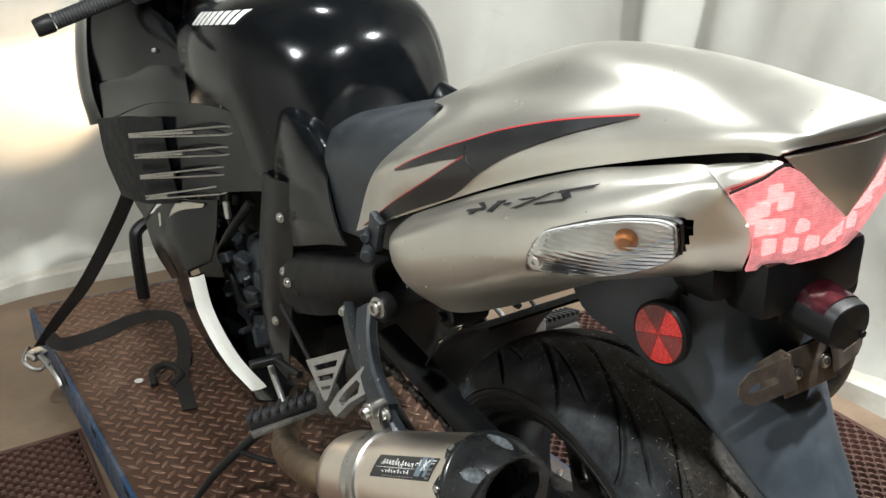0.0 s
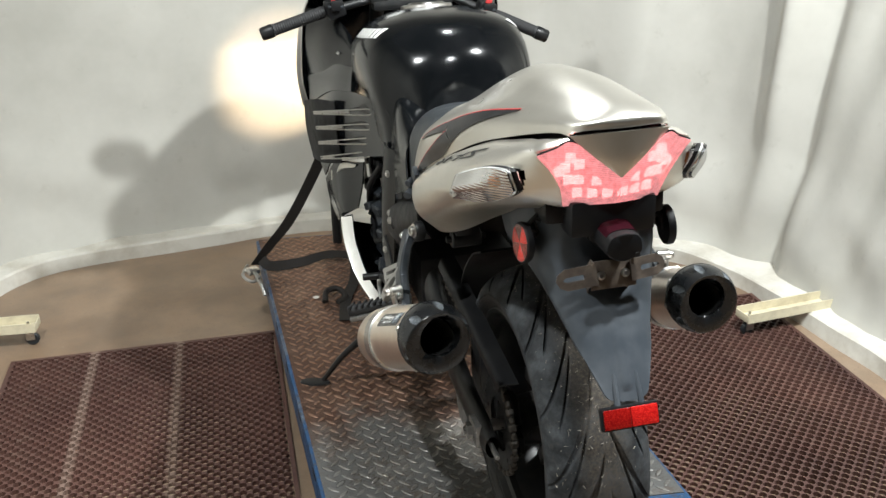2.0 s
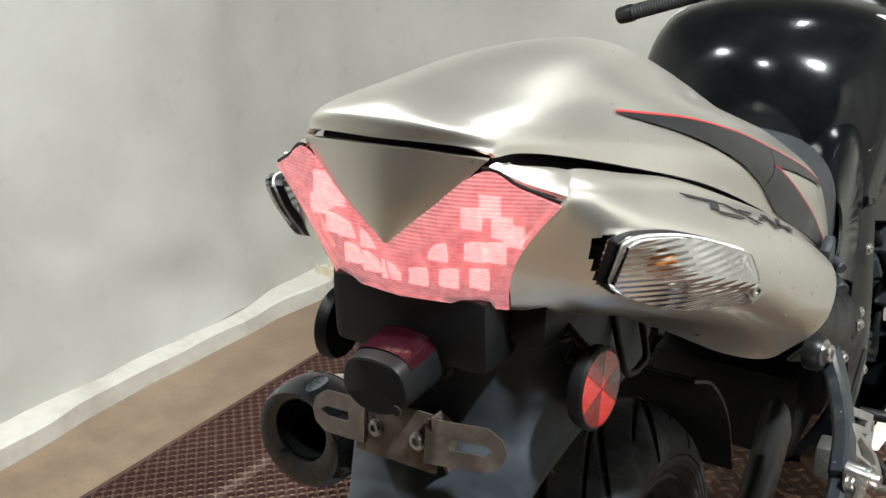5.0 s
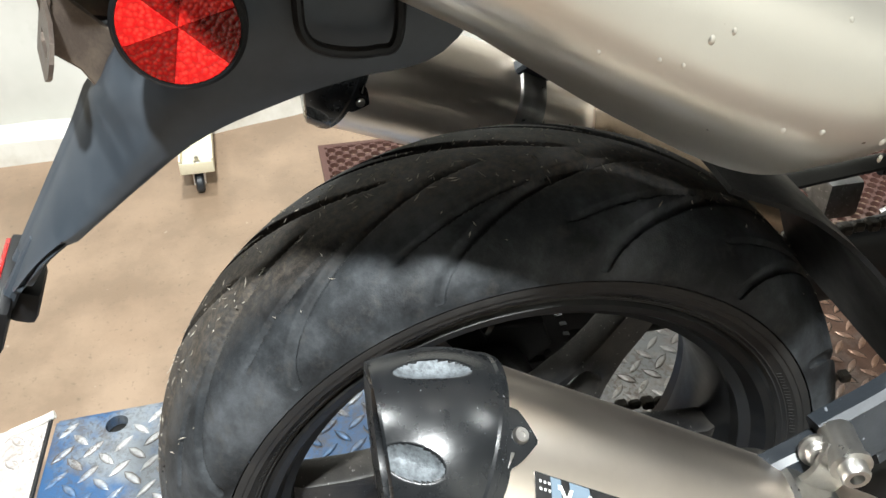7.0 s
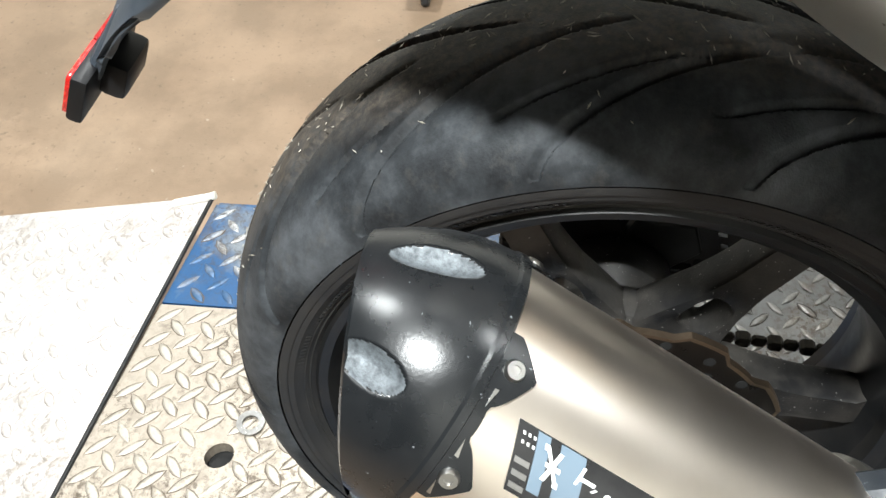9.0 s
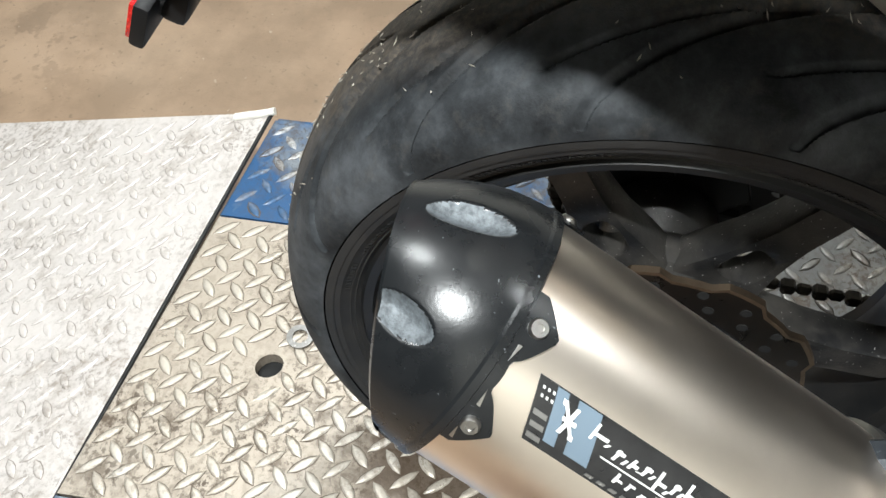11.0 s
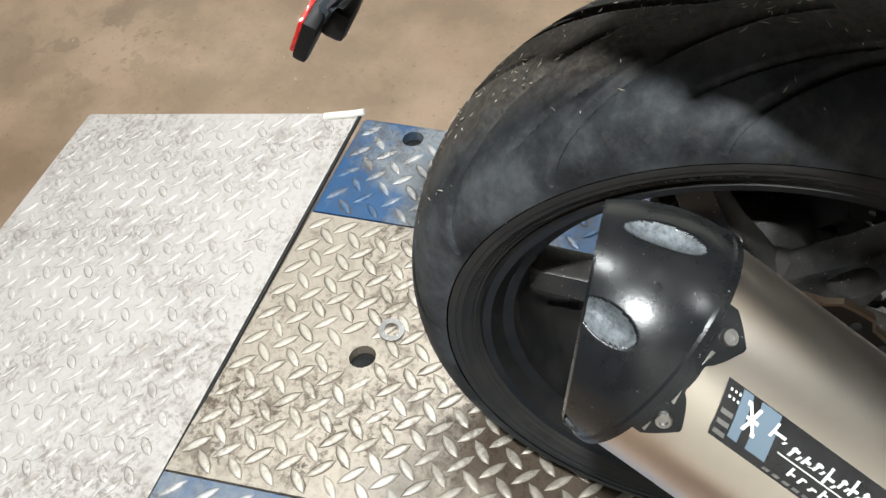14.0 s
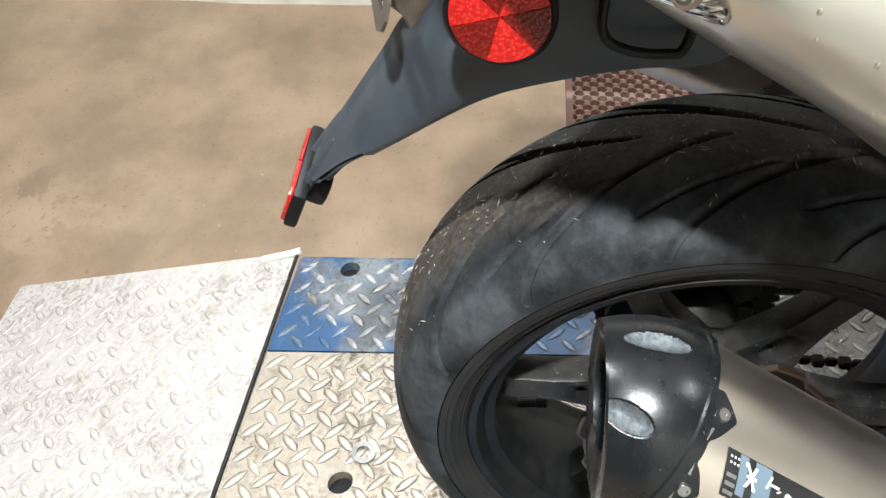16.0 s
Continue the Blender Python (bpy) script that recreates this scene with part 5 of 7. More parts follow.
# --- mufflers
def muffler(side):
    E = Vector((side * 0.2455, -0.156, 0.6145))
    Fp = Vector((side * 0.323, 0.231, 0.421))
    d = (Fp - E).normalized()
    up = (Vector((0, 0, 1)) - d * d.z).normalized()
    out = d.cross(up)
    out = out if out.x * side > 0 else -out

    def P(a, th, r):
        return E + d * a + out * (r * math.cos(th)) + up * (r * math.sin(th))

    top = new("muffler")
    top.parent = bike
    tagged(top, "brushed titanium muffler with a black conical end cap")
    RJ = 0.0635

    def turned(name, prof, mat, label="", n=64):
        v = [P(a, 2 * math.pi * k / n, r) for r, a in prof for k in range(n)]
        f = [(i * n + k, i * n + (k + 1) % n, (i + 1) * n + (k + 1) % n, (i + 1) * n + k) for i in range(len(prof) - 1) for k in range(n)]
        bm = bmesh.new()
        bv = [bm.verts.new(q) for q in v]
        for q in f:
            bm.faces.new([bv[i] for i in q])
        return part(name, bm, mat, top, label)

    turned("can", [(0.0615, 0.05), (0.0615, 0.08), (0.0618, 0.2), (0.0612, 0.320), (0.058, 0.338), (0.046, 0.353), (0.026, 0.368)], TITANIUM, "brushed titanium can, scratched and dusty")
    # end cap with six scooped dimples
    n, m_, cut = 420, 90, 0.0137

    def cap_r(a):
        t = min(1.0, max(-0.2, a / 0.055))
        return 0.0445 + 0.0192 * (1 - (1 - t) ** 2.1)

    def on_cut(th, r):
        """Along the axis to the upright plane that cuts the end off."""
        return (cut - r * (out.y * math.cos(th) + up.y * math.sin(th))) / d.y

    centres = [(radians(th), ac, al) for th, ac, al in ((45, 0.0175, 0.0145), (100, 0.0205, 0.0185), (160, 0.018, 0.016), (220, 0.034, 0.013), (280, 0.040, 0.012), (340, 0.036, 0.013))]
    ends = []
    for k in range(n):
        th, r = 2 * math.pi * k / n, 0.048
        for _ in range(6):
            r = cap_r(on_cut(th, r))
        ends.append((on_cut(th, r), r))
    v, bare = [], []
    for i in range(m_):
        for k in range(n):
            th = 2 * math.pi * k / n
            a = ends[k][0] + (0.055 - ends[k][0]) * i / (m_ - 1)
            r = cap_r(a)
            dd = 0.0
            for tc, ac, al in centres:
                dt = (th - tc + math.pi) % (2 * math.pi) - math.pi
                q = ((a - ac) / al) ** 2 + (dt * r / 0.0082) ** 2
                if q < 1:
                    dd = max(dd, 1 - q)
            v.append(P(a, th, r - 0.0060 * dd))
            bare.append(dd > 0.02)
    f = [(i * n + k, i * n + (k + 1) % n, (i + 1) * n + (k + 1) % n, (i + 1) * n + k) for i in range(m_ - 1) for k in range(n)]
    m0 = len(v)
    for w, back in ((0.0, 0.0), (0.12, -0.0016), (0.5, -0.0012), (1.0, 0.001)):
        v += [P(on_cut(2 * math.pi * k / n, ends[k][1] * (1 - w) + 0.035 * w) + back, 2 * math.pi * k / n, ends[k][1] * (1 - w) + 0.035 * w) for k in range(n)]
    for r, a in ((0.033, 0.035), (0.032, 0.09)):
        v += [P(a, 2 * math.pi * k / n, r) for k in range(n)]
    f += [(m0 + i * n + k, m0 + i * n + (k + 1) % n, m0 + (i + 1) * n + (k + 1) % n, m0 + (i + 1) * n + k) for i in range(5) for k in range(n)]
    cap = piece("end_cap", v, f, CAP_BLACK, top, "black end cap with worn scooped dimples", True, 50)
    cap.data.materials.append(CAP_BARE)
    for poly in cap.data.polygons:
        poly.material_index = 1 if all(i < len(bare) and bare[i] for i in poly.vertices) else 0
    # near-black lining paints the dark inside the outlet
    turned("core_pipe", [(0.0315, 0.04), (0.0315, 0.18), (0.0, 0.18)], HOLE_SHADE)
    turned("cap_flange", [(0.0636, 0.0515), (0.0648, 0.053), (0.0648, 0.0565), (0.0618, 0.058)], CAP_BLACK)

    def patch(name, a0, a1, t0, t1, lift_, mat, par=None, shear=0.0, nn=8):
        g = np.array([[P(a0 + (a1 - a0) * i / nn + shear * j / nn, t0 + (t1 - t0) * j / nn, 0.0618 + lift_) for j in range(nn + 1)] for i in range(nn + 1)])
        v_, f_ = shell(g, 0.0006 * (1 if np.dot(np.cross(g[1, 0] - g[0, 0], g[0, 1] - g[0, 0]), np.array(out)) > 0 else -1))
        return piece(name, v_, f_, mat, par or top)

    # crescent plates of the flange, each with two pointed lobes, rivets and slots
    for th in (48.5, 168.5, 288.5):
        g = []
        for j in range(41):
            u = -34 + 68 * j / 40
            edge = 0.0575 + 0.0155 * max(0.0, 1 - abs(abs(u) - 21.5) / 15) ** 0.75 + 0.0045 * math.exp(-(u / 16) ** 2)
            g.append([P(0.054 + (edge - 0.054) * i / 6, radians(th + u), 0.0626) for i in range(7)])
        v_, f_ = shell(np.array(g), 0.0012)
        piece("flange_plate", v_, f_, CAP_BLACK, top)
        for off in (-21.5, 21.5):
            c = radians(th + off)
            part("rivet", lathe([(0, 0.0022), (0.0018, 0.0022), (0.002, 0.003), (0.0036, 0.003), (0.0044, 0.0015), (0.0044, 0), (0, 0)], axis_frame(P(0.0635, c, 0.0632), P(0.0635, c, 0.09)), 16), STEEL, top, "bright rivet")
        for off, k in ((-10.5, 1), (10.5, -1), (-28.5, 1)):
            c0 = th + off
            out_ = [(0.0600, c0 - 2.6 * k), (0.0618, c0 - 2.8 * k), (0.0600, c0 + 4.2 * k)]
            pts_ = [P(a_, radians(t_), 0.0643) for a_, t_ in out_]
            low_ = [P(a_, radians(t_), 0.0630) for a_, t_ in out_]
            piece("flange_slot", pts_ + low_, [(0, 1, 2), (5, 4, 3), (0, 3, 4, 1), (1, 4, 5, 2), (2, 5, 3, 0)], STEEL, top, "", False)
    A0, SH = 0.0745, -0.0075

    def print_on(name, a0, a1, t0, t1, up_, mat, par, lean=0.0):
        """Slanted patch of the sticker; a is measured at its upper edge."""
        k0, k1 = (57 - t0) / 20, (57 - t1) / 20
        sh = SH * (k0 - k1)
        return patch(name, a0 - SH * k0 * 1.0, a1 - SH * k0 * 1.0, radians(t0), radians(t1), up_, mat, par, shear=sh + lean)

    st = print_on("sticker", A0, A0 + 0.118, 33, 57.5, 0.0004, STICKER_BLACK, top)
    tagged(st, "black and blue-grey maker's sticker with white print")
    print_on("stripe_field", A0 + 0.0085, A0 + 0.030, 37, 57, 0.0010, BLUE_GREY, st)
    print_on("stripe_band", A0 + 0.014, A0 + 0.0185, 37, 57.2, 0.0014, STICKER_BLACK, st)
    for k in range(3):
        print_on("stripe", A0 + 0.001, A0 + 0.0075, 35 + 4.4 * k, 37 + 4.4 * k, 0.0010, DULL_ALU, st)
    for k in range(6):
        print_on("print_dot", A0 + 0.0022 + 0.0024 * (k % 3), A0 + 0.0032 + 0.0024 * (k % 3), 50.5 + 3 * (k // 3), 51.6 + 3 * (k // 3), 0.0010, STICKER_WHITE, st)
    for a_, w_, t0, t1, ln in ((0.0125, 0.0018, 43, 54, 0.006), (0.0185, 0.0018, 43, 54, -0.006), (0.0135, 0.0065, 47.6, 49.2, 0.0), (0.0120, 0.0022, 52.6, 54.6, 0.0), (0.0180, 0.0022, 42.6, 44.4, 0.0)):
        print_on("emblem", A0 + a_, A0 + a_ + w_, t0, t1, 0.0018, STICKER_WHITE, st, lean=ln)
    x = A0 + 0.0265
    for k, (w, t0, t1) in enumerate(((0.012, 47, 54), (0.0075, 45, 50), (0.0065, 45.5, 50), (0.0065, 46, 50.5), (0.008, 44, 52), (0.006, 46, 51), (0.0065, 46, 54), (0.0065, 46, 52), (0.006, 46.5, 52), (0.006, 47, 52.5), (0.0065, 46, 53))):
        mid = t0 + (t1 - t0) * (0.35 + 0.3 * (k % 2))
        print_on("print_bar", x, x + 0.0013, t0 + 0.4, t1, 0.0012, STICKER_WHITE, st, lean=0.003)
        print_on("print_bar", x + 0.0014, x + w * 0.72, mid, mid + 1.3, 0.0012, STICKER_WHITE, st, lean=0.0006)
        print_on("print_bar", x + w * 0.62, x + w * 0.62 + 0.0011, t0 + 0.8, mid - 0.2, 0.0012, STICKER_WHITE, st, lean=0.002)
        x += w
    print_on("print_line", A0 + 0.034, A0 + 0.112, 43.6, 44.1, 0.0012, STICKER_WHITE, st)
    for k in range(9):
        print_on("print_bar", A0 + 0.042 + 0.0062 * k, A0 + 0.0432 + 0.0062 * k, 38.2, 42.4 - 1.2 * (k % 3), 0.0012, STICKER_WHITE, st, lean=0.002)
        print_on("print_bar", A0 + 0.0436 + 0.0062 * k, A0 + 0.0466 + 0.0062 * k, 39.4 + (k % 2), 40.2 + (k % 2), 0.0012, STICKER_WHITE, st)
    for k in range(11):
        print_on("print_bar", A0 + 0.030 + 0.0058 * k, A0 + 0.0335 + 0.0058 * k, 34.4, 35.6, 0.0012, DULL_ALU, st, lean=0.001)
    # clamp and hanger
    turned("clamp", [(0.0615, 0.235), (0.0648, 0.237), (0.0655, 0.243), (0.0648, 0.249), (0.0648, 0.256), (0.0655, 0.260), (0.0648, 0.267), (0.0615, 0.269)], STEEL, "polished steel clamp band")
    th = radians(100)
    a0, a1 = P(0.252, th, 0.062), P(0.252, th, 0.092)
    part("hanger_tab", merged([ribbon_bm([a0, (a0 + a1) / 2 + out * 0.004, a1], 0.022, 0.004, d), lathe([(0, -0.012), (0.010, -0.012), (0.010, 0.012), (0, 0.012)], axis_frame(a1, a1 + out), 20)]), STEEL, top)
    part("hanger_bolt", bolt(a1 + out * 0.013, out, 0.008, 0.009), STEEL, top)
    part("link_pipe", tube([P(0.36, 0, 0), P(0.45, 0, 0.0), Vector((side * 0.26, 0.55, 0.25)), Vector((side * 0.15, 0.75, 0.2))], 0.025, 20), BRASS, top, "heat-browned link pipe")
    return top


def ribbon_bm(pts, width, thick, across):
    v, f = ribbon(pts, width, thick, across, 10)
    bm = bmesh.new()
    bv = [bm.verts.new(p) for p in v]
    for q in f:
        bm.faces.new([bv[i] for i in q])
    return bm


muffler(1)
muffler(-1)


# --- passenger hangers, pegs, heel plates
def hanger(side):
    s = side
    h = new("footrest_hanger")
    h.parent = bike
    tagged(h, "dusty black cast footrest hanger")

    def cast(name, pts, wide, thick, label=""):
        """A tapering cast bar with eased edges."""
        p_ = catmull([(s * x, y, z) for x, y, z in pts], 18)
        bm = bmesh.new()
        rows_ = []
        for q in range(18):
            d_ = Vector(p_[min(q + 1, 17)] - p_[max(q - 1, 0)]).normalized()
            n_ = Vector((s * 0.95, -0.3, 0.1))
            n_ = (n_ - d_ * n_.dot(d_)).normalized()
            w_ = d_.cross(n_)
            a_, b_ = (wide[0] + (wide[1] - wide[0]) * q / 17) / 2, thick / 2
            rows_.append([bm.verts.new(Vector(p_[q]) + w_ * u * a_ + n_ * v * b_) for u, v in ((-1, -0.6), (-0.8, -1), (0.8, -1), (1, -0.6), (1, 0.6), (0.8, 1), (-0.8, 1), (-1, 0.6))])
        for a_, b_ in zip(rows_, rows_[1:]):
            for k in range(8):
                bm.faces.new((a_[k], a_[(k + 1) % 8], b_[(k + 1) % 8], b_[k]))
        bm.faces.new(rows_[0])
        bm.faces.new(rows_[-1])
        return part(name, bm, BLUE_BLACK, h, label)

    cast("hanger_arm", [(0.222, 0.245, 0.650), (0.240, 0.215, 0.622), (0.258, 0.165, 0.592), (0.266, 0.110, 0.568)], (0.030, 0.042), 0.018)
    cast("hanger_arm", [(0.216, 0.325, 0.612), (0.236, 0.265, 0.602), (0.252, 0.200, 0.586), (0.264, 0.140, 0.562)], (0.024, 0.030), 0.016)
    cast("hanger_foot", [(0.264, 0.130, 0.566), (0.268, 0.085, 0.552), (0.262, 0.035, 0.522)], (0.038, 0.022), 0.018)
    part("hanger_boss", lathe([(0, 0), (0.021, 0), (0.021, 0.012), (0.017, 0.018), (0, 0.018)], axis_frame((s * 0.203, 0.220, 0.658), (s * 1.2, 0.0, 0.75)), 28), BLACK_METAL, h)
    part("screw", bolt((s * 0.2205, 0.2165, 0.661), (s, -0.2, 0.09), 0.0105, 0.008), STEEL, h)
    part("screw", bolt((s * 0.226, 0.318, 0.612), (s, -0.3, 0.15), 0.006, 0.006), STEEL, h)
    part("screw", bolt((s * 0.276, 0.098, 0.578), (s, -0.3, 0.3), 0.007, 0.007), STEEL, h)

    def tilted(outline, holes, thick, mat, name, label):
        """A flat plate through three places, cut by slots; the outline runs in its own plane."""
        o, u, w = (Vector((s * q[0], q[1], q[2])) for q in outline)
        eu = (u - o).normalized()
        en = eu.cross(w - o).normalized()
        ew = en.cross(eu)
        m_ = Matrix(((eu.x, ew.x, en.x, o.x), (eu.y, ew.y, en.y, o.y), (eu.z, ew.z, en.z, o.z), (0, 0, 0, 1)))
        L_, H_ = (u - o).length, (w - o).dot(ew)
        c_ = (w - o).dot(eu)
        strips = []
        n_ = len(holes) + 1
        for q in range(n_ + 1):       # cross bars, and the two flanks that join them
            t0 = [0.0, *holes][q] if q < n_ else holes[-1]
            if q < n_:
                t1 = t0 + (0.13 if q else 0.16)
                strips.append(plate([(c_ * t0, H_ * t0), (L_ + (c_ - L_) * t0, H_ * t0), (L_ + (c_ - L_) * t1, H_ * t1), (c_ * t1, H_ * t1)], thick, m_, 0.0006))
            else:
                strips.append(plate([(c_ * 0.72, H_ * 0.72), (L_ + (c_ - L_) * 0.72, H_ * 0.72), (L_ + (c_ - L_) * 0.95, H_ * 0.95), (c_ * 0.95, H_ * 0.95)], thick, m_, 0.0006))
        for f0, f1 in ((0.0, 0.16), (0.84, 1.0)):
            strips.append(plate([(L_ * f0, 0.0), (L_ * f1, 0.0), (c_ + (L_ * f1 - c_) * 0.08, H_ * 0.94), (c_ + (L_ * f0 - c_) * 0.08, H_ * 0.94)], thick * 0.9, m_, 0))
        return part(name, merged(strips), mat, h, label)

    tilted(((0.263, 0.390, 0.506), (0.237, 0.290, 0.566), (0.266, 0.316, 0.470)), (0.28, 0.52), 0.004, ALU, "heel_plate", "slotted aluminium heel plate")
    # folded passenger peg: a long three-cornered loop
    o_ = [Vector((s * x, y, z)) for x, y, z in ((0.288, 0.240, 0.512), (0.281, 0.220, 0.545), (0.258, 0.180, 0.600), (0.255, 0.168, 0.594), (0.266, 0.160, 0.572), (0.280, 0.186, 0.546), (0.289, 0.214, 0.512))]
    mid_ = sum(o_, Vector()) / 7
    nn = (o_[2] - o_[0]).cross(o_[5] - o_[0]).normalized() * 0.006
    bm = bmesh.new()
    lay = [[bm.verts.new(mid_ + (p - mid_) * k_ + nn * e) for p in o_] for k_, e in ((1.0, 1), (0.94, 1.3), (0.58, 1.3), (0.52, 1), (0.52, -1), (1.0, -1))]
    for a_, b_ in zip(lay, lay[1:] + lay[:1]):
        for k in range(7):
            bm.faces.new((a_[k], a_[(k + 1) % 7], b_[(k + 1) % 7], b_[k]))
    part("passenger_peg", bm, ALU, h, "folded aluminium passenger peg")
    return h


def rider_peg(side):
    s = side
    g = new("rider_footrest")
    g.parent = bike
    tagged(g, "rider footrest with a ribbed black rubber")
    a, b = Vector((s * 0.225, 0.455, 0.388)), Vector((s * 0.340, 0.487, 0.362))
    pr = part("peg_rubber", rod(a, b, 0.014, 14), RUBBER_GRIP, g)
    for rb_ in [box(0.006, 0.034, 0.008, tuple(a.lerp(b, (k + 0.5) / 8) + Vector((0, 0, 0.012))), (0, 8 * s, 30 * s), 0.002) for k in range(8)]:
        part("peg_rib", rb_, RUBBER_GRIP, pr)
    part("peg_base", merged([box(0.13, 0.022, 0.012, tuple(a.lerp(b, 0.45) - Vector((0, 0.004, 0.017))), (0, 11 * s, 10 * s), 0.004), box(0.04, 0.045, 0.05, tuple(a - Vector((s * 0.012, 0, 0))), (0, 0, 0), 0.008)]), DULL_ALU, g)
    part("peg_hook", tube([(s * 0.250, 0.56, 0.318), (s * 0.246, 0.59, 0.335), (s * 0.242, 0.63, 0.352), (s * 0.238, 0.65, 0.365), (s * 0.234, 0.64, 0.375)], 0.006), ALU, g)
    part("shift_pedal", merged([rod((s * 0.23, 0.52, 0.40), (s * 0.24, 0.62, 0.385), 0.007), rod((s * 0.225, 0.615, 0.386), (s * 0.285, 0.62, 0.386), 0.009), rod((s * 0.222, 0.44, 0.42), (s * 0.222, 0.60, 0.50), 0.004)]), BLACK_METAL, g)


for sd in (-1, 1):
    hanger(sd)
    rider_peg(sd)
part("side_stand", merged([tube([(-0.19, 0.62, 0.27), (-0.26, 0.68, 0.2), (-0.34, 0.73, 0.11), (-0.40, 0.765, 0.020)], (0.012, 0.007), 12), lathe([(0, 0.006), (0.030, 0.005), (0.034, 0.0), (0.030, -0.005), (0, -0.006)], Matrix.Translation((-0.425, 0.77, 0.0125)) @ pose(0, 0, 0, 0, 0, -18) @ Matrix.Diagonal((1.3, 0.55, 1, 1)), 24), tube([(-0.30, 0.70, 0.155), (-0.27, 0.64, 0.16), (-0.24, 0.60, 0.17)], 0.006)]), BLACK_METAL, bike, "black side stand, folded out")

# --- rear fender, plate lamp, brackets, reflectors
half = [[(0.0, -0.246, 0.845), (0.05, -0.244, 0.845), (0.092, -0.206, 0.845), (0.108, -0.13, 0.845), (0.110, -0.03, 0.835)],
        [(0.0, -0.250, 0.79), (0.055, -0.247, 0.79), (0.095, -0.214, 0.79), (0.108, -0.15, 0.785), (0.108, -0.075, 0.765)],
        [(0.0, -0.255, 0.752), (0.054, -0.251, 0.752), (0.089, -0.226, 0.754), (0.100, -0.18, 0.757), (0.103, -0.125, 0.750)],
        [(0.0, -0.267, 0.732), (0.052, -0.261, 0.732), (0.086, -0.236, 0.734), (0.095, -0.200, 0.737), (0.098, -0.160, 0.740)],
        [(0.0, -0.277, 0.700), (0.050, -0.271, 0.700), (0.078, -0.252, 0.704), (0.084, -0.234, 0.708), (0.085, -0.216, 0.714)],
        [(0.0, -0.307, 0.650), (0.042, -0.302, 0.650), (0.060, -0.291, 0.655), (0.067, -0.277, 0.663), (0.068, -0.264, 0.673)],
        [(0.0, -0.337, 0.602), (0.034, -0.334, 0.602), (0.046, -0.330, 0.607), (0.050, -0.326, 0.613), (0.050, -0.321, 0.621)],
        [(0.0, -0.355, 0.572), (0.022, -0.353, 0.573), (0.034, -0.350, 0.578), (0.039, -0.345, 0.587), (0.040, -0.339, 0.595)]]
ctrl = [[(-x, y, z) for x, y, z in r[:0:-1]] + r for r in half]
g = skin(ctrl, 40, 49)
for i in range(40):      # raised spine and two moulded steps
    for j in range(49):
        x, y, z = g[i, j]
        g[i, j, 1] -= 0.004 * math.exp(-(x / 0.006) ** 2) * (0.59 < z < 0.73)
        g[i, j, 1] -= 0.010 * (1 / (1 + math.exp((z - 0.715 - 0.25 * abs(x)) * 300))) * math.exp(-(x / 0.05) ** 4)
v, f = shell(g, -0.004)
fender = piece("rear_fender", v, f, FENDER, bike, "blue-grey moulded plastic rear fender, dusty", True, 50)
for sx in (-0.018, 0.018):
    part("fender_rib", tube([(sx, -0.342, 0.61), (sx * 1.05, -0.356, 0.589), (sx * 1.1, -0.367, 0.571), (sx * 1.1, -0.375, 0.559)], (0.004, 0.006), 8), FENDER, fender)
rr = new("rear_reflector")
rr.parent = bike
tagged(rr, "rectangular red rear reflector in a black frame")
RM = Matrix.Translation((-0.004, -0.379, 0.553)) @ pose(0, 0, 0, -22, 0, 0) @ Matrix.Diagonal((0.96, 1, 0.94, 1))
part("reflector_frame", box(0.100, 0.012, 0.040, bevel=0.004), BLACK_SATIN, rr).matrix_local = RM
for k, (x0, w) in enumerate(((-0.0465, 0.046), (0.0005, 0.046))):
    part("reflector_lens", box(w, 0.004, 0.033, (x0 + w / 2, -0.0072, 0), bevel=0.0015), RED_REFLECTOR if k else RED_MID, rr).matrix_local = RM
part("reflector_base", box(0.045, 0.02, 0.03, (0, 0.014, 0.004), bevel=0.006), BLACK_SATIN, rr).matrix_local = RM


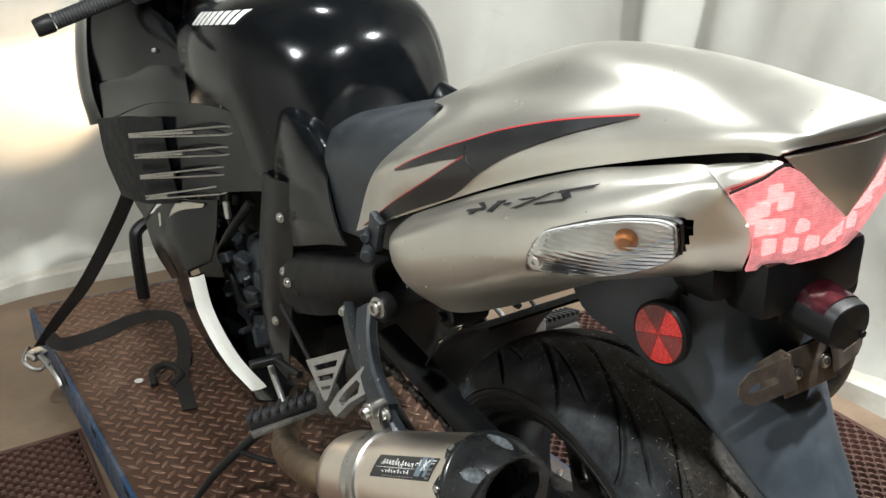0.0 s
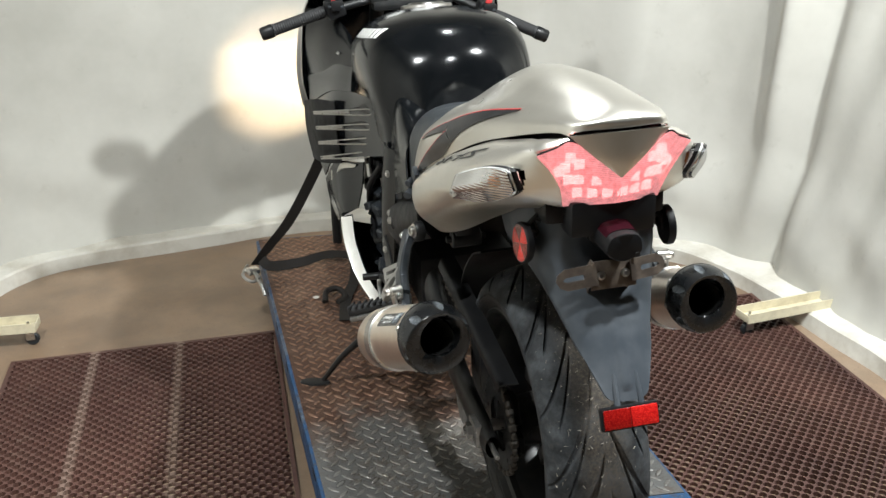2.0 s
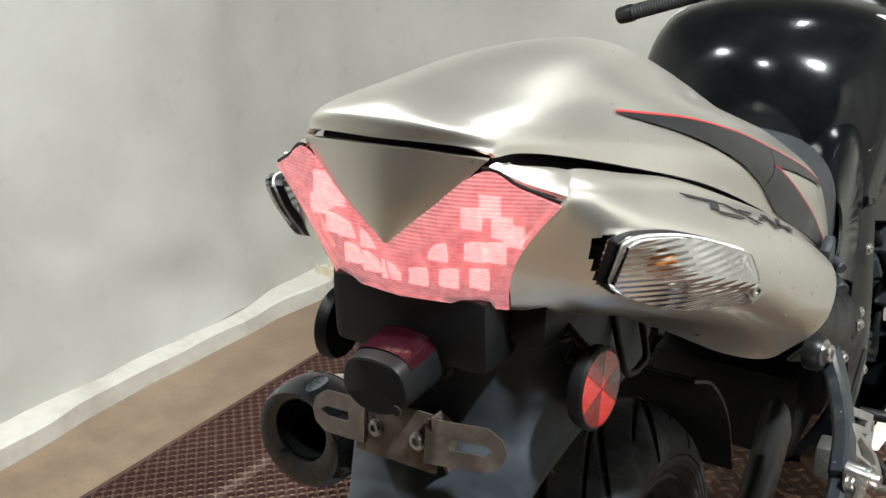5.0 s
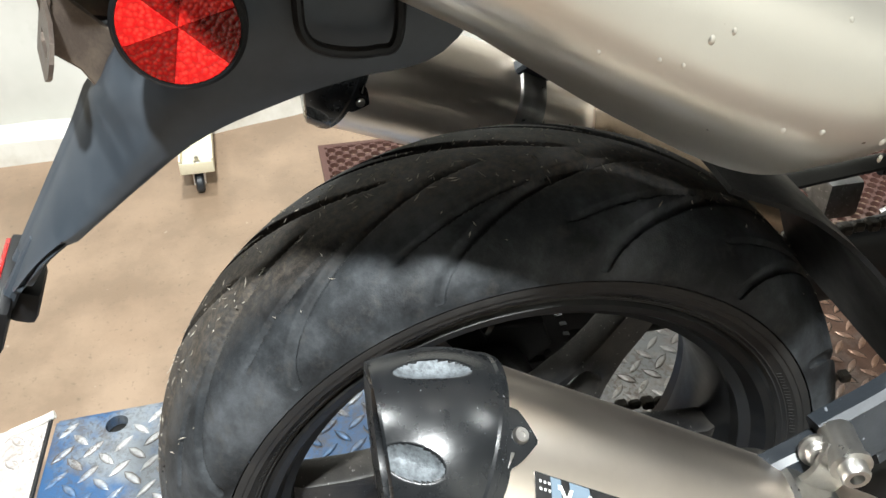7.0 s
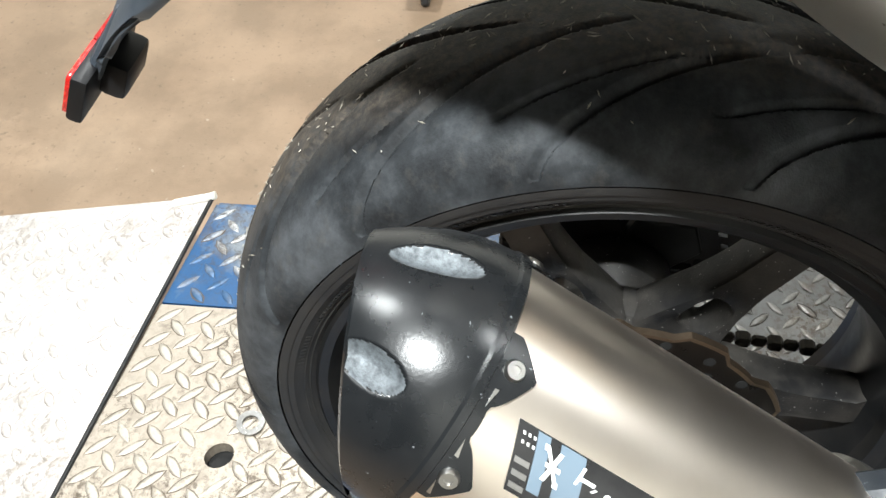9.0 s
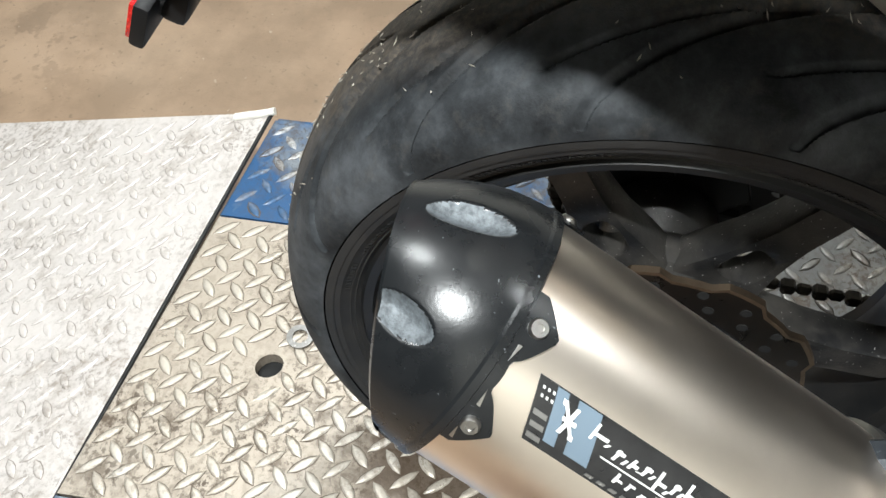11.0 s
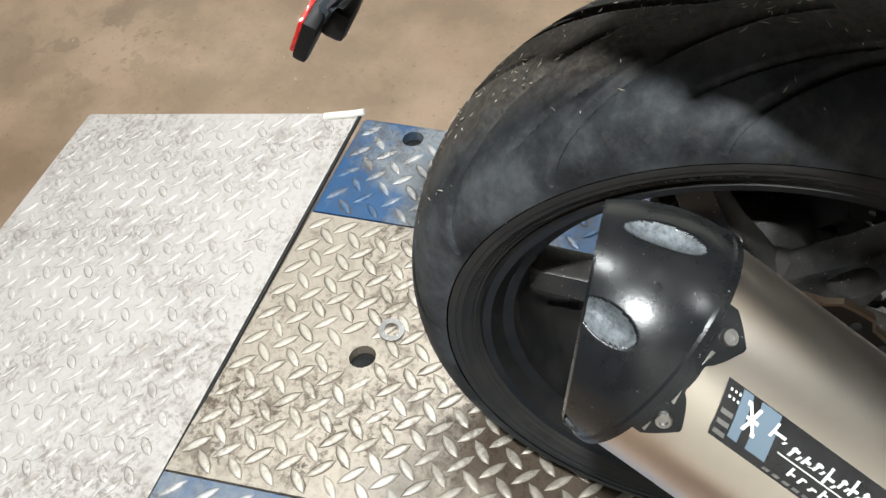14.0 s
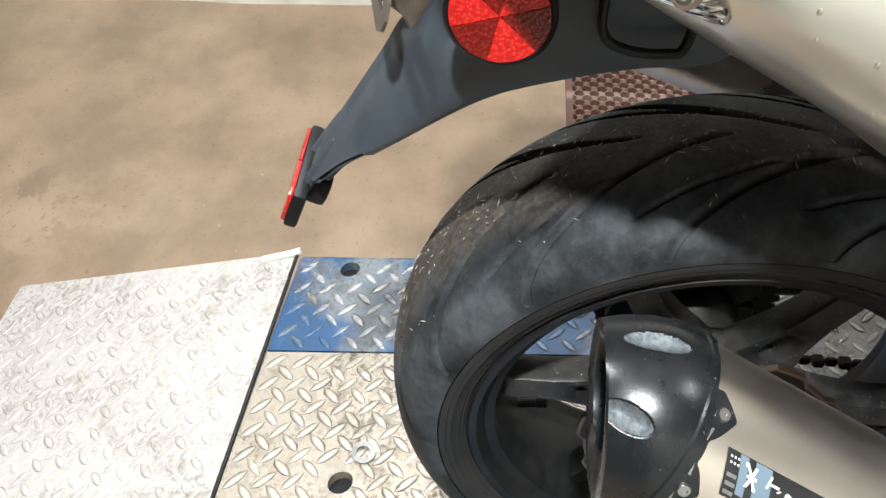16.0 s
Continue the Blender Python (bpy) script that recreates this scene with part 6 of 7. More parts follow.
def round_reflector(side):
    t = new("side_reflector")
    t.parent = bike
    tagged(t, "round red reflector in a black rim")
    m = axis_frame((side * 0.120, -0.213, 0.795), (side * 1.10, -0.30, 0.84)) @ Matrix.Diagonal((0.78, 0.78, 0.9, 1))
    part("reflector_rim", lathe([(0, -0.004), (0.040, -0.004), (0.0425, 0.0), (0.0425, 0.008), (0.040, 0.010), (0.0385, 0.010), (0.0385, 0.006), (0, 0.006)], m, 48), BLACK_SATIN, t)
    for k in range(6):       # six prism sectors, every other one painted as shaded
        a0, a1 = math.pi / 3 * k + 0.3, math.pi / 3 * (k + 1) + 0.3
        pts = [(0, 0)] + [(0.0382 * math.cos(a0 + (a1 - a0) * i / 8), 0.0382 * math.sin(a0 + (a1 - a0) * i / 8)) for i in range(9)]
        part("prism_sector", plate(pts, 0.004, m @ pose(0, 0, 0.0082), 0.0004), RED_SHADED if k % 2 else RED_REFLECTOR, t)
    # cut-out stay: two rails with a zigzag between them, on a short arm
    lo = [Vector((side * 0.062, -0.214, 0.842)).lerp(Vector((side * 0.104, -0.212, 0.802)), k / 6) for k in range(7)]
    hi = [Vector((side * 0.080, -0.214, 0.858)).lerp(Vector((side * 0.118, -0.212, 0.822)), k / 6) for k in range(7)]
    zig = [(lo if k % 2 else hi)[k] for k in range(7)]
    part("reflector_stay", merged([rod(a, b, r_) for a, b, r_ in [(lo[0], lo[6], 0.003), (hi[0], hi[6], 0.0035), (lo[0], hi[0], 0.004), (lo[6], hi[6], 0.004)] + [(zig[k], zig[k + 1], 0.0018) for k in range(6)]] + [box(0.006, 0.030, 0.030, (side * 0.110, -0.207, 0.805), (0, side * -10, 0), 0.002)]), BLACK_SATIN, t)


round_reflector(1)
round_reflector(-1)
lampo = new("plate_lamp")
lampo.parent = bike
tagged(lampo, "black plate lamp with a smoked red lens")
prof = [(-0.029, -0.010), (-0.031, 0.0), (-0.0275, 0.014), (-0.0185, 0.0225), (0.0, 0.0255), (0.0185, 0.0225), (0.0275, 0.014), (0.031, 0.0), (0.029, -0.010), (0.018, -0.019), (0.0, -0.0235), (-0.018, -0.019)]
# stages along the barrel: scale, how far back, drop
ctrl = [[(x * k, -0.240 - d_, 0.824 + z * k - d_ * 0.10) for x, z in prof] for k, d_ in ((1.28, 0.0), (1.20, 0.012), (1.18, 0.022), (1.08, 0.024), (1.08, 0.027), (1.14, 0.028), (1.14, 0.034), (1.02, 0.036), (0.98, 0.060), (0.93, 0.083), (0.90, 0.087), (0.84, 0.088), (0.02, 0.088))]
g = np.array([catmull(r + [r[0]], 64) for r in ctrl])
piece("housing", g.reshape(-1, 3), grid_faces(len(ctrl), 64), BLACK_SATIN, lampo, "", True, 30)
ctrl = [[(x * k, -0.240 - d_, 0.8252 + z * k - d_ * 0.10) for x, z in prof[2:7]] for k, d_ in ((1.02, 0.040), (0.995, 0.052), (0.975, 0.064), (0.955, 0.076))]
panel("red_window", ctrl, 12, 24, 0.002, LAMP_LENS, lampo, "smoked red window")
# near-black dot painted as the shade of a screw hole
part("screw_hole", lathe([(0, 0), (0.004, 0), (0.004, 0.002), (0, 0.002)], axis_frame((0.020, -0.3275, 0.803), (0.020, -1, 0.803)), 12), HOLE_SHADE, lampo)
brk = new("plate_bracket")
brk.parent = bike
tagged(brk, "tarnished sheet-metal number-plate bracket with two arms")
part("bracket_back", box(0.075, 0.003, 0.045, (-0.004, -0.295, 0.760), (-14, 0, 0), 0.001), RUST_PLATE, brk)
for sx in (-1, 1):
    outl = [(0, 0.017), (0.048, 0.017), (0.060, 0.010), (0.064, 0.0), (0.060, -0.010), (0.048, -0.017), (0, -0.017), (0, 0.0)]
    inn = [(0.020, 0.004), (0.046, 0.004), (0.051, 0.002), (0.053, 0.0), (0.051, -0.002), (0.046, -0.004), (0.020, -0.004), (0.018, 0.0)]
    m = Matrix.Translation((sx * 0.028 - 0.004, -0.299, 0.764)) @ pose(0, 0, 0, 74, 0, 0) @ Matrix.Diagonal((sx, 1, 1, 1)) @ pose(0, 0, 0, 0, 12, 3 if sx > 0 else -6)
    part("bracket_arm", ring_plate(outl, inn, 0.0025, m), RUST_PLATE, brk)
    part("bracket_bolt", bolt((sx * 0.020 - 0.004, -0.2975, 0.760), (0, -1, 0.25), 0.005, 0.003), STEEL, brk)
for sx in (-1, 1):
    part("bracket_web", plate([(-0.297, 0.784), (-0.284, 0.784), (-0.252, 0.748), (-0.256, 0.722), (-0.270, 0.708), (-0.283, 0.734), (-0.297, 0.746)], 0.0025, Matrix(((0, 0, 1, sx * 0.033 - 0.004), (1, 0, 0, 0), (0, 1, 0, 0), (0, 0, 0, 1)))), RUST_PLATE, brk, "dark folded side web")
part("bracket_stay", box(0.058, 0.05, 0.004, (0, -0.274, 0.742), (-10, 0, 0), 0.001), BLACK_METAL, brk)
part("under_tail", merged([box(0.20, 0.36, 0.05, (0, -0.07, 0.845), (-4, 0, 0), 0.012), box(0.14, 0.10, 0.06, (0, -0.235, 0.85), bevel=0.01), box(0.16, 0.30, 0.06, (0, 0.10, 0.80), (-16, 0, 0), 0.01)]), BLACK_SATIN, bike, "matt black undertail")
part("strap_loop", tube([(0.108, -0.150, 0.84), (0.120, -0.155, 0.80), (0.124, -0.153, 0.782), (0.125, -0.140, 0.774), (0.125, -0.118, 0.772), (0.124, -0.105, 0.780), (0.110, -0.10, 0.835)], 0.0032, m=40), BLACK_SATIN, bike, "black plastic loop under the tail")
part("shock_mount", merged([rod((-0.16, 0.14, 0.665), (-0.10, 0.14, 0.665), 0.018), rod((-0.17, 0.14, 0.665), (-0.09, 0.14, 0.665), 0.007), box(0.05, 0.06, 0.03, (-0.13, 0.15, 0.69), (0, 0, 0), 0.008)]), BLACK_METAL, bike)

# --- tail: lid, side panels, centre panel, lights
half = [[(0.0, -0.309, 0.996), (0.03, -0.307, 0.996), (0.055, -0.302, 0.995), (0.068, -0.296, 0.993), (0.076, -0.290, 0.990), (0.079, -0.286, 0.986)],
        [(0.0, -0.304, 1.012), (0.032, -0.302, 1.011), (0.058, -0.296, 1.007), (0.074, -0.284, 1.001), (0.083, -0.272, 0.993), (0.086, -0.266, 0.985)],
        [(0.0, -0.262, 1.024), (0.035, -0.258, 1.019), (0.066, -0.248, 1.011), (0.086, -0.238, 1.000), (0.097, -0.230, 0.988), (0.100, -0.228, 0.976)],
        [(0.0, -0.150, 1.031), (0.045, -0.150, 1.024), (0.080, -0.148, 1.006), (0.101, -0.145, 0.990), (0.116, -0.150, 0.974), (0.120, -0.160, 0.955)],
        [(0.0, -0.050, 1.030), (0.050, -0.050, 1.020), (0.090, -0.050, 0.996), (0.130, -0.050, 0.974), (0.150, -0.060, 0.950), (0.152, -0.072, 0.924)],
        [(0.0, 0.050, 1.018), (0.050, 0.050, 1.004), (0.092, 0.050, 0.974), (0.145, 0.045, 0.950), (0.178, 0.040, 0.915), (0.174, 0.032, 0.877)],
        [(0.0, 0.157, 0.984), (0.050, 0.155, 0.968), (0.095, 0.150, 0.942), (0.155, 0.140, 0.920), (0.196, 0.145, 0.878), (0.192, 0.140, 0.822)],
        [(0.0, 0.270, 0.935), (0.050, 0.260, 0.925), (0.095, 0.220, 0.916), (0.150, 0.185, 0.906), (0.193, 0.220, 0.855), (0.199, 0.235, 0.774)],
        [(0.0, 0.385, 0.882), (0.050, 0.340, 0.892), (0.090, 0.250, 0.910), (0.140, 0.215, 0.902), (0.186, 0.270, 0.835), (0.199, 0.315, 0.734)]]
LIDROWS = [[(-x, y, z) for x, y, z in r[:0:-1]] + r for r in half]
lid = panel("seat_cowl", [r[::-1] for r in LIDROWS], 90, 81, 0.004, SILVER, bike, "silver-painted seat cowl with a raised hump", 50)


def on_grid(pts, y, z, up):
    """A place on the right flank of a grid of points, found by its y and z."""
    d2 = (pts[:, 1] - y) ** 2 + (pts[:, 2] - z) ** 2
    o = np.argpartition(d2, 24)[:24]
    fit = np.linalg.lstsq(np.stack([np.ones(24), pts[o, 1] - y, pts[o, 2] - z], axis=1), pts[o, 0], rcond=None)[0]
    return float(fit[0]) + up


def decal(name, pts, edge_a, edge_b, mat, up, side, par, n=40):
    """Thin film on a flank between two lines of (y, z)."""
    a, b = catmull(edge_a, n), catmull(edge_b, n)
    g_ = np.zeros((n, 9, 3))
    for i_ in range(n):
        for k, t in enumerate(np.linspace(0, 1, 9)):
            y, z = a[i_] * (1 - t) + b[i_] * t
            g_[i_, k] = (side * on_grid(pts, y, z, up), y, z + up * 0.4)
    v_, f_ = shell(g_, 0.0006 * side)
    return piece(name, v_, f_, mat, par, "", True, 60)


LIDPTS = skin(LIDROWS, 260, 241)[:, 160:].reshape(-1, 3)
for sd in (-1, 1):
    body_a = [(-0.14, 0.9905), (-0.06, 0.972), (0.012, 0.948), (0.062, 0.926)]
    body_b = [(-0.14, 0.9895), (-0.075, 0.962), (-0.02, 0.932), (0.03, 0.896)]
    barb_a = [(0.062, 0.926), (0.099, 0.909), (0.15, 0.883), (0.188, 0.861)]
    barb_b = [(0.050, 0.911), (0.09, 0.899), (0.14, 0.879), (0.187, 0.860)]
    low_a = [(0.052, 0.912), (0.12, 0.864), (0.2, 0.812), (0.285, 0.752)]
    low_b = [(0.030, 0.896), (0.075, 0.858), (0.125, 0.832), (0.20, 0.794)]
    for a_, b_ in ((body_a, body_b), (barb_a, barb_b), (low_a, low_b)):
        decal("swoosh_decal", LIDPTS, a_, b_, DECAL, 0.0016, sd, lid)
    for e_ in (body_a, barb_a, low_a):
        decal("red_line", LIDPTS, [(y, z + 0.0014) for y, z in e_], e_, RED_LINE, 0.0018, sd, lid)

SIDE = [[(0.1215, -0.2680, 0.9610), (0.113, -0.2710, 0.950), (0.0915, -0.2740, 0.922), (0.081, -0.2710, 0.898), (0.0755, -0.2600, 0.870), (0.06, -0.25, 0.860)],
        [(0.106, -0.232, 0.968), (0.134, -0.236, 0.954), (0.146, -0.234, 0.925), (0.138, -0.232, 0.888), (0.110, -0.228, 0.860), (0.07, -0.22, 0.850)],
        [(0.119, -0.165, 0.951), (0.156, -0.168, 0.940), (0.185, -0.168, 0.912), (0.184, -0.165, 0.868), (0.160, -0.160, 0.840), (0.10, -0.15, 0.828)],
        [(0.141, -0.100, 0.932), (0.177, -0.102, 0.920), (0.206, -0.102, 0.892), (0.214, -0.100, 0.852), (0.192, -0.095, 0.815), (0.13, -0.09, 0.795)],
        [(0.167, 0.000, 0.889), (0.198, -0.002, 0.880), (0.221, 0.000, 0.858), (0.231, 0.000, 0.822), (0.219, 0.003, 0.775), (0.165, 0.005, 0.738)],
        [(0.184, 0.090, 0.845), (0.208, 0.090, 0.834), (0.232, 0.090, 0.812), (0.239, 0.090, 0.780), (0.229, 0.086, 0.744), (0.195, 0.070, 0.714)],
        [(0.193, 0.150, 0.814), (0.210, 0.150, 0.804), (0.228, 0.147, 0.788), (0.232, 0.143, 0.768), (0.227, 0.133, 0.745), (0.209, 0.118, 0.728)],
        [(0.196, 0.185, 0.790), (0.206, 0.182, 0.785), (0.218, 0.175, 0.775), (0.220, 0.168, 0.764), (0.217, 0.160, 0.754), (0.207, 0.150, 0.746)]]
for sd in (-1, 1):
    tp = panel("tail_panel", [r[::-1] for r in SIDE] if sd > 0 else [[(-x, y, z) for x, y, z in r] for r in SIDE], 130, 96, 0.004, SILVER, bike, "silver-painted tail side panel with small dents", 50)
    TG = skin(SIDE, 60, 44)
    # model marks as plain slanted bars along the upper edge
    TPTS = skin(SIDE, 240, 176)[:, :110].reshape(-1, 3)
    ALLT = skin(SIDE, 240, 176)[:, 20:135].reshape(-1, 3)
    # each bar: ends of its upper and lower edge along the row, and how far it reaches across
    for a0, a1, b0, b1, w0, w1 in ((0.0, 0.24, 0.02, 0.25, 0.0, 0.18), (0.15, 0.21, 0.08, 0.14, 0.25, 0.72), (0.10, 0.33, 0.12, 0.33, 0.78, 0.95), (0.26, 0.31, 0.46, 0.52, 0.05, 1.0), (0.40, 0.55, 0.40, 0.50, 0.22, 0.36),
                                   (0.58, 0.64, 0.58, 0.64, 0.42, 0.60), (0.67, 0.76, 0.66, 0.73, 0.12, 0.34), (0.69, 0.745, 0.69, 0.745, 0.34, 1.0), (0.90, 0.97, 0.80, 0.84, 0.05, 0.55), (0.80, 1.0, 0.80, 1.0, 0.55, 0.74), (0.89, 0.945, 0.89, 0.945, 0.74, 1.0)):
        edges = [[(-0.154 + 0.150 * u + 0.006 * w, 0.9375 - 0.058 * u - 0.0125 * w) for u in uu] for uu, w in (((a0, a1), w0), ((b0, b1), w1))]
        decal("mark_bar", TPTS, edges[0], edges[1], DECAL, 0.0012, sd, tp, 10)
    rnd = random.Random(21)
    for k in range(26):     # small beads and dents in the paint
        y, z0 = rnd.uniform(-0.2, 0.15), 0.0
        z = 0.89 - 0.43 * y - rnd.uniform(0.02, 0.115)
        if y < -0.08 and z > 0.83:
            continue
        x = on_grid(ALLT, y, z, 0.0)
        q = rnd.uniform(0.0011, 0.0022)
        part("paint_bead", lathe([(0, q * 0.7), (q * 0.6, q * 0.55), (q, 0.0), (0, -q)], axis_frame((sd * x, y, z), (sd * (x + 1), y, z)) @ Matrix.Diagonal((1, 1.5, 0.6, 1)), 10), SILVER, tp)
    # turn signal let into the panel
    cols = [[(0.156, -0.250, 0.933), (0.148, -0.246, 0.910), (0.138, -0.238, 0.886)], [(0.181, -0.203, 0.923), (0.185, -0.198, 0.893), (0.171, -0.190, 0.863)], [(0.202, -0.145, 0.899), (0.209, -0.137, 0.872), (0.200, -0.128, 0.850)], [(0.205, -0.124, 0.887), (0.209, -0.114, 0.865), (0.205, -0.104, 0.843)]]
    cc = [[(sd * x, y, z) for x, y, z in r] for r in cols]
    cen = np.array(cc).reshape(-1, 3).mean(axis=0)

    def grown(k, dx):
        return [[tuple(np.array(cen) + (np.array(p) - cen) * np.array((1, k, k)) + np.array((sd * (dx + 0.45 * (k - 1) * (p[1] - cen[1])), -dx * 0.5, 0))) for p in r] for r in cc]

    order = (lambda r: r) if sd < 0 else (lambda r: [q[::-1] for q in r])
    sig = new("turn_signal")
    sig.parent = bike
    tagged(sig, "clear ribbed turn signal with an amber bulb")
    def rounded(name, k, dx, nu, nv, thick, mat, label=""):
        """A pane of the signal with its corners drawn in."""
        g_ = skin(order(grown(k, dx)), nu, nv)
        for i_ in range(nu):
            c_ = g_[i_].mean(axis=0)
            g_[i_] = c_ + (g_[i_] - c_) * (1 - 0.30 * abs(2 * i_ / (nu - 1) - 1) ** 12)
        v_, f_ = shell(g_, thick)
        return piece(name, v_, f_, mat, sig, label, True, 50)

    def loop(k, dx, nu=40, nv=22):
        """The outline of a pane of the signal."""
        g_ = skin(order(grown(k, dx)), nu, nv)
        for i_ in range(nu):
            c_ = g_[i_].mean(axis=0)
            g_[i_] = c_ + (g_[i_] - c_) * (1 - 0.30 * abs(2 * i_ / (nu - 1) - 1) ** 12)
        return np.vstack([g_[0, :-1], g_[:-1, -1], g_[-1, :0:-1], g_[:0:-1, 0]])

    def frame_ring(name, k0, k1, dx, deep, mat, label="", flare=0.0):
        """A rim between two outlines."""
        ls = [loop(k1 + flare, dx - deep), loop(k1, dx - 0.0022), loop(k1 * 0.8 + k0 * 0.2, dx), loop(k0 * 0.9 + k1 * 0.1, dx), loop(k0, dx - 0.0012), loop(k0, dx - deep)]
        n_ = len(ls[0])
        f_ = [(a_ * n_ + i_, a_ * n_ + (i_ + 1) % n_, (a_ + 1) * n_ + (i_ + 1) % n_, (a_ + 1) * n_ + i_) for a_ in range(5) for i_ in range(n_)]
        bm_ = bmesh.new()
        vs_ = [bm_.verts.new(p) for p in np.vstack(ls)]
        for q in f_:
            bm_.faces.new([vs_[i_] for i_ in q])
        return part(name, bm_, mat, sig, label)

    # the panel is open behind the lens
    edge_ = loop(0.975, 0.003)[:, 1:]
    bm_ = bmesh.new()
    bm_.from_mesh(tp.data)

    def within(y, z):
        hit = False
        for (y0, z0), (y1, z1) in zip(edge_, np.roll(edge_, -1, axis=0)):
            if (z0 > z) != (z1 > z) and y < (y1 - y0) * (z - z0) / (z1 - z0) + y0:
                hit = not hit
        return hit

    gone = [q for q in bm_.faces if abs(q.calc_center_median().x) > 0.11 and within(*q.calc_center_median()[1:])]
    bmesh.ops.delete(bm_, geom=gone, context="FACES")
    bm_.to_mesh(tp.data)
    bm_.free()
    frame_ring("gasket", 1.03, 1.05, -0.002, 0.006, BLACK_SATIN, "black rubber gasket")
    frame_ring("lens_rim", 0.985, 1.03, 0.0060, 0.020, TURN_LENS, "clear lens rim")
    g_ = skin(order(grown(1.0, 0.001)), 40, 24)
    for i_ in range(40):
        c_ = g_[i_].mean(axis=0)
        u_ = 2 * i_ / 39 - 1
        g_[i_] = c_ + (g_[i_] - c_) * (1 - 0.30 * abs(u_) ** 12)
        for k_ in range(24):
            w_ = 2 * k_ / 23 - 1
            g_[i_, k_] += np.array((-sd * 0.9, 0.35, 0)) * 0.020 * (1 - abs(u_) ** 6) * (1 - abs(w_) ** 5)
    v_, f_ = shell(g_, 0.0015)
    piece("reflector_bowl", v_, f_, BOWL, sig, "bright fluted bowl", True, 50)
    rounded("lens", 1.0, 0.0065, 36, 20, 0.002, TURN_LENS, "clear ribbed lens")
    part("bulb", lathe([(0, 0.019), (0.006, 0.0175), (0.0105, 0.012), (0.012, 0.0), (0.012, -0.018), (0, -0.018)], axis_frame((sd * 0.159, -0.196, 0.899), (sd * 0.5, -0.45, 0.9)), 24), AMBER, sig, "amber bulb")
    part("screw", bolt((sd * 0.2155, -0.131, 0.863), (sd, -0.6, 0.1), 0.0055, 0.003), STEEL, sig)
    # passenger-strap knob at the front end of the panel
    part("panel_clip", merged([box(0.012, 0.03, 0.05, (sd * 0.208, 0.232, 0.765), (20, 0, 0), 0.004), rod((sd * 0.212, 0.245, 0.74), (sd * 0.228, 0.225, 0.735), 0.009), rod((sd * 0.21, 0.25, 0.76), (sd * 0.224, 0.235, 0.757), 0.007)]), BLUE_BLACK, bike)

# centre panel between the lights: a V
vt = [[(-0.0765, -0.290, 0.986), (-0.04, -0.301, 0.990), (0.0, -0.306, 0.991), (0.04, -0.301, 0.990), (0.0765, -0.290, 0.986)],
      [(-0.038, -0.298, 0.950), (-0.02, -0.303, 0.950), (0.0, -0.305, 0.950), (0.02, -0.303, 0.950), (0.038, -0.298, 0.950)],
      [(-0.002, -0.300, 0.920), (-0.001, -0.301, 0.920), (0.0, -0.301, 0.920), (0.001, -0.301, 0.920), (0.002, -0.300, 0.920)]]
panel("tail_centre", vt[::-1], 16, 17, 0.004, SILVER, bike, "silver V-shaped tail centre panel", 60)
for e_ in [box(0.15, 0.22, 0.07, (0, -0.15, 0.93), (-8, 0, 0), 0.01), box(0.24, 0.30, 0.06, (0, 0.02, 0.86), (-22, 0, 0), 0.01), box(0.3, 0.2, 0.06, (0, 0.2, 0.77), (-22, 0, 0), 0.01), box(0.12, 0.04, 0.09, (0, -0.235, 0.925), (-10, 0, 0), 0.005), box(0.145, 0.13, 0.02, (0, -0.215, 0.972), (-6, 0, 0), 0.004)]:
    part("tail_inner", e_, BLACK_SATIN, bike)
for sd in (-1, 1):
    top_l = catmull([(0.0, -0.299, 0.919), (0.037, -0.297, 0.949), (0.074, -0.292, 0.978), (0.098, -0.283, 0.967), (0.121, -0.271, 0.956)], 25)
    low_l = catmull([(0.0, -0.285, 0.876), (0.02, -0.283, 0.876), (0.04, -0.278, 0.875), (0.06, -0.270, 0.873), (0.077, -0.261, 0.871)], 25)
    rows_ = []
    for i in range(25):
        row = []
        for t in np.linspace(0, 1, 15):
            p = low_l[i] * (1 - t) + top_l[i] * t
            row.append((sd * (p[0] - 0.010 * math.sin(math.pi * t) * (i / 24) ** 2), p[1] - 0.007 * math.sin(math.pi * t) - 0.003, p[2]))
        rows_.append(row)
    g = np.array(rows_)
    v_, f_ = shell(g, 0.003 * -sd)
    tl = piece("tail_light", v_, f_, TAIL_LENS, bike, "lit red tail light lens with bright diodes", True, 60)
    g2 = g.copy()
    g2[:, :, 1] += 0.016
    g2[:, :, 0] *= 0.9
    g2[:, :, 2] = 0.92 + (g2[:, :, 2] - 0.92) * 0.92
    v_, f_ = shell(g2, 0.003 * -sd)
    piece("light_bowl", v_, f_, TAIL_BOWL, tl)
    for x, z in ((0.012, 0.890), (0.034, 0.890), (0.056, 0.891), (0.030, 0.912), (0.056, 0.914), (0.071, 0.914), (0.058, 0.940), (0.078, 0.934), (0.072, 0.950), (0.085, 0.928)):
        part("diode", lathe([(0, 0.003), (0.0085, 0.002), (0.0108, 0), (0.0108, -0.003), (0, -0.003)], axis_frame((sd * x, -0.287 + x * 0.28 - (z - 0.89) * 0.28, z), (sd * x, -1, z)) @ pose(0, 0, 0, 0, 0, 45), 4), LED, tl)
    part("lens_edge", tube([(sd * p[0], p[1] - 0.004, p[2] + 0.002) for p in top_l[12:]], 0.0013, 8, 16), BLACK_SATIN, tl)

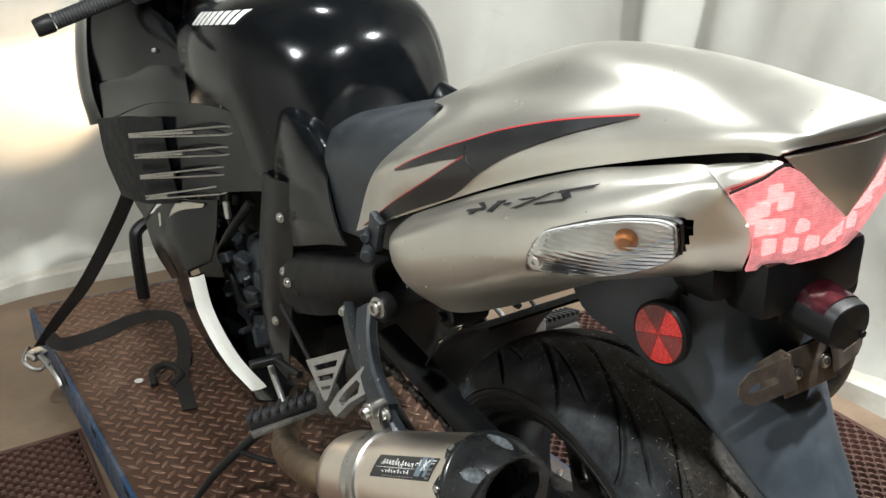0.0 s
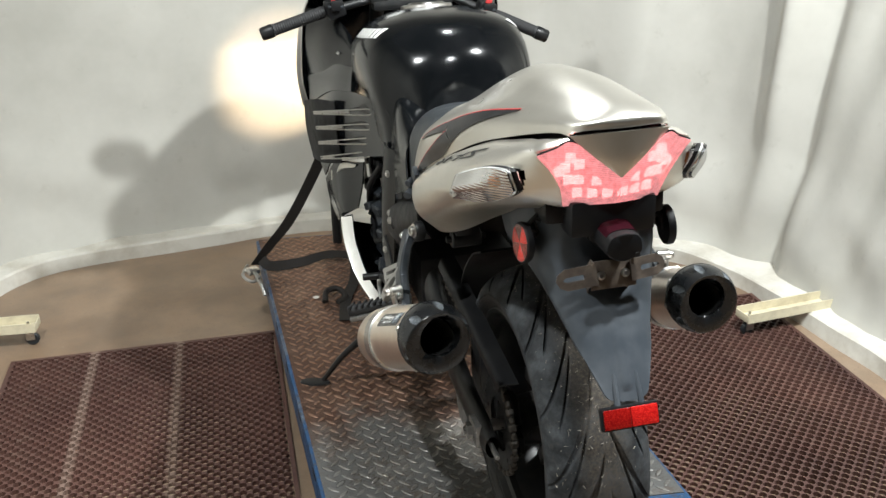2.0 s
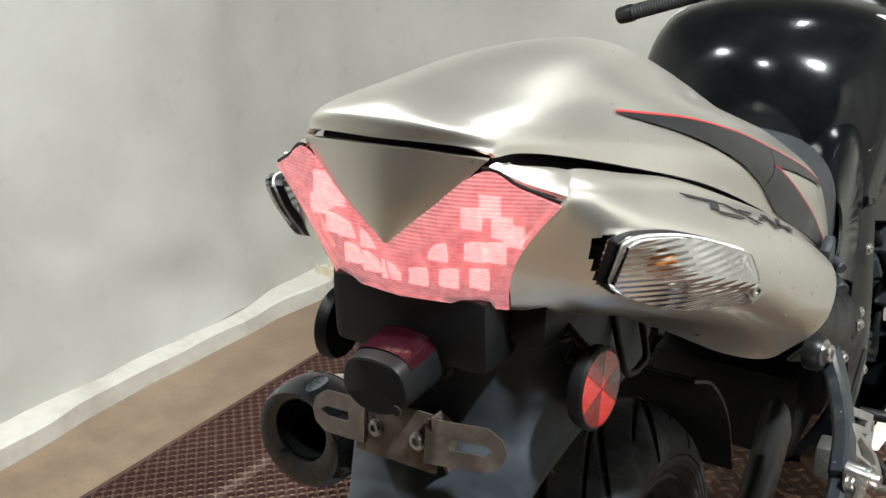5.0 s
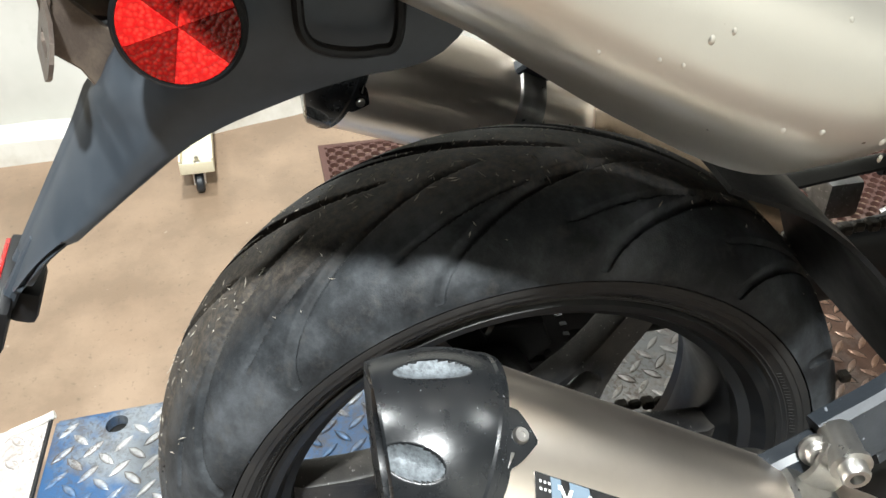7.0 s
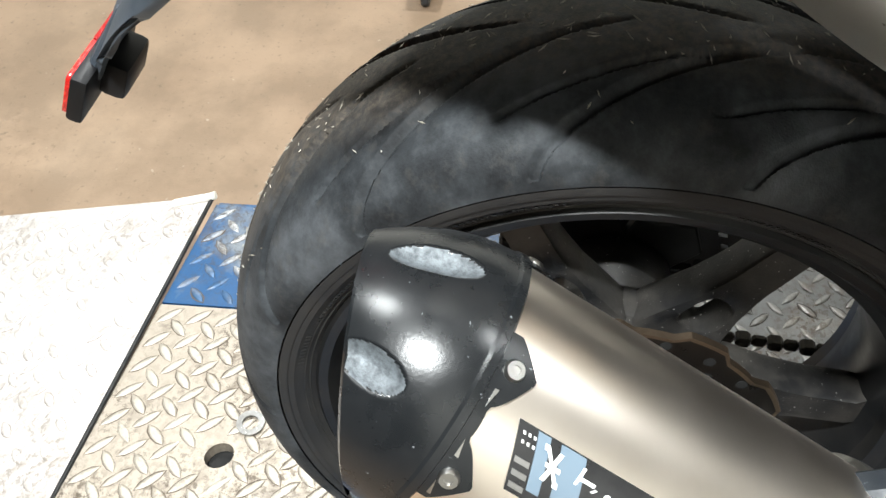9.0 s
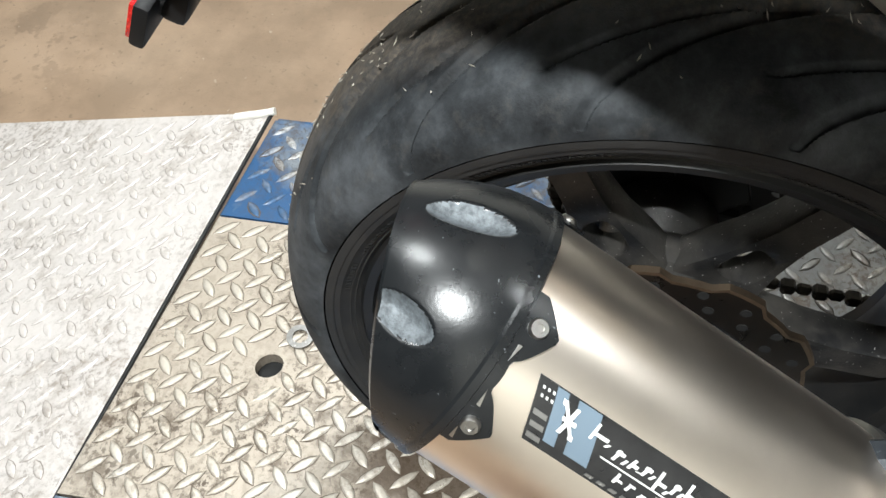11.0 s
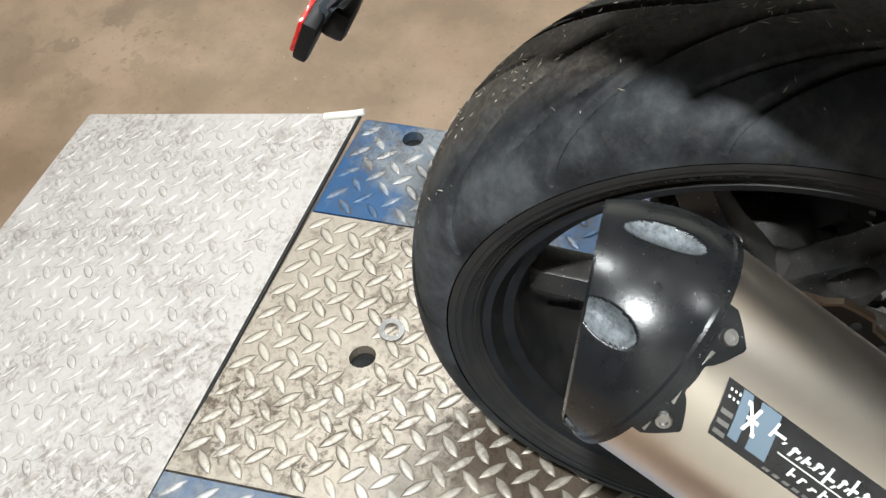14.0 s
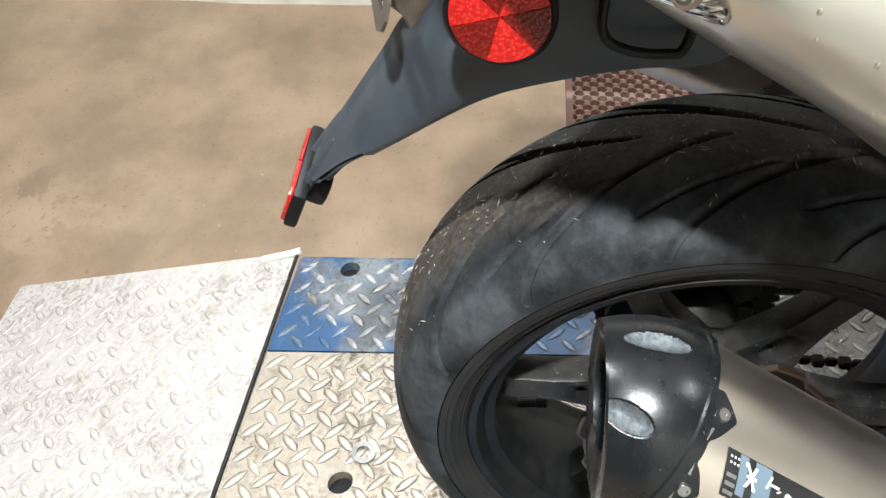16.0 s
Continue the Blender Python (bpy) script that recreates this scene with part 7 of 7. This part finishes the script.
for sd in (-1, 1):
    rows_ = [[(0.0765, -0.291, 0.981), (0.100, -0.282, 0.970), (0.1225, -0.2690, 0.9610)], [(0.080, -0.286, 0.9825), (0.104, -0.264, 0.9745), (0.116, -0.250, 0.966)], [(0.084, -0.280, 0.980), (0.098, -0.245, 0.972), (0.108, -0.230, 0.967)]]
    ctrl = [[(sd * x, y, z) for x, y, z in r] for r in rows_]
    panel("tail_shoulder", ctrl if sd < 0 else ctrl[::-1], 10, 14, 0.003, SILVER, bike)

# --- seat and tank
half = [[(0.0, 0.20, 0.905), (0.08, 0.20, 0.90), (0.14, 0.19, 0.89), (0.175, 0.19, 0.85), (0.18, 0.19, 0.78), (0.18, 0.20, 0.73)],
        [(0.0, 0.32, 0.885), (0.08, 0.31, 0.887), (0.145, 0.29, 0.880), (0.182, 0.29, 0.835), (0.188, 0.30, 0.77), (0.188, 0.31, 0.72)],
        [(0.0, 0.42, 0.862), (0.08, 0.41, 0.865), (0.14, 0.40, 0.855), (0.176, 0.40, 0.815), (0.184, 0.41, 0.75), (0.184, 0.42, 0.70)],
        [(0.0, 0.52, 0.840), (0.07, 0.52, 0.840), (0.125, 0.51, 0.825), (0.158, 0.51, 0.785), (0.168, 0.52, 0.73), (0.168, 0.53, 0.69)],
        [(0.0, 0.60, 0.815), (0.06, 0.60, 0.812), (0.105, 0.595, 0.795), (0.130, 0.59, 0.760), (0.142, 0.60, 0.715), (0.142, 0.60, 0.68)],
        [(0.0, 0.66, 0.78), (0.06, 0.66, 0.775), (0.10, 0.655, 0.76), (0.12, 0.65, 0.73), (0.13, 0.65, 0.70), (0.13, 0.65, 0.67)]]
panel("seat", [([(-x, y, z) for x, y, z in r[:0:-1]] + r)[::-1] for r in half], 40, 45, 0.004, VINYL, bike, "dark grey textured vinyl seat", 60)
for sd in (-1, 1):   # seat strap end showing at the side
    v_, f_ = ribbon([(sd * 0.150, 0.585, 0.735), (sd * 0.168, 0.555, 0.705), (sd * 0.176, 0.53, 0.67), (sd * 0.18, 0.515, 0.64)], 0.035, 0.006, (0, 1, 0.3))
    piece("seat_flap", v_, f_, BLACK_SATIN, bike)
half = [[(0.0, 0.610, 0.790), (0.06, 0.612, 0.788), (0.105, 0.615, 0.770), (0.118, 0.62, 0.730), (0.122, 0.62, 0.69)],
        [(0.0, 0.622, 0.870), (0.065, 0.626, 0.860), (0.120, 0.635, 0.828), (0.140, 0.64, 0.760), (0.150, 0.64, 0.69)],
        [(0.0, 0.655, 0.940), (0.075, 0.662, 0.930), (0.145, 0.675, 0.890), (0.178, 0.68, 0.800), (0.182, 0.68, 0.69)],
        [(0.0, 0.730, 0.988), (0.085, 0.735, 0.980), (0.165, 0.745, 0.945), (0.205, 0.75, 0.860), (0.196, 0.75, 0.70)],
        [(0.0, 0.840, 1.000), (0.095, 0.840, 0.993), (0.180, 0.845, 0.960), (0.218, 0.85, 0.880), (0.205, 0.85, 0.72)],
        [(0.0, 0.980, 0.992), (0.100, 0.980, 0.984), (0.182, 0.980, 0.950), (0.222, 0.98, 0.880), (0.212, 0.98, 0.74)],
        [(0.0, 1.130, 0.965), (0.095, 1.130, 0.957), (0.170, 1.130, 0.925), (0.205, 1.13, 0.865), (0.205, 1.13, 0.74)],
        [(0.0, 1.250, 0.930), (0.08, 1.250, 0.922), (0.140, 1.250, 0.890), (0.165, 1.25, 0.840), (0.17, 1.25, 0.74)]]
tank = panel("fuel_tank", [([(-x, y, z) for x, y, z in r[:0:-1]] + r)[::-1] for r in half], 56, 57, 0.004, BLACK_GLOSS, bike, "glossy black fuel tank with light scratches", 60)
part("filler_cap", merged([lathe([(0, 0.010), (0.045, 0.010), (0.052, 0.006), (0.055, 0.0), (0.0, -0.01)], Matrix.Translation((0, 1.045, 0.984)) @ pose(0, 0, 0, -9, 0, 0), 40), lathe([(0.056, 0.0), (0.062, 0.006), (0.070, 0.004), (0.072, -0.01), (0.056, -0.01)], Matrix.Translation((0, 1.045, 0.983)) @ pose(0, 0, 0, -9, 0, 0), 48, True)]), STEEL, tank, "bright filler cap ring")
for sd in (-1, 1):   # maker's name as plain bars on the shoulder of the tank
    TKPTS = skin([([(-x, y, z) for x, y, z in r[:0:-1]] + r) for r in half], 160, 161)[:, 80:].reshape(-1, 3)
    for k in range(8):      # laid on by the height of the shoulder
        e_ = []
        for w in (0.0, 1.0):
            e2 = []
            for u in (0.0, 0.72):
                f_ = (k + u + 0.25 * w) / 8
                e2.append((0.975 - 0.185 * f_, 0.925 + 0.026 * f_ + 0.022 * w))
            e_.append(e2)
        decal("name_bar", TKPTS, e_[0], e_[1], STICKER_WHITE, 0.002, sd, tank, 6)

# --- fairing
for sd in (-1, 1):
    rows_ = [[(0.150, 0.655, 0.72), (0.186, 0.69, 0.795), (0.212, 0.80, 0.80), (0.236, 0.95, 0.785), (0.275, 1.15, 0.745), (0.312, 1.46, 0.640)],
             [(0.150, 0.64, 0.71), (0.180, 0.68, 0.75), (0.208, 0.80, 0.745), (0.240, 0.95, 0.72), (0.285, 1.12, 0.68), (0.318, 1.40, 0.585)],
             [(0.155, 0.63, 0.695), (0.178, 0.67, 0.71), (0.206, 0.80, 0.69), (0.243, 0.95, 0.655), (0.290, 1.10, 0.615), (0.315, 1.32, 0.520)],
             [(0.160, 0.63, 0.685), (0.178, 0.665, 0.68), (0.206, 0.80, 0.645), (0.245, 0.94, 0.605), (0.290, 1.07, 0.565), (0.305, 1.22, 0.470)]]
    ctrl = [[(sd * x, y, z) for x, y, z in r] for r in rows_]
    fp = panel("side_fairing", ctrl if sd > 0 else ctrl[::-1], 24, 50, 0.004, BLACK_GLOSS, bike, "glossy black side fairing with four vent slats")
    # four bright-edged vent slats, with a near-black sheet painting the shaded opening
    for k in range(4):
        t = k / 3
        a = Vector((0.190, 0.795, 0.765)).lerp(Vector((0.197, 0.862, 0.632)), t)
        b = Vector((0.318, 1.10, 0.700)).lerp(Vector((0.312, 1.065, 0.575)), t)
        pts = [tuple(a.lerp(b, u)) for u in (0, 0.33, 0.66, 1.0)]
        pts = [(sd * (x + 0.010 + 0.004 * math.sin(math.pi * i / 3)), y, z) for i, (x, y, z) in enumerate(pts)]
        n1 = 26
        pp = catmull(pts, n1)
        o = Vector((sd * 0.95, -0.3, 0)).normalized() * 0.004
        wide = [0.0088 * (1 - (1 - min(1, i / 3)) ** 2) ** 0.5 * (1 - 0.68 * i / n1) for i in range(n1)]
        rim_ = [Vector(pp[i]) + o + Vector((0, 0, wide[i])) for i in range(n1 - 1, -1, -1)] + [Vector(pp[i]) + o - Vector((0, 0, wide[i])) for i in range(1, n1)]
        bm = merged([tube([tuple(p) for p in rim_], 0.0019, 8, 110), tube([tuple(Vector(pp[i]) + o * 0.5) for i in range(9 + 3 * k, n1, 2)], 0.0032, 8, 30)])
        part("vent_slat", bm, STEEL, fp, "satin silver vent slat")
    # sheet laid on the fairing, the opening's shade put into its colour
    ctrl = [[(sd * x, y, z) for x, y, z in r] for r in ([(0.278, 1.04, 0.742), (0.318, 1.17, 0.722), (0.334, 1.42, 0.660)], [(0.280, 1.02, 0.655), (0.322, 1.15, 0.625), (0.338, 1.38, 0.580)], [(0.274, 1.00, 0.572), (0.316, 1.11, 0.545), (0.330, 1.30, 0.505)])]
    panel("vent_shade_sheet", ctrl if sd > 0 else ctrl[::-1], 10, 10, 0.003, HOLE_SHADE, fp)
    for at in ((0.186, 0.70, 0.69), (0.204, 0.835, 0.802)):
        part("screw", merged([bolt((sd * (at[0] + 0.004), at[1], at[2]), (sd, -0.35, 0.1), 0.0075, 0.004)]), STEEL, fp)
    # lower fairing: silver-flashed middle piece, black belly pan, white stripe
    ctrl = [[(sd * x, y, z) for x, y, z in r] for r in ([(0.225, 0.90, 0.60), (0.285, 1.07, 0.555), (0.305, 1.22, 0.46)], [(0.232, 0.915, 0.53), (0.288, 1.06, 0.48), (0.30, 1.19, 0.40)], [(0.245, 0.94, 0.455), (0.285, 1.03, 0.40), (0.285, 1.13, 0.35)])]
    mid_p = panel("middle_fairing", ctrl if sd > 0 else ctrl[::-1], 14, 20, 0.004, BLACK_GLOSS, bike, "black middle fairing with a silver flash")
    ctrl = [[(sd * (x + 0.003), y - 0.002, z) for x, y, z in r] for r in ([(0.240, 0.935, 0.585), (0.270, 1.03, 0.565), (0.293, 1.12, 0.515)], [(0.243, 0.945, 0.575), (0.274, 1.03, 0.545), (0.294, 1.12, 0.485)])]
    panel("silver_flash", ctrl if sd > 0 else ctrl[::-1], 6, 16, 0.002, SILVER, mid_p)
    edge = [(0.292, 0.930, 0.440), (0.291, 0.895, 0.370), (0.274, 0.825, 0.298), (0.245, 0.755, 0.250)]
    front = [(0.284, 0.985, 0.430), (0.284, 0.94, 0.350), (0.268, 0.86, 0.27), (0.238, 0.78, 0.215)]
    far = [(0.27, 1.14, 0.35), (0.268, 1.08, 0.28), (0.24, 0.98, 0.2), (0.2, 0.85, 0.15)]
    c_ = [[(sd * x, y, z) for x, y, z in r] for r in ([(x - 0.03, y + 0.004, z) for x, y, z in edge], edge, front, far, [(x - 0.12, y + 0.03, z - 0.05) for x, y, z in far])]
    belly = panel("belly_pan", c_ if sd < 0 else c_[::-1], 24, 20, 0.004, BLACK_GLOSS, bike, "black belly pan with a white edge stripe")
    c_ = [[(sd * x, y, z) for x, y, z in r] for r in ([(x - 0.026, y - 0.006, z) for x, y, z in edge], [(x - 0.008, y - 0.009, z) for x, y, z in edge], [(x + 0.005, y - 0.005, z) for x, y, z in edge])]
    panel("white_stripe", c_ if sd < 0 else c_[::-1], 4, 24, 0.002, WHITE_PAINT, belly, "white stripe")
    # upper fairing and inner panel under the bars
    c_ = [[(sd * x, y, z) for x, y, z in r] for r in ([(0.312, 1.46, 0.640), (0.325, 1.45, 0.72), (0.318, 1.45, 0.83), (0.30, 1.40, 0.95), (0.25, 1.38, 1.03)], [(0.32, 1.60, 0.60), (0.33, 1.60, 0.72), (0.31, 1.60, 0.85), (0.27, 1.58, 0.95), (0.20, 1.55, 1.03)], [(0.20, 1.85, 0.55), (0.22, 1.88, 0.70), (0.20, 1.85, 0.82), (0.16, 1.80, 0.92), (0.10, 1.75, 0.98)], [(0.0, 1.95, 0.52), (0.0, 2.0, 0.70), (0.0, 1.95, 0.82), (0.0, 1.87, 0.92), (0.0, 1.80, 1.0)])]
    panel("upper_fairing", c_ if sd < 0 else c_[::-1], 20, 24, 0.004, BLACK_GLOSS, bike, "glossy black upper fairing")
    c_ = [[(sd * x, y, z) for x, y, z in r] for r in ([(0.205, 1.02, 0.83), (0.235, 1.12, 0.815), (0.28, 1.28, 0.775), (0.312, 1.455, 0.73)], [(0.205, 1.08, 0.87), (0.225, 1.17, 0.88), (0.27, 1.30, 0.87), (0.312, 1.45, 0.83)], [(0.20, 1.14, 0.90), (0.22, 1.25, 0.93), (0.25, 1.33, 0.95), (0.298, 1.40, 0.95)])]
    panel("inner_panel", c_ if sd > 0 else c_[::-1], 16, 20, 0.003, BLACK_GLOSS, bike, "glossy black inner fairing panel")
    c_ = [[(sd * x, y, z) for x, y, z in r] for r in ([(0.236, 0.95, 0.785), (0.275, 1.15, 0.745), (0.312, 1.46, 0.640)], [(0.225, 1.0, 0.815), (0.262, 1.16, 0.79), (0.318, 1.46, 0.72)], [(0.215, 1.03, 0.832), (0.25, 1.18, 0.815), (0.314, 1.456, 0.735)])]
    panel("shoulder_panel", c_ if sd > 0 else c_[::-1], 12, 20, 0.003, BLACK_GLOSS, bike, "glossy black fairing shoulder")
    for at in ((0.242, 1.16, 0.852), (0.285, 1.33, 0.80)):
        part("screw", bolt((sd * at[0], at[1], at[2]), (sd * 0.4, -0.9, 0.3), 0.0032, 0.003), STEEL, bike)

# --- controls
for sd, tip, root in ((-1, (-0.448, 1.240, 0.908), (-0.262, 1.225, 0.962)), (1, (0.385, 1.145, 0.853), (0.232, 1.170, 0.925))):
    bar_o = new("handlebar")
    bar_o.parent = bike
    tagged(bar_o, "black clip-on handlebar with a ribbed grip")
    a, b = Vector(root), Vector(tip)
    d = (b - a).normalized()
    L_ = (b - a).length
    prof = [(0, 0), (0.016, 0)]
    for k in range(22):
        t = 0.006 + (L_ - 0.05) * k / 21
        prof += [(0.0165, t), (0.0178, t + 0.002)]
    prof += [(0.018, L_ - 0.038), (0, L_ - 0.038)]
    part("grip", lathe(prof, axis_frame(a, b), 24), RUBBER_GRIP, bar_o)
    part("bar_end", lathe([(0, 0), (0.019, 0), (0.020, 0.006), (0.019, 0.034), (0.0165, 0.038), (0.008, 0.038), (0.007, 0.032), (0, 0.032)], axis_frame(b - d * 0.036, b + d), 24), BLACK_METAL, bar_o)
    part("switch_box", merged([box(0.055, 0.05, 0.055, tuple(a - d * 0.03), (0, 15 * sd, 0), 0.01), box(0.03, 0.02, 0.03, tuple(a - d * 0.03 + Vector((0, -0.03, 0.01))), bevel=0.005)]), BLACK_SATIN, bar_o)
    for k in range(4):
        part("switch", box(0.011, 0.006, 0.007, tuple(a - d * (0.012 + 0.012 * k) + Vector((0, -0.036, 0.014 - 0.012 * (k % 2)))), bevel=0.002), VINYL, bar_o)
    part("red_switch", box(0.018, 0.008, 0.012, tuple(a - d * 0.026 + Vector((0, -0.026, 0.032))), (0, 15 * sd, 0), 0.002), RED_LINE, bar_o, "red switch")
    part("bar_tube", merged([rod(a, Vector((sd * 0.10, 1.26, 0.985)), 0.012), box(0.05, 0.06, 0.03, (sd * 0.10, 1.26, 0.985), bevel=0.008)]), BLACK_METAL, bar_o)
    part("lever", tube([tuple(a - d * 0.02 + Vector((0, 0.05, 0.0))), tuple(a + d * 0.05 + Vector((0, 0.075, -0.005))), tuple(a + d * 0.15 + Vector((0, 0.06, -0.008)))], (0.009, 0.006)), BLACK_METAL, bar_o)
    part("reservoir", lathe([(0, 0), (0.02, 0), (0.022, 0.004), (0.022, 0.035), (0.024, 0.037), (0.024, 0.046), (0, 0.046)], Matrix.Translation((sd * 0.17, 1.28, 0.985)), 24), VINYL, bar_o)
    # rear-view mirror, its stalk rising from the fairing
    mir = new("mirror")
    mir.parent = bike
    tagged(mir, "black rear-view mirror on a stalk")
    part("mirror_head", lathe([(0, 0.03), (0.04, 0.024), (0.068, 0.004), (0.07, -0.006), (0, -0.006)], Matrix.Translation((sd * 0.265, 1.46, 1.085)) @ pose(0, 0, 0, -95, 0, 0) @ Matrix.Diagonal((1.15, 0.75, 1, 1)), 32), BLACK_SATIN, mir)
    part("mirror_stalk", tube([(sd * 0.250, 1.48, 1.065), (sd * 0.240, 1.50, 1.03), (sd * 0.23, 1.51, 0.99)], 0.011), BLACK_SATIN, mir)
part("top_yoke", merged([box(0.24, 0.09, 0.03, (0, 1.27, 0.965), bevel=0.012), lathe([(0, 0.02), (0.022, 0.02), (0.026, 0.0), (0, 0)], Matrix.Translation((0, 1.26, 0.98)), 24), lathe([(0, 0.02), (0.026, 0.02), (0.028, 0.0), (0, 0)], Matrix.Translation((0.1, 1.27, 0.98)), 24), lathe([(0, 0.02), (0.026, 0.02), (0.028, 0.0), (0, 0)], Matrix.Translation((-0.1, 1.27, 0.98)), 24)]), BLACK_METAL, bike)
part("ignition_lock", lathe([(0, 0.012), (0.012, 0.012), (0.016, 0.01), (0.018, 0.0), (0, 0)], Matrix.Translation((0, 1.235, 0.992)), 20), STEEL, bike)
dash = part("instrument_panel", box(0.30, 0.03, 0.10, (0, 1.42, 1.02), (-50, 0, 0), 0.015), BLACK_SATIN, bike)
for sx in (-1, 1):
    part("dial_face", lathe([(0, 0.004), (0.040, 0.004), (0.044, 0.0), (0, 0)], Matrix.Translation((sx * 0.055, 1.408, 1.032)) @ pose(0, 0, 0, 40, 0, 0), 40), STICKER_WHITE, dash, "white dial")
c_ = [[(-0.27, 1.42, 0.99), (-0.14, 1.50, 1.05), (0, 1.53, 1.06), (0.14, 1.50, 1.05), (0.27, 1.42, 0.99)], [(-0.22, 1.55, 1.02), (-0.12, 1.62, 1.09), (0, 1.65, 1.10), (0.12, 1.62, 1.09), (0.22, 1.55, 1.02)], [(-0.10, 1.76, 0.985), (-0.05, 1.79, 1.0), (0, 1.80, 1.005), (0.05, 1.79, 1.0), (0.10, 1.76, 0.985)]]
panel("windscreen", c_, 14, 30, 0.003, BLACK_GLOSS, bike, "dark smoked windscreen")

# --- front wheel and fork
fw = new("front_wheel")
fw.parent = bike
fw.matrix_local = pose(0, 1.68, 0.292)
tagged(fw, "black front wheel")
part("front_tyre", lathe([(0.232, 0.058), (0.262, 0.061), (0.283, 0.045), (0.292, 0.0), (0.283, -0.045), (0.262, -0.061), (0.232, -0.058)], YR, 80), SIDEWALL, fw)
part("front_rim", lathe([(0.234, 0.056), (0.21, 0.05), (0.20, 0.0), (0.21, -0.05), (0.234, -0.056), (0.205, -0.045), (0.195, 0.0), (0.205, 0.045)], YR, 80, True), BLACK_METAL, fw)
part("front_spokes", merged([box(0.03, 0.03, 0.40, turn=(60 * k, 0, 0), bevel=0.008) for k in range(3)]), BLACK_METAL, fw)
for sx in (-0.1, 0.1):
    part("fork_leg", merged([rod((sx, 1.69, 0.25), (sx, 1.46, 0.72), 0.028), rod((sx, 1.5, 0.66), (sx, 1.27, 0.985), 0.022)]), BLACK_METAL, bike)
head = new("headlight")
head.parent = bike
part("headlight_bowl", lathe([(0.075, 0.0), (0.07, -0.03), (0.04, -0.06), (0, -0.07)], axis_frame((0, 1.9, 0.72), (0, 3.0, 0.62)), 32, caps=False), CHROME, head)
# unseen plate, added to cut the beam's upper edge on the curtain
part("added_beam_shield", plate([(-0.16, 0.0), (0.16, 0.0), (0.16, 0.12), (-0.16, 0.12)], 0.002, Matrix.Translation((0, 1.96, 0.7375)) @ pose(0, 0, 0, -10.8, 0, 0)), BLACK_METAL, head)
tagged(head, "lit headlight in the nose of the fairing")

# ------------------------------------------------------------ straps
def strap(name, runs, label, parent=None):
    s_ = new(name)
    for pts, w, acr in runs:
        v_, f_ = ribbon(pts, w, 0.0025, acr, 40)
        piece("webbing", v_, f_, WEB, s_)
    return tagged(s_, label, "tie-down strap", "tie-down straps")


st = strap("tie_down_strap", [([(-0.29, 1.34, 0.76), (-0.325, 1.39, 0.64), (-0.42, 1.49, 0.43), (-0.50, 1.55, 0.31), (-0.555, 1.575, 0.235)], 0.036, [(0.9, 0.2, -0.45), (0.9, 0.1, -0.4), (0.7, 0.5, -0.3)]),
                              ([(-0.53, 1.56, 0.26), (-0.50, 1.55, 0.235), (-0.40, 1.585, 0.222), (-0.29, 1.60, 0.235), (-0.21, 1.55, 0.235), (-0.22, 1.42, 0.212), (-0.27, 1.27, 0.207), (-0.295, 1.12, 0.206)], 0.036, [(0, 0.4, 1), (0.2, 0.8, 0.6), (1, 0.3, 0), (1, 0.2, 0)])],
           "black webbing tie-down strap run from the fairing to the deck")
part("buckle", merged([box(0.05, 0.03, 0.02, (-0.565, 1.57, 0.215), (20, 10, 40), 0.005), tube([(-0.58, 1.59, 0.23), (-0.60, 1.55, 0.21), (-0.57, 1.53, 0.19), (-0.54, 1.55, 0.20)], 0.006), tube([(-0.56, 1.55, 0.22), (-0.54, 1.50, 0.19), (-0.53, 1.47, 0.16)], 0.008)]), STEEL, st, "steel cam buckle and hook")
loop = part("strap_roll", tube([(-0.34, 1.27, 0.206), (-0.33, 1.31, 0.225), (-0.29, 1.32, 0.225), (-0.27, 1.28, 0.212), (-0.30, 1.25, 0.207)], 0.010, 8, 30), WEB)
tagged(loop, "short curled end of black webbing on the deck", "webbing")
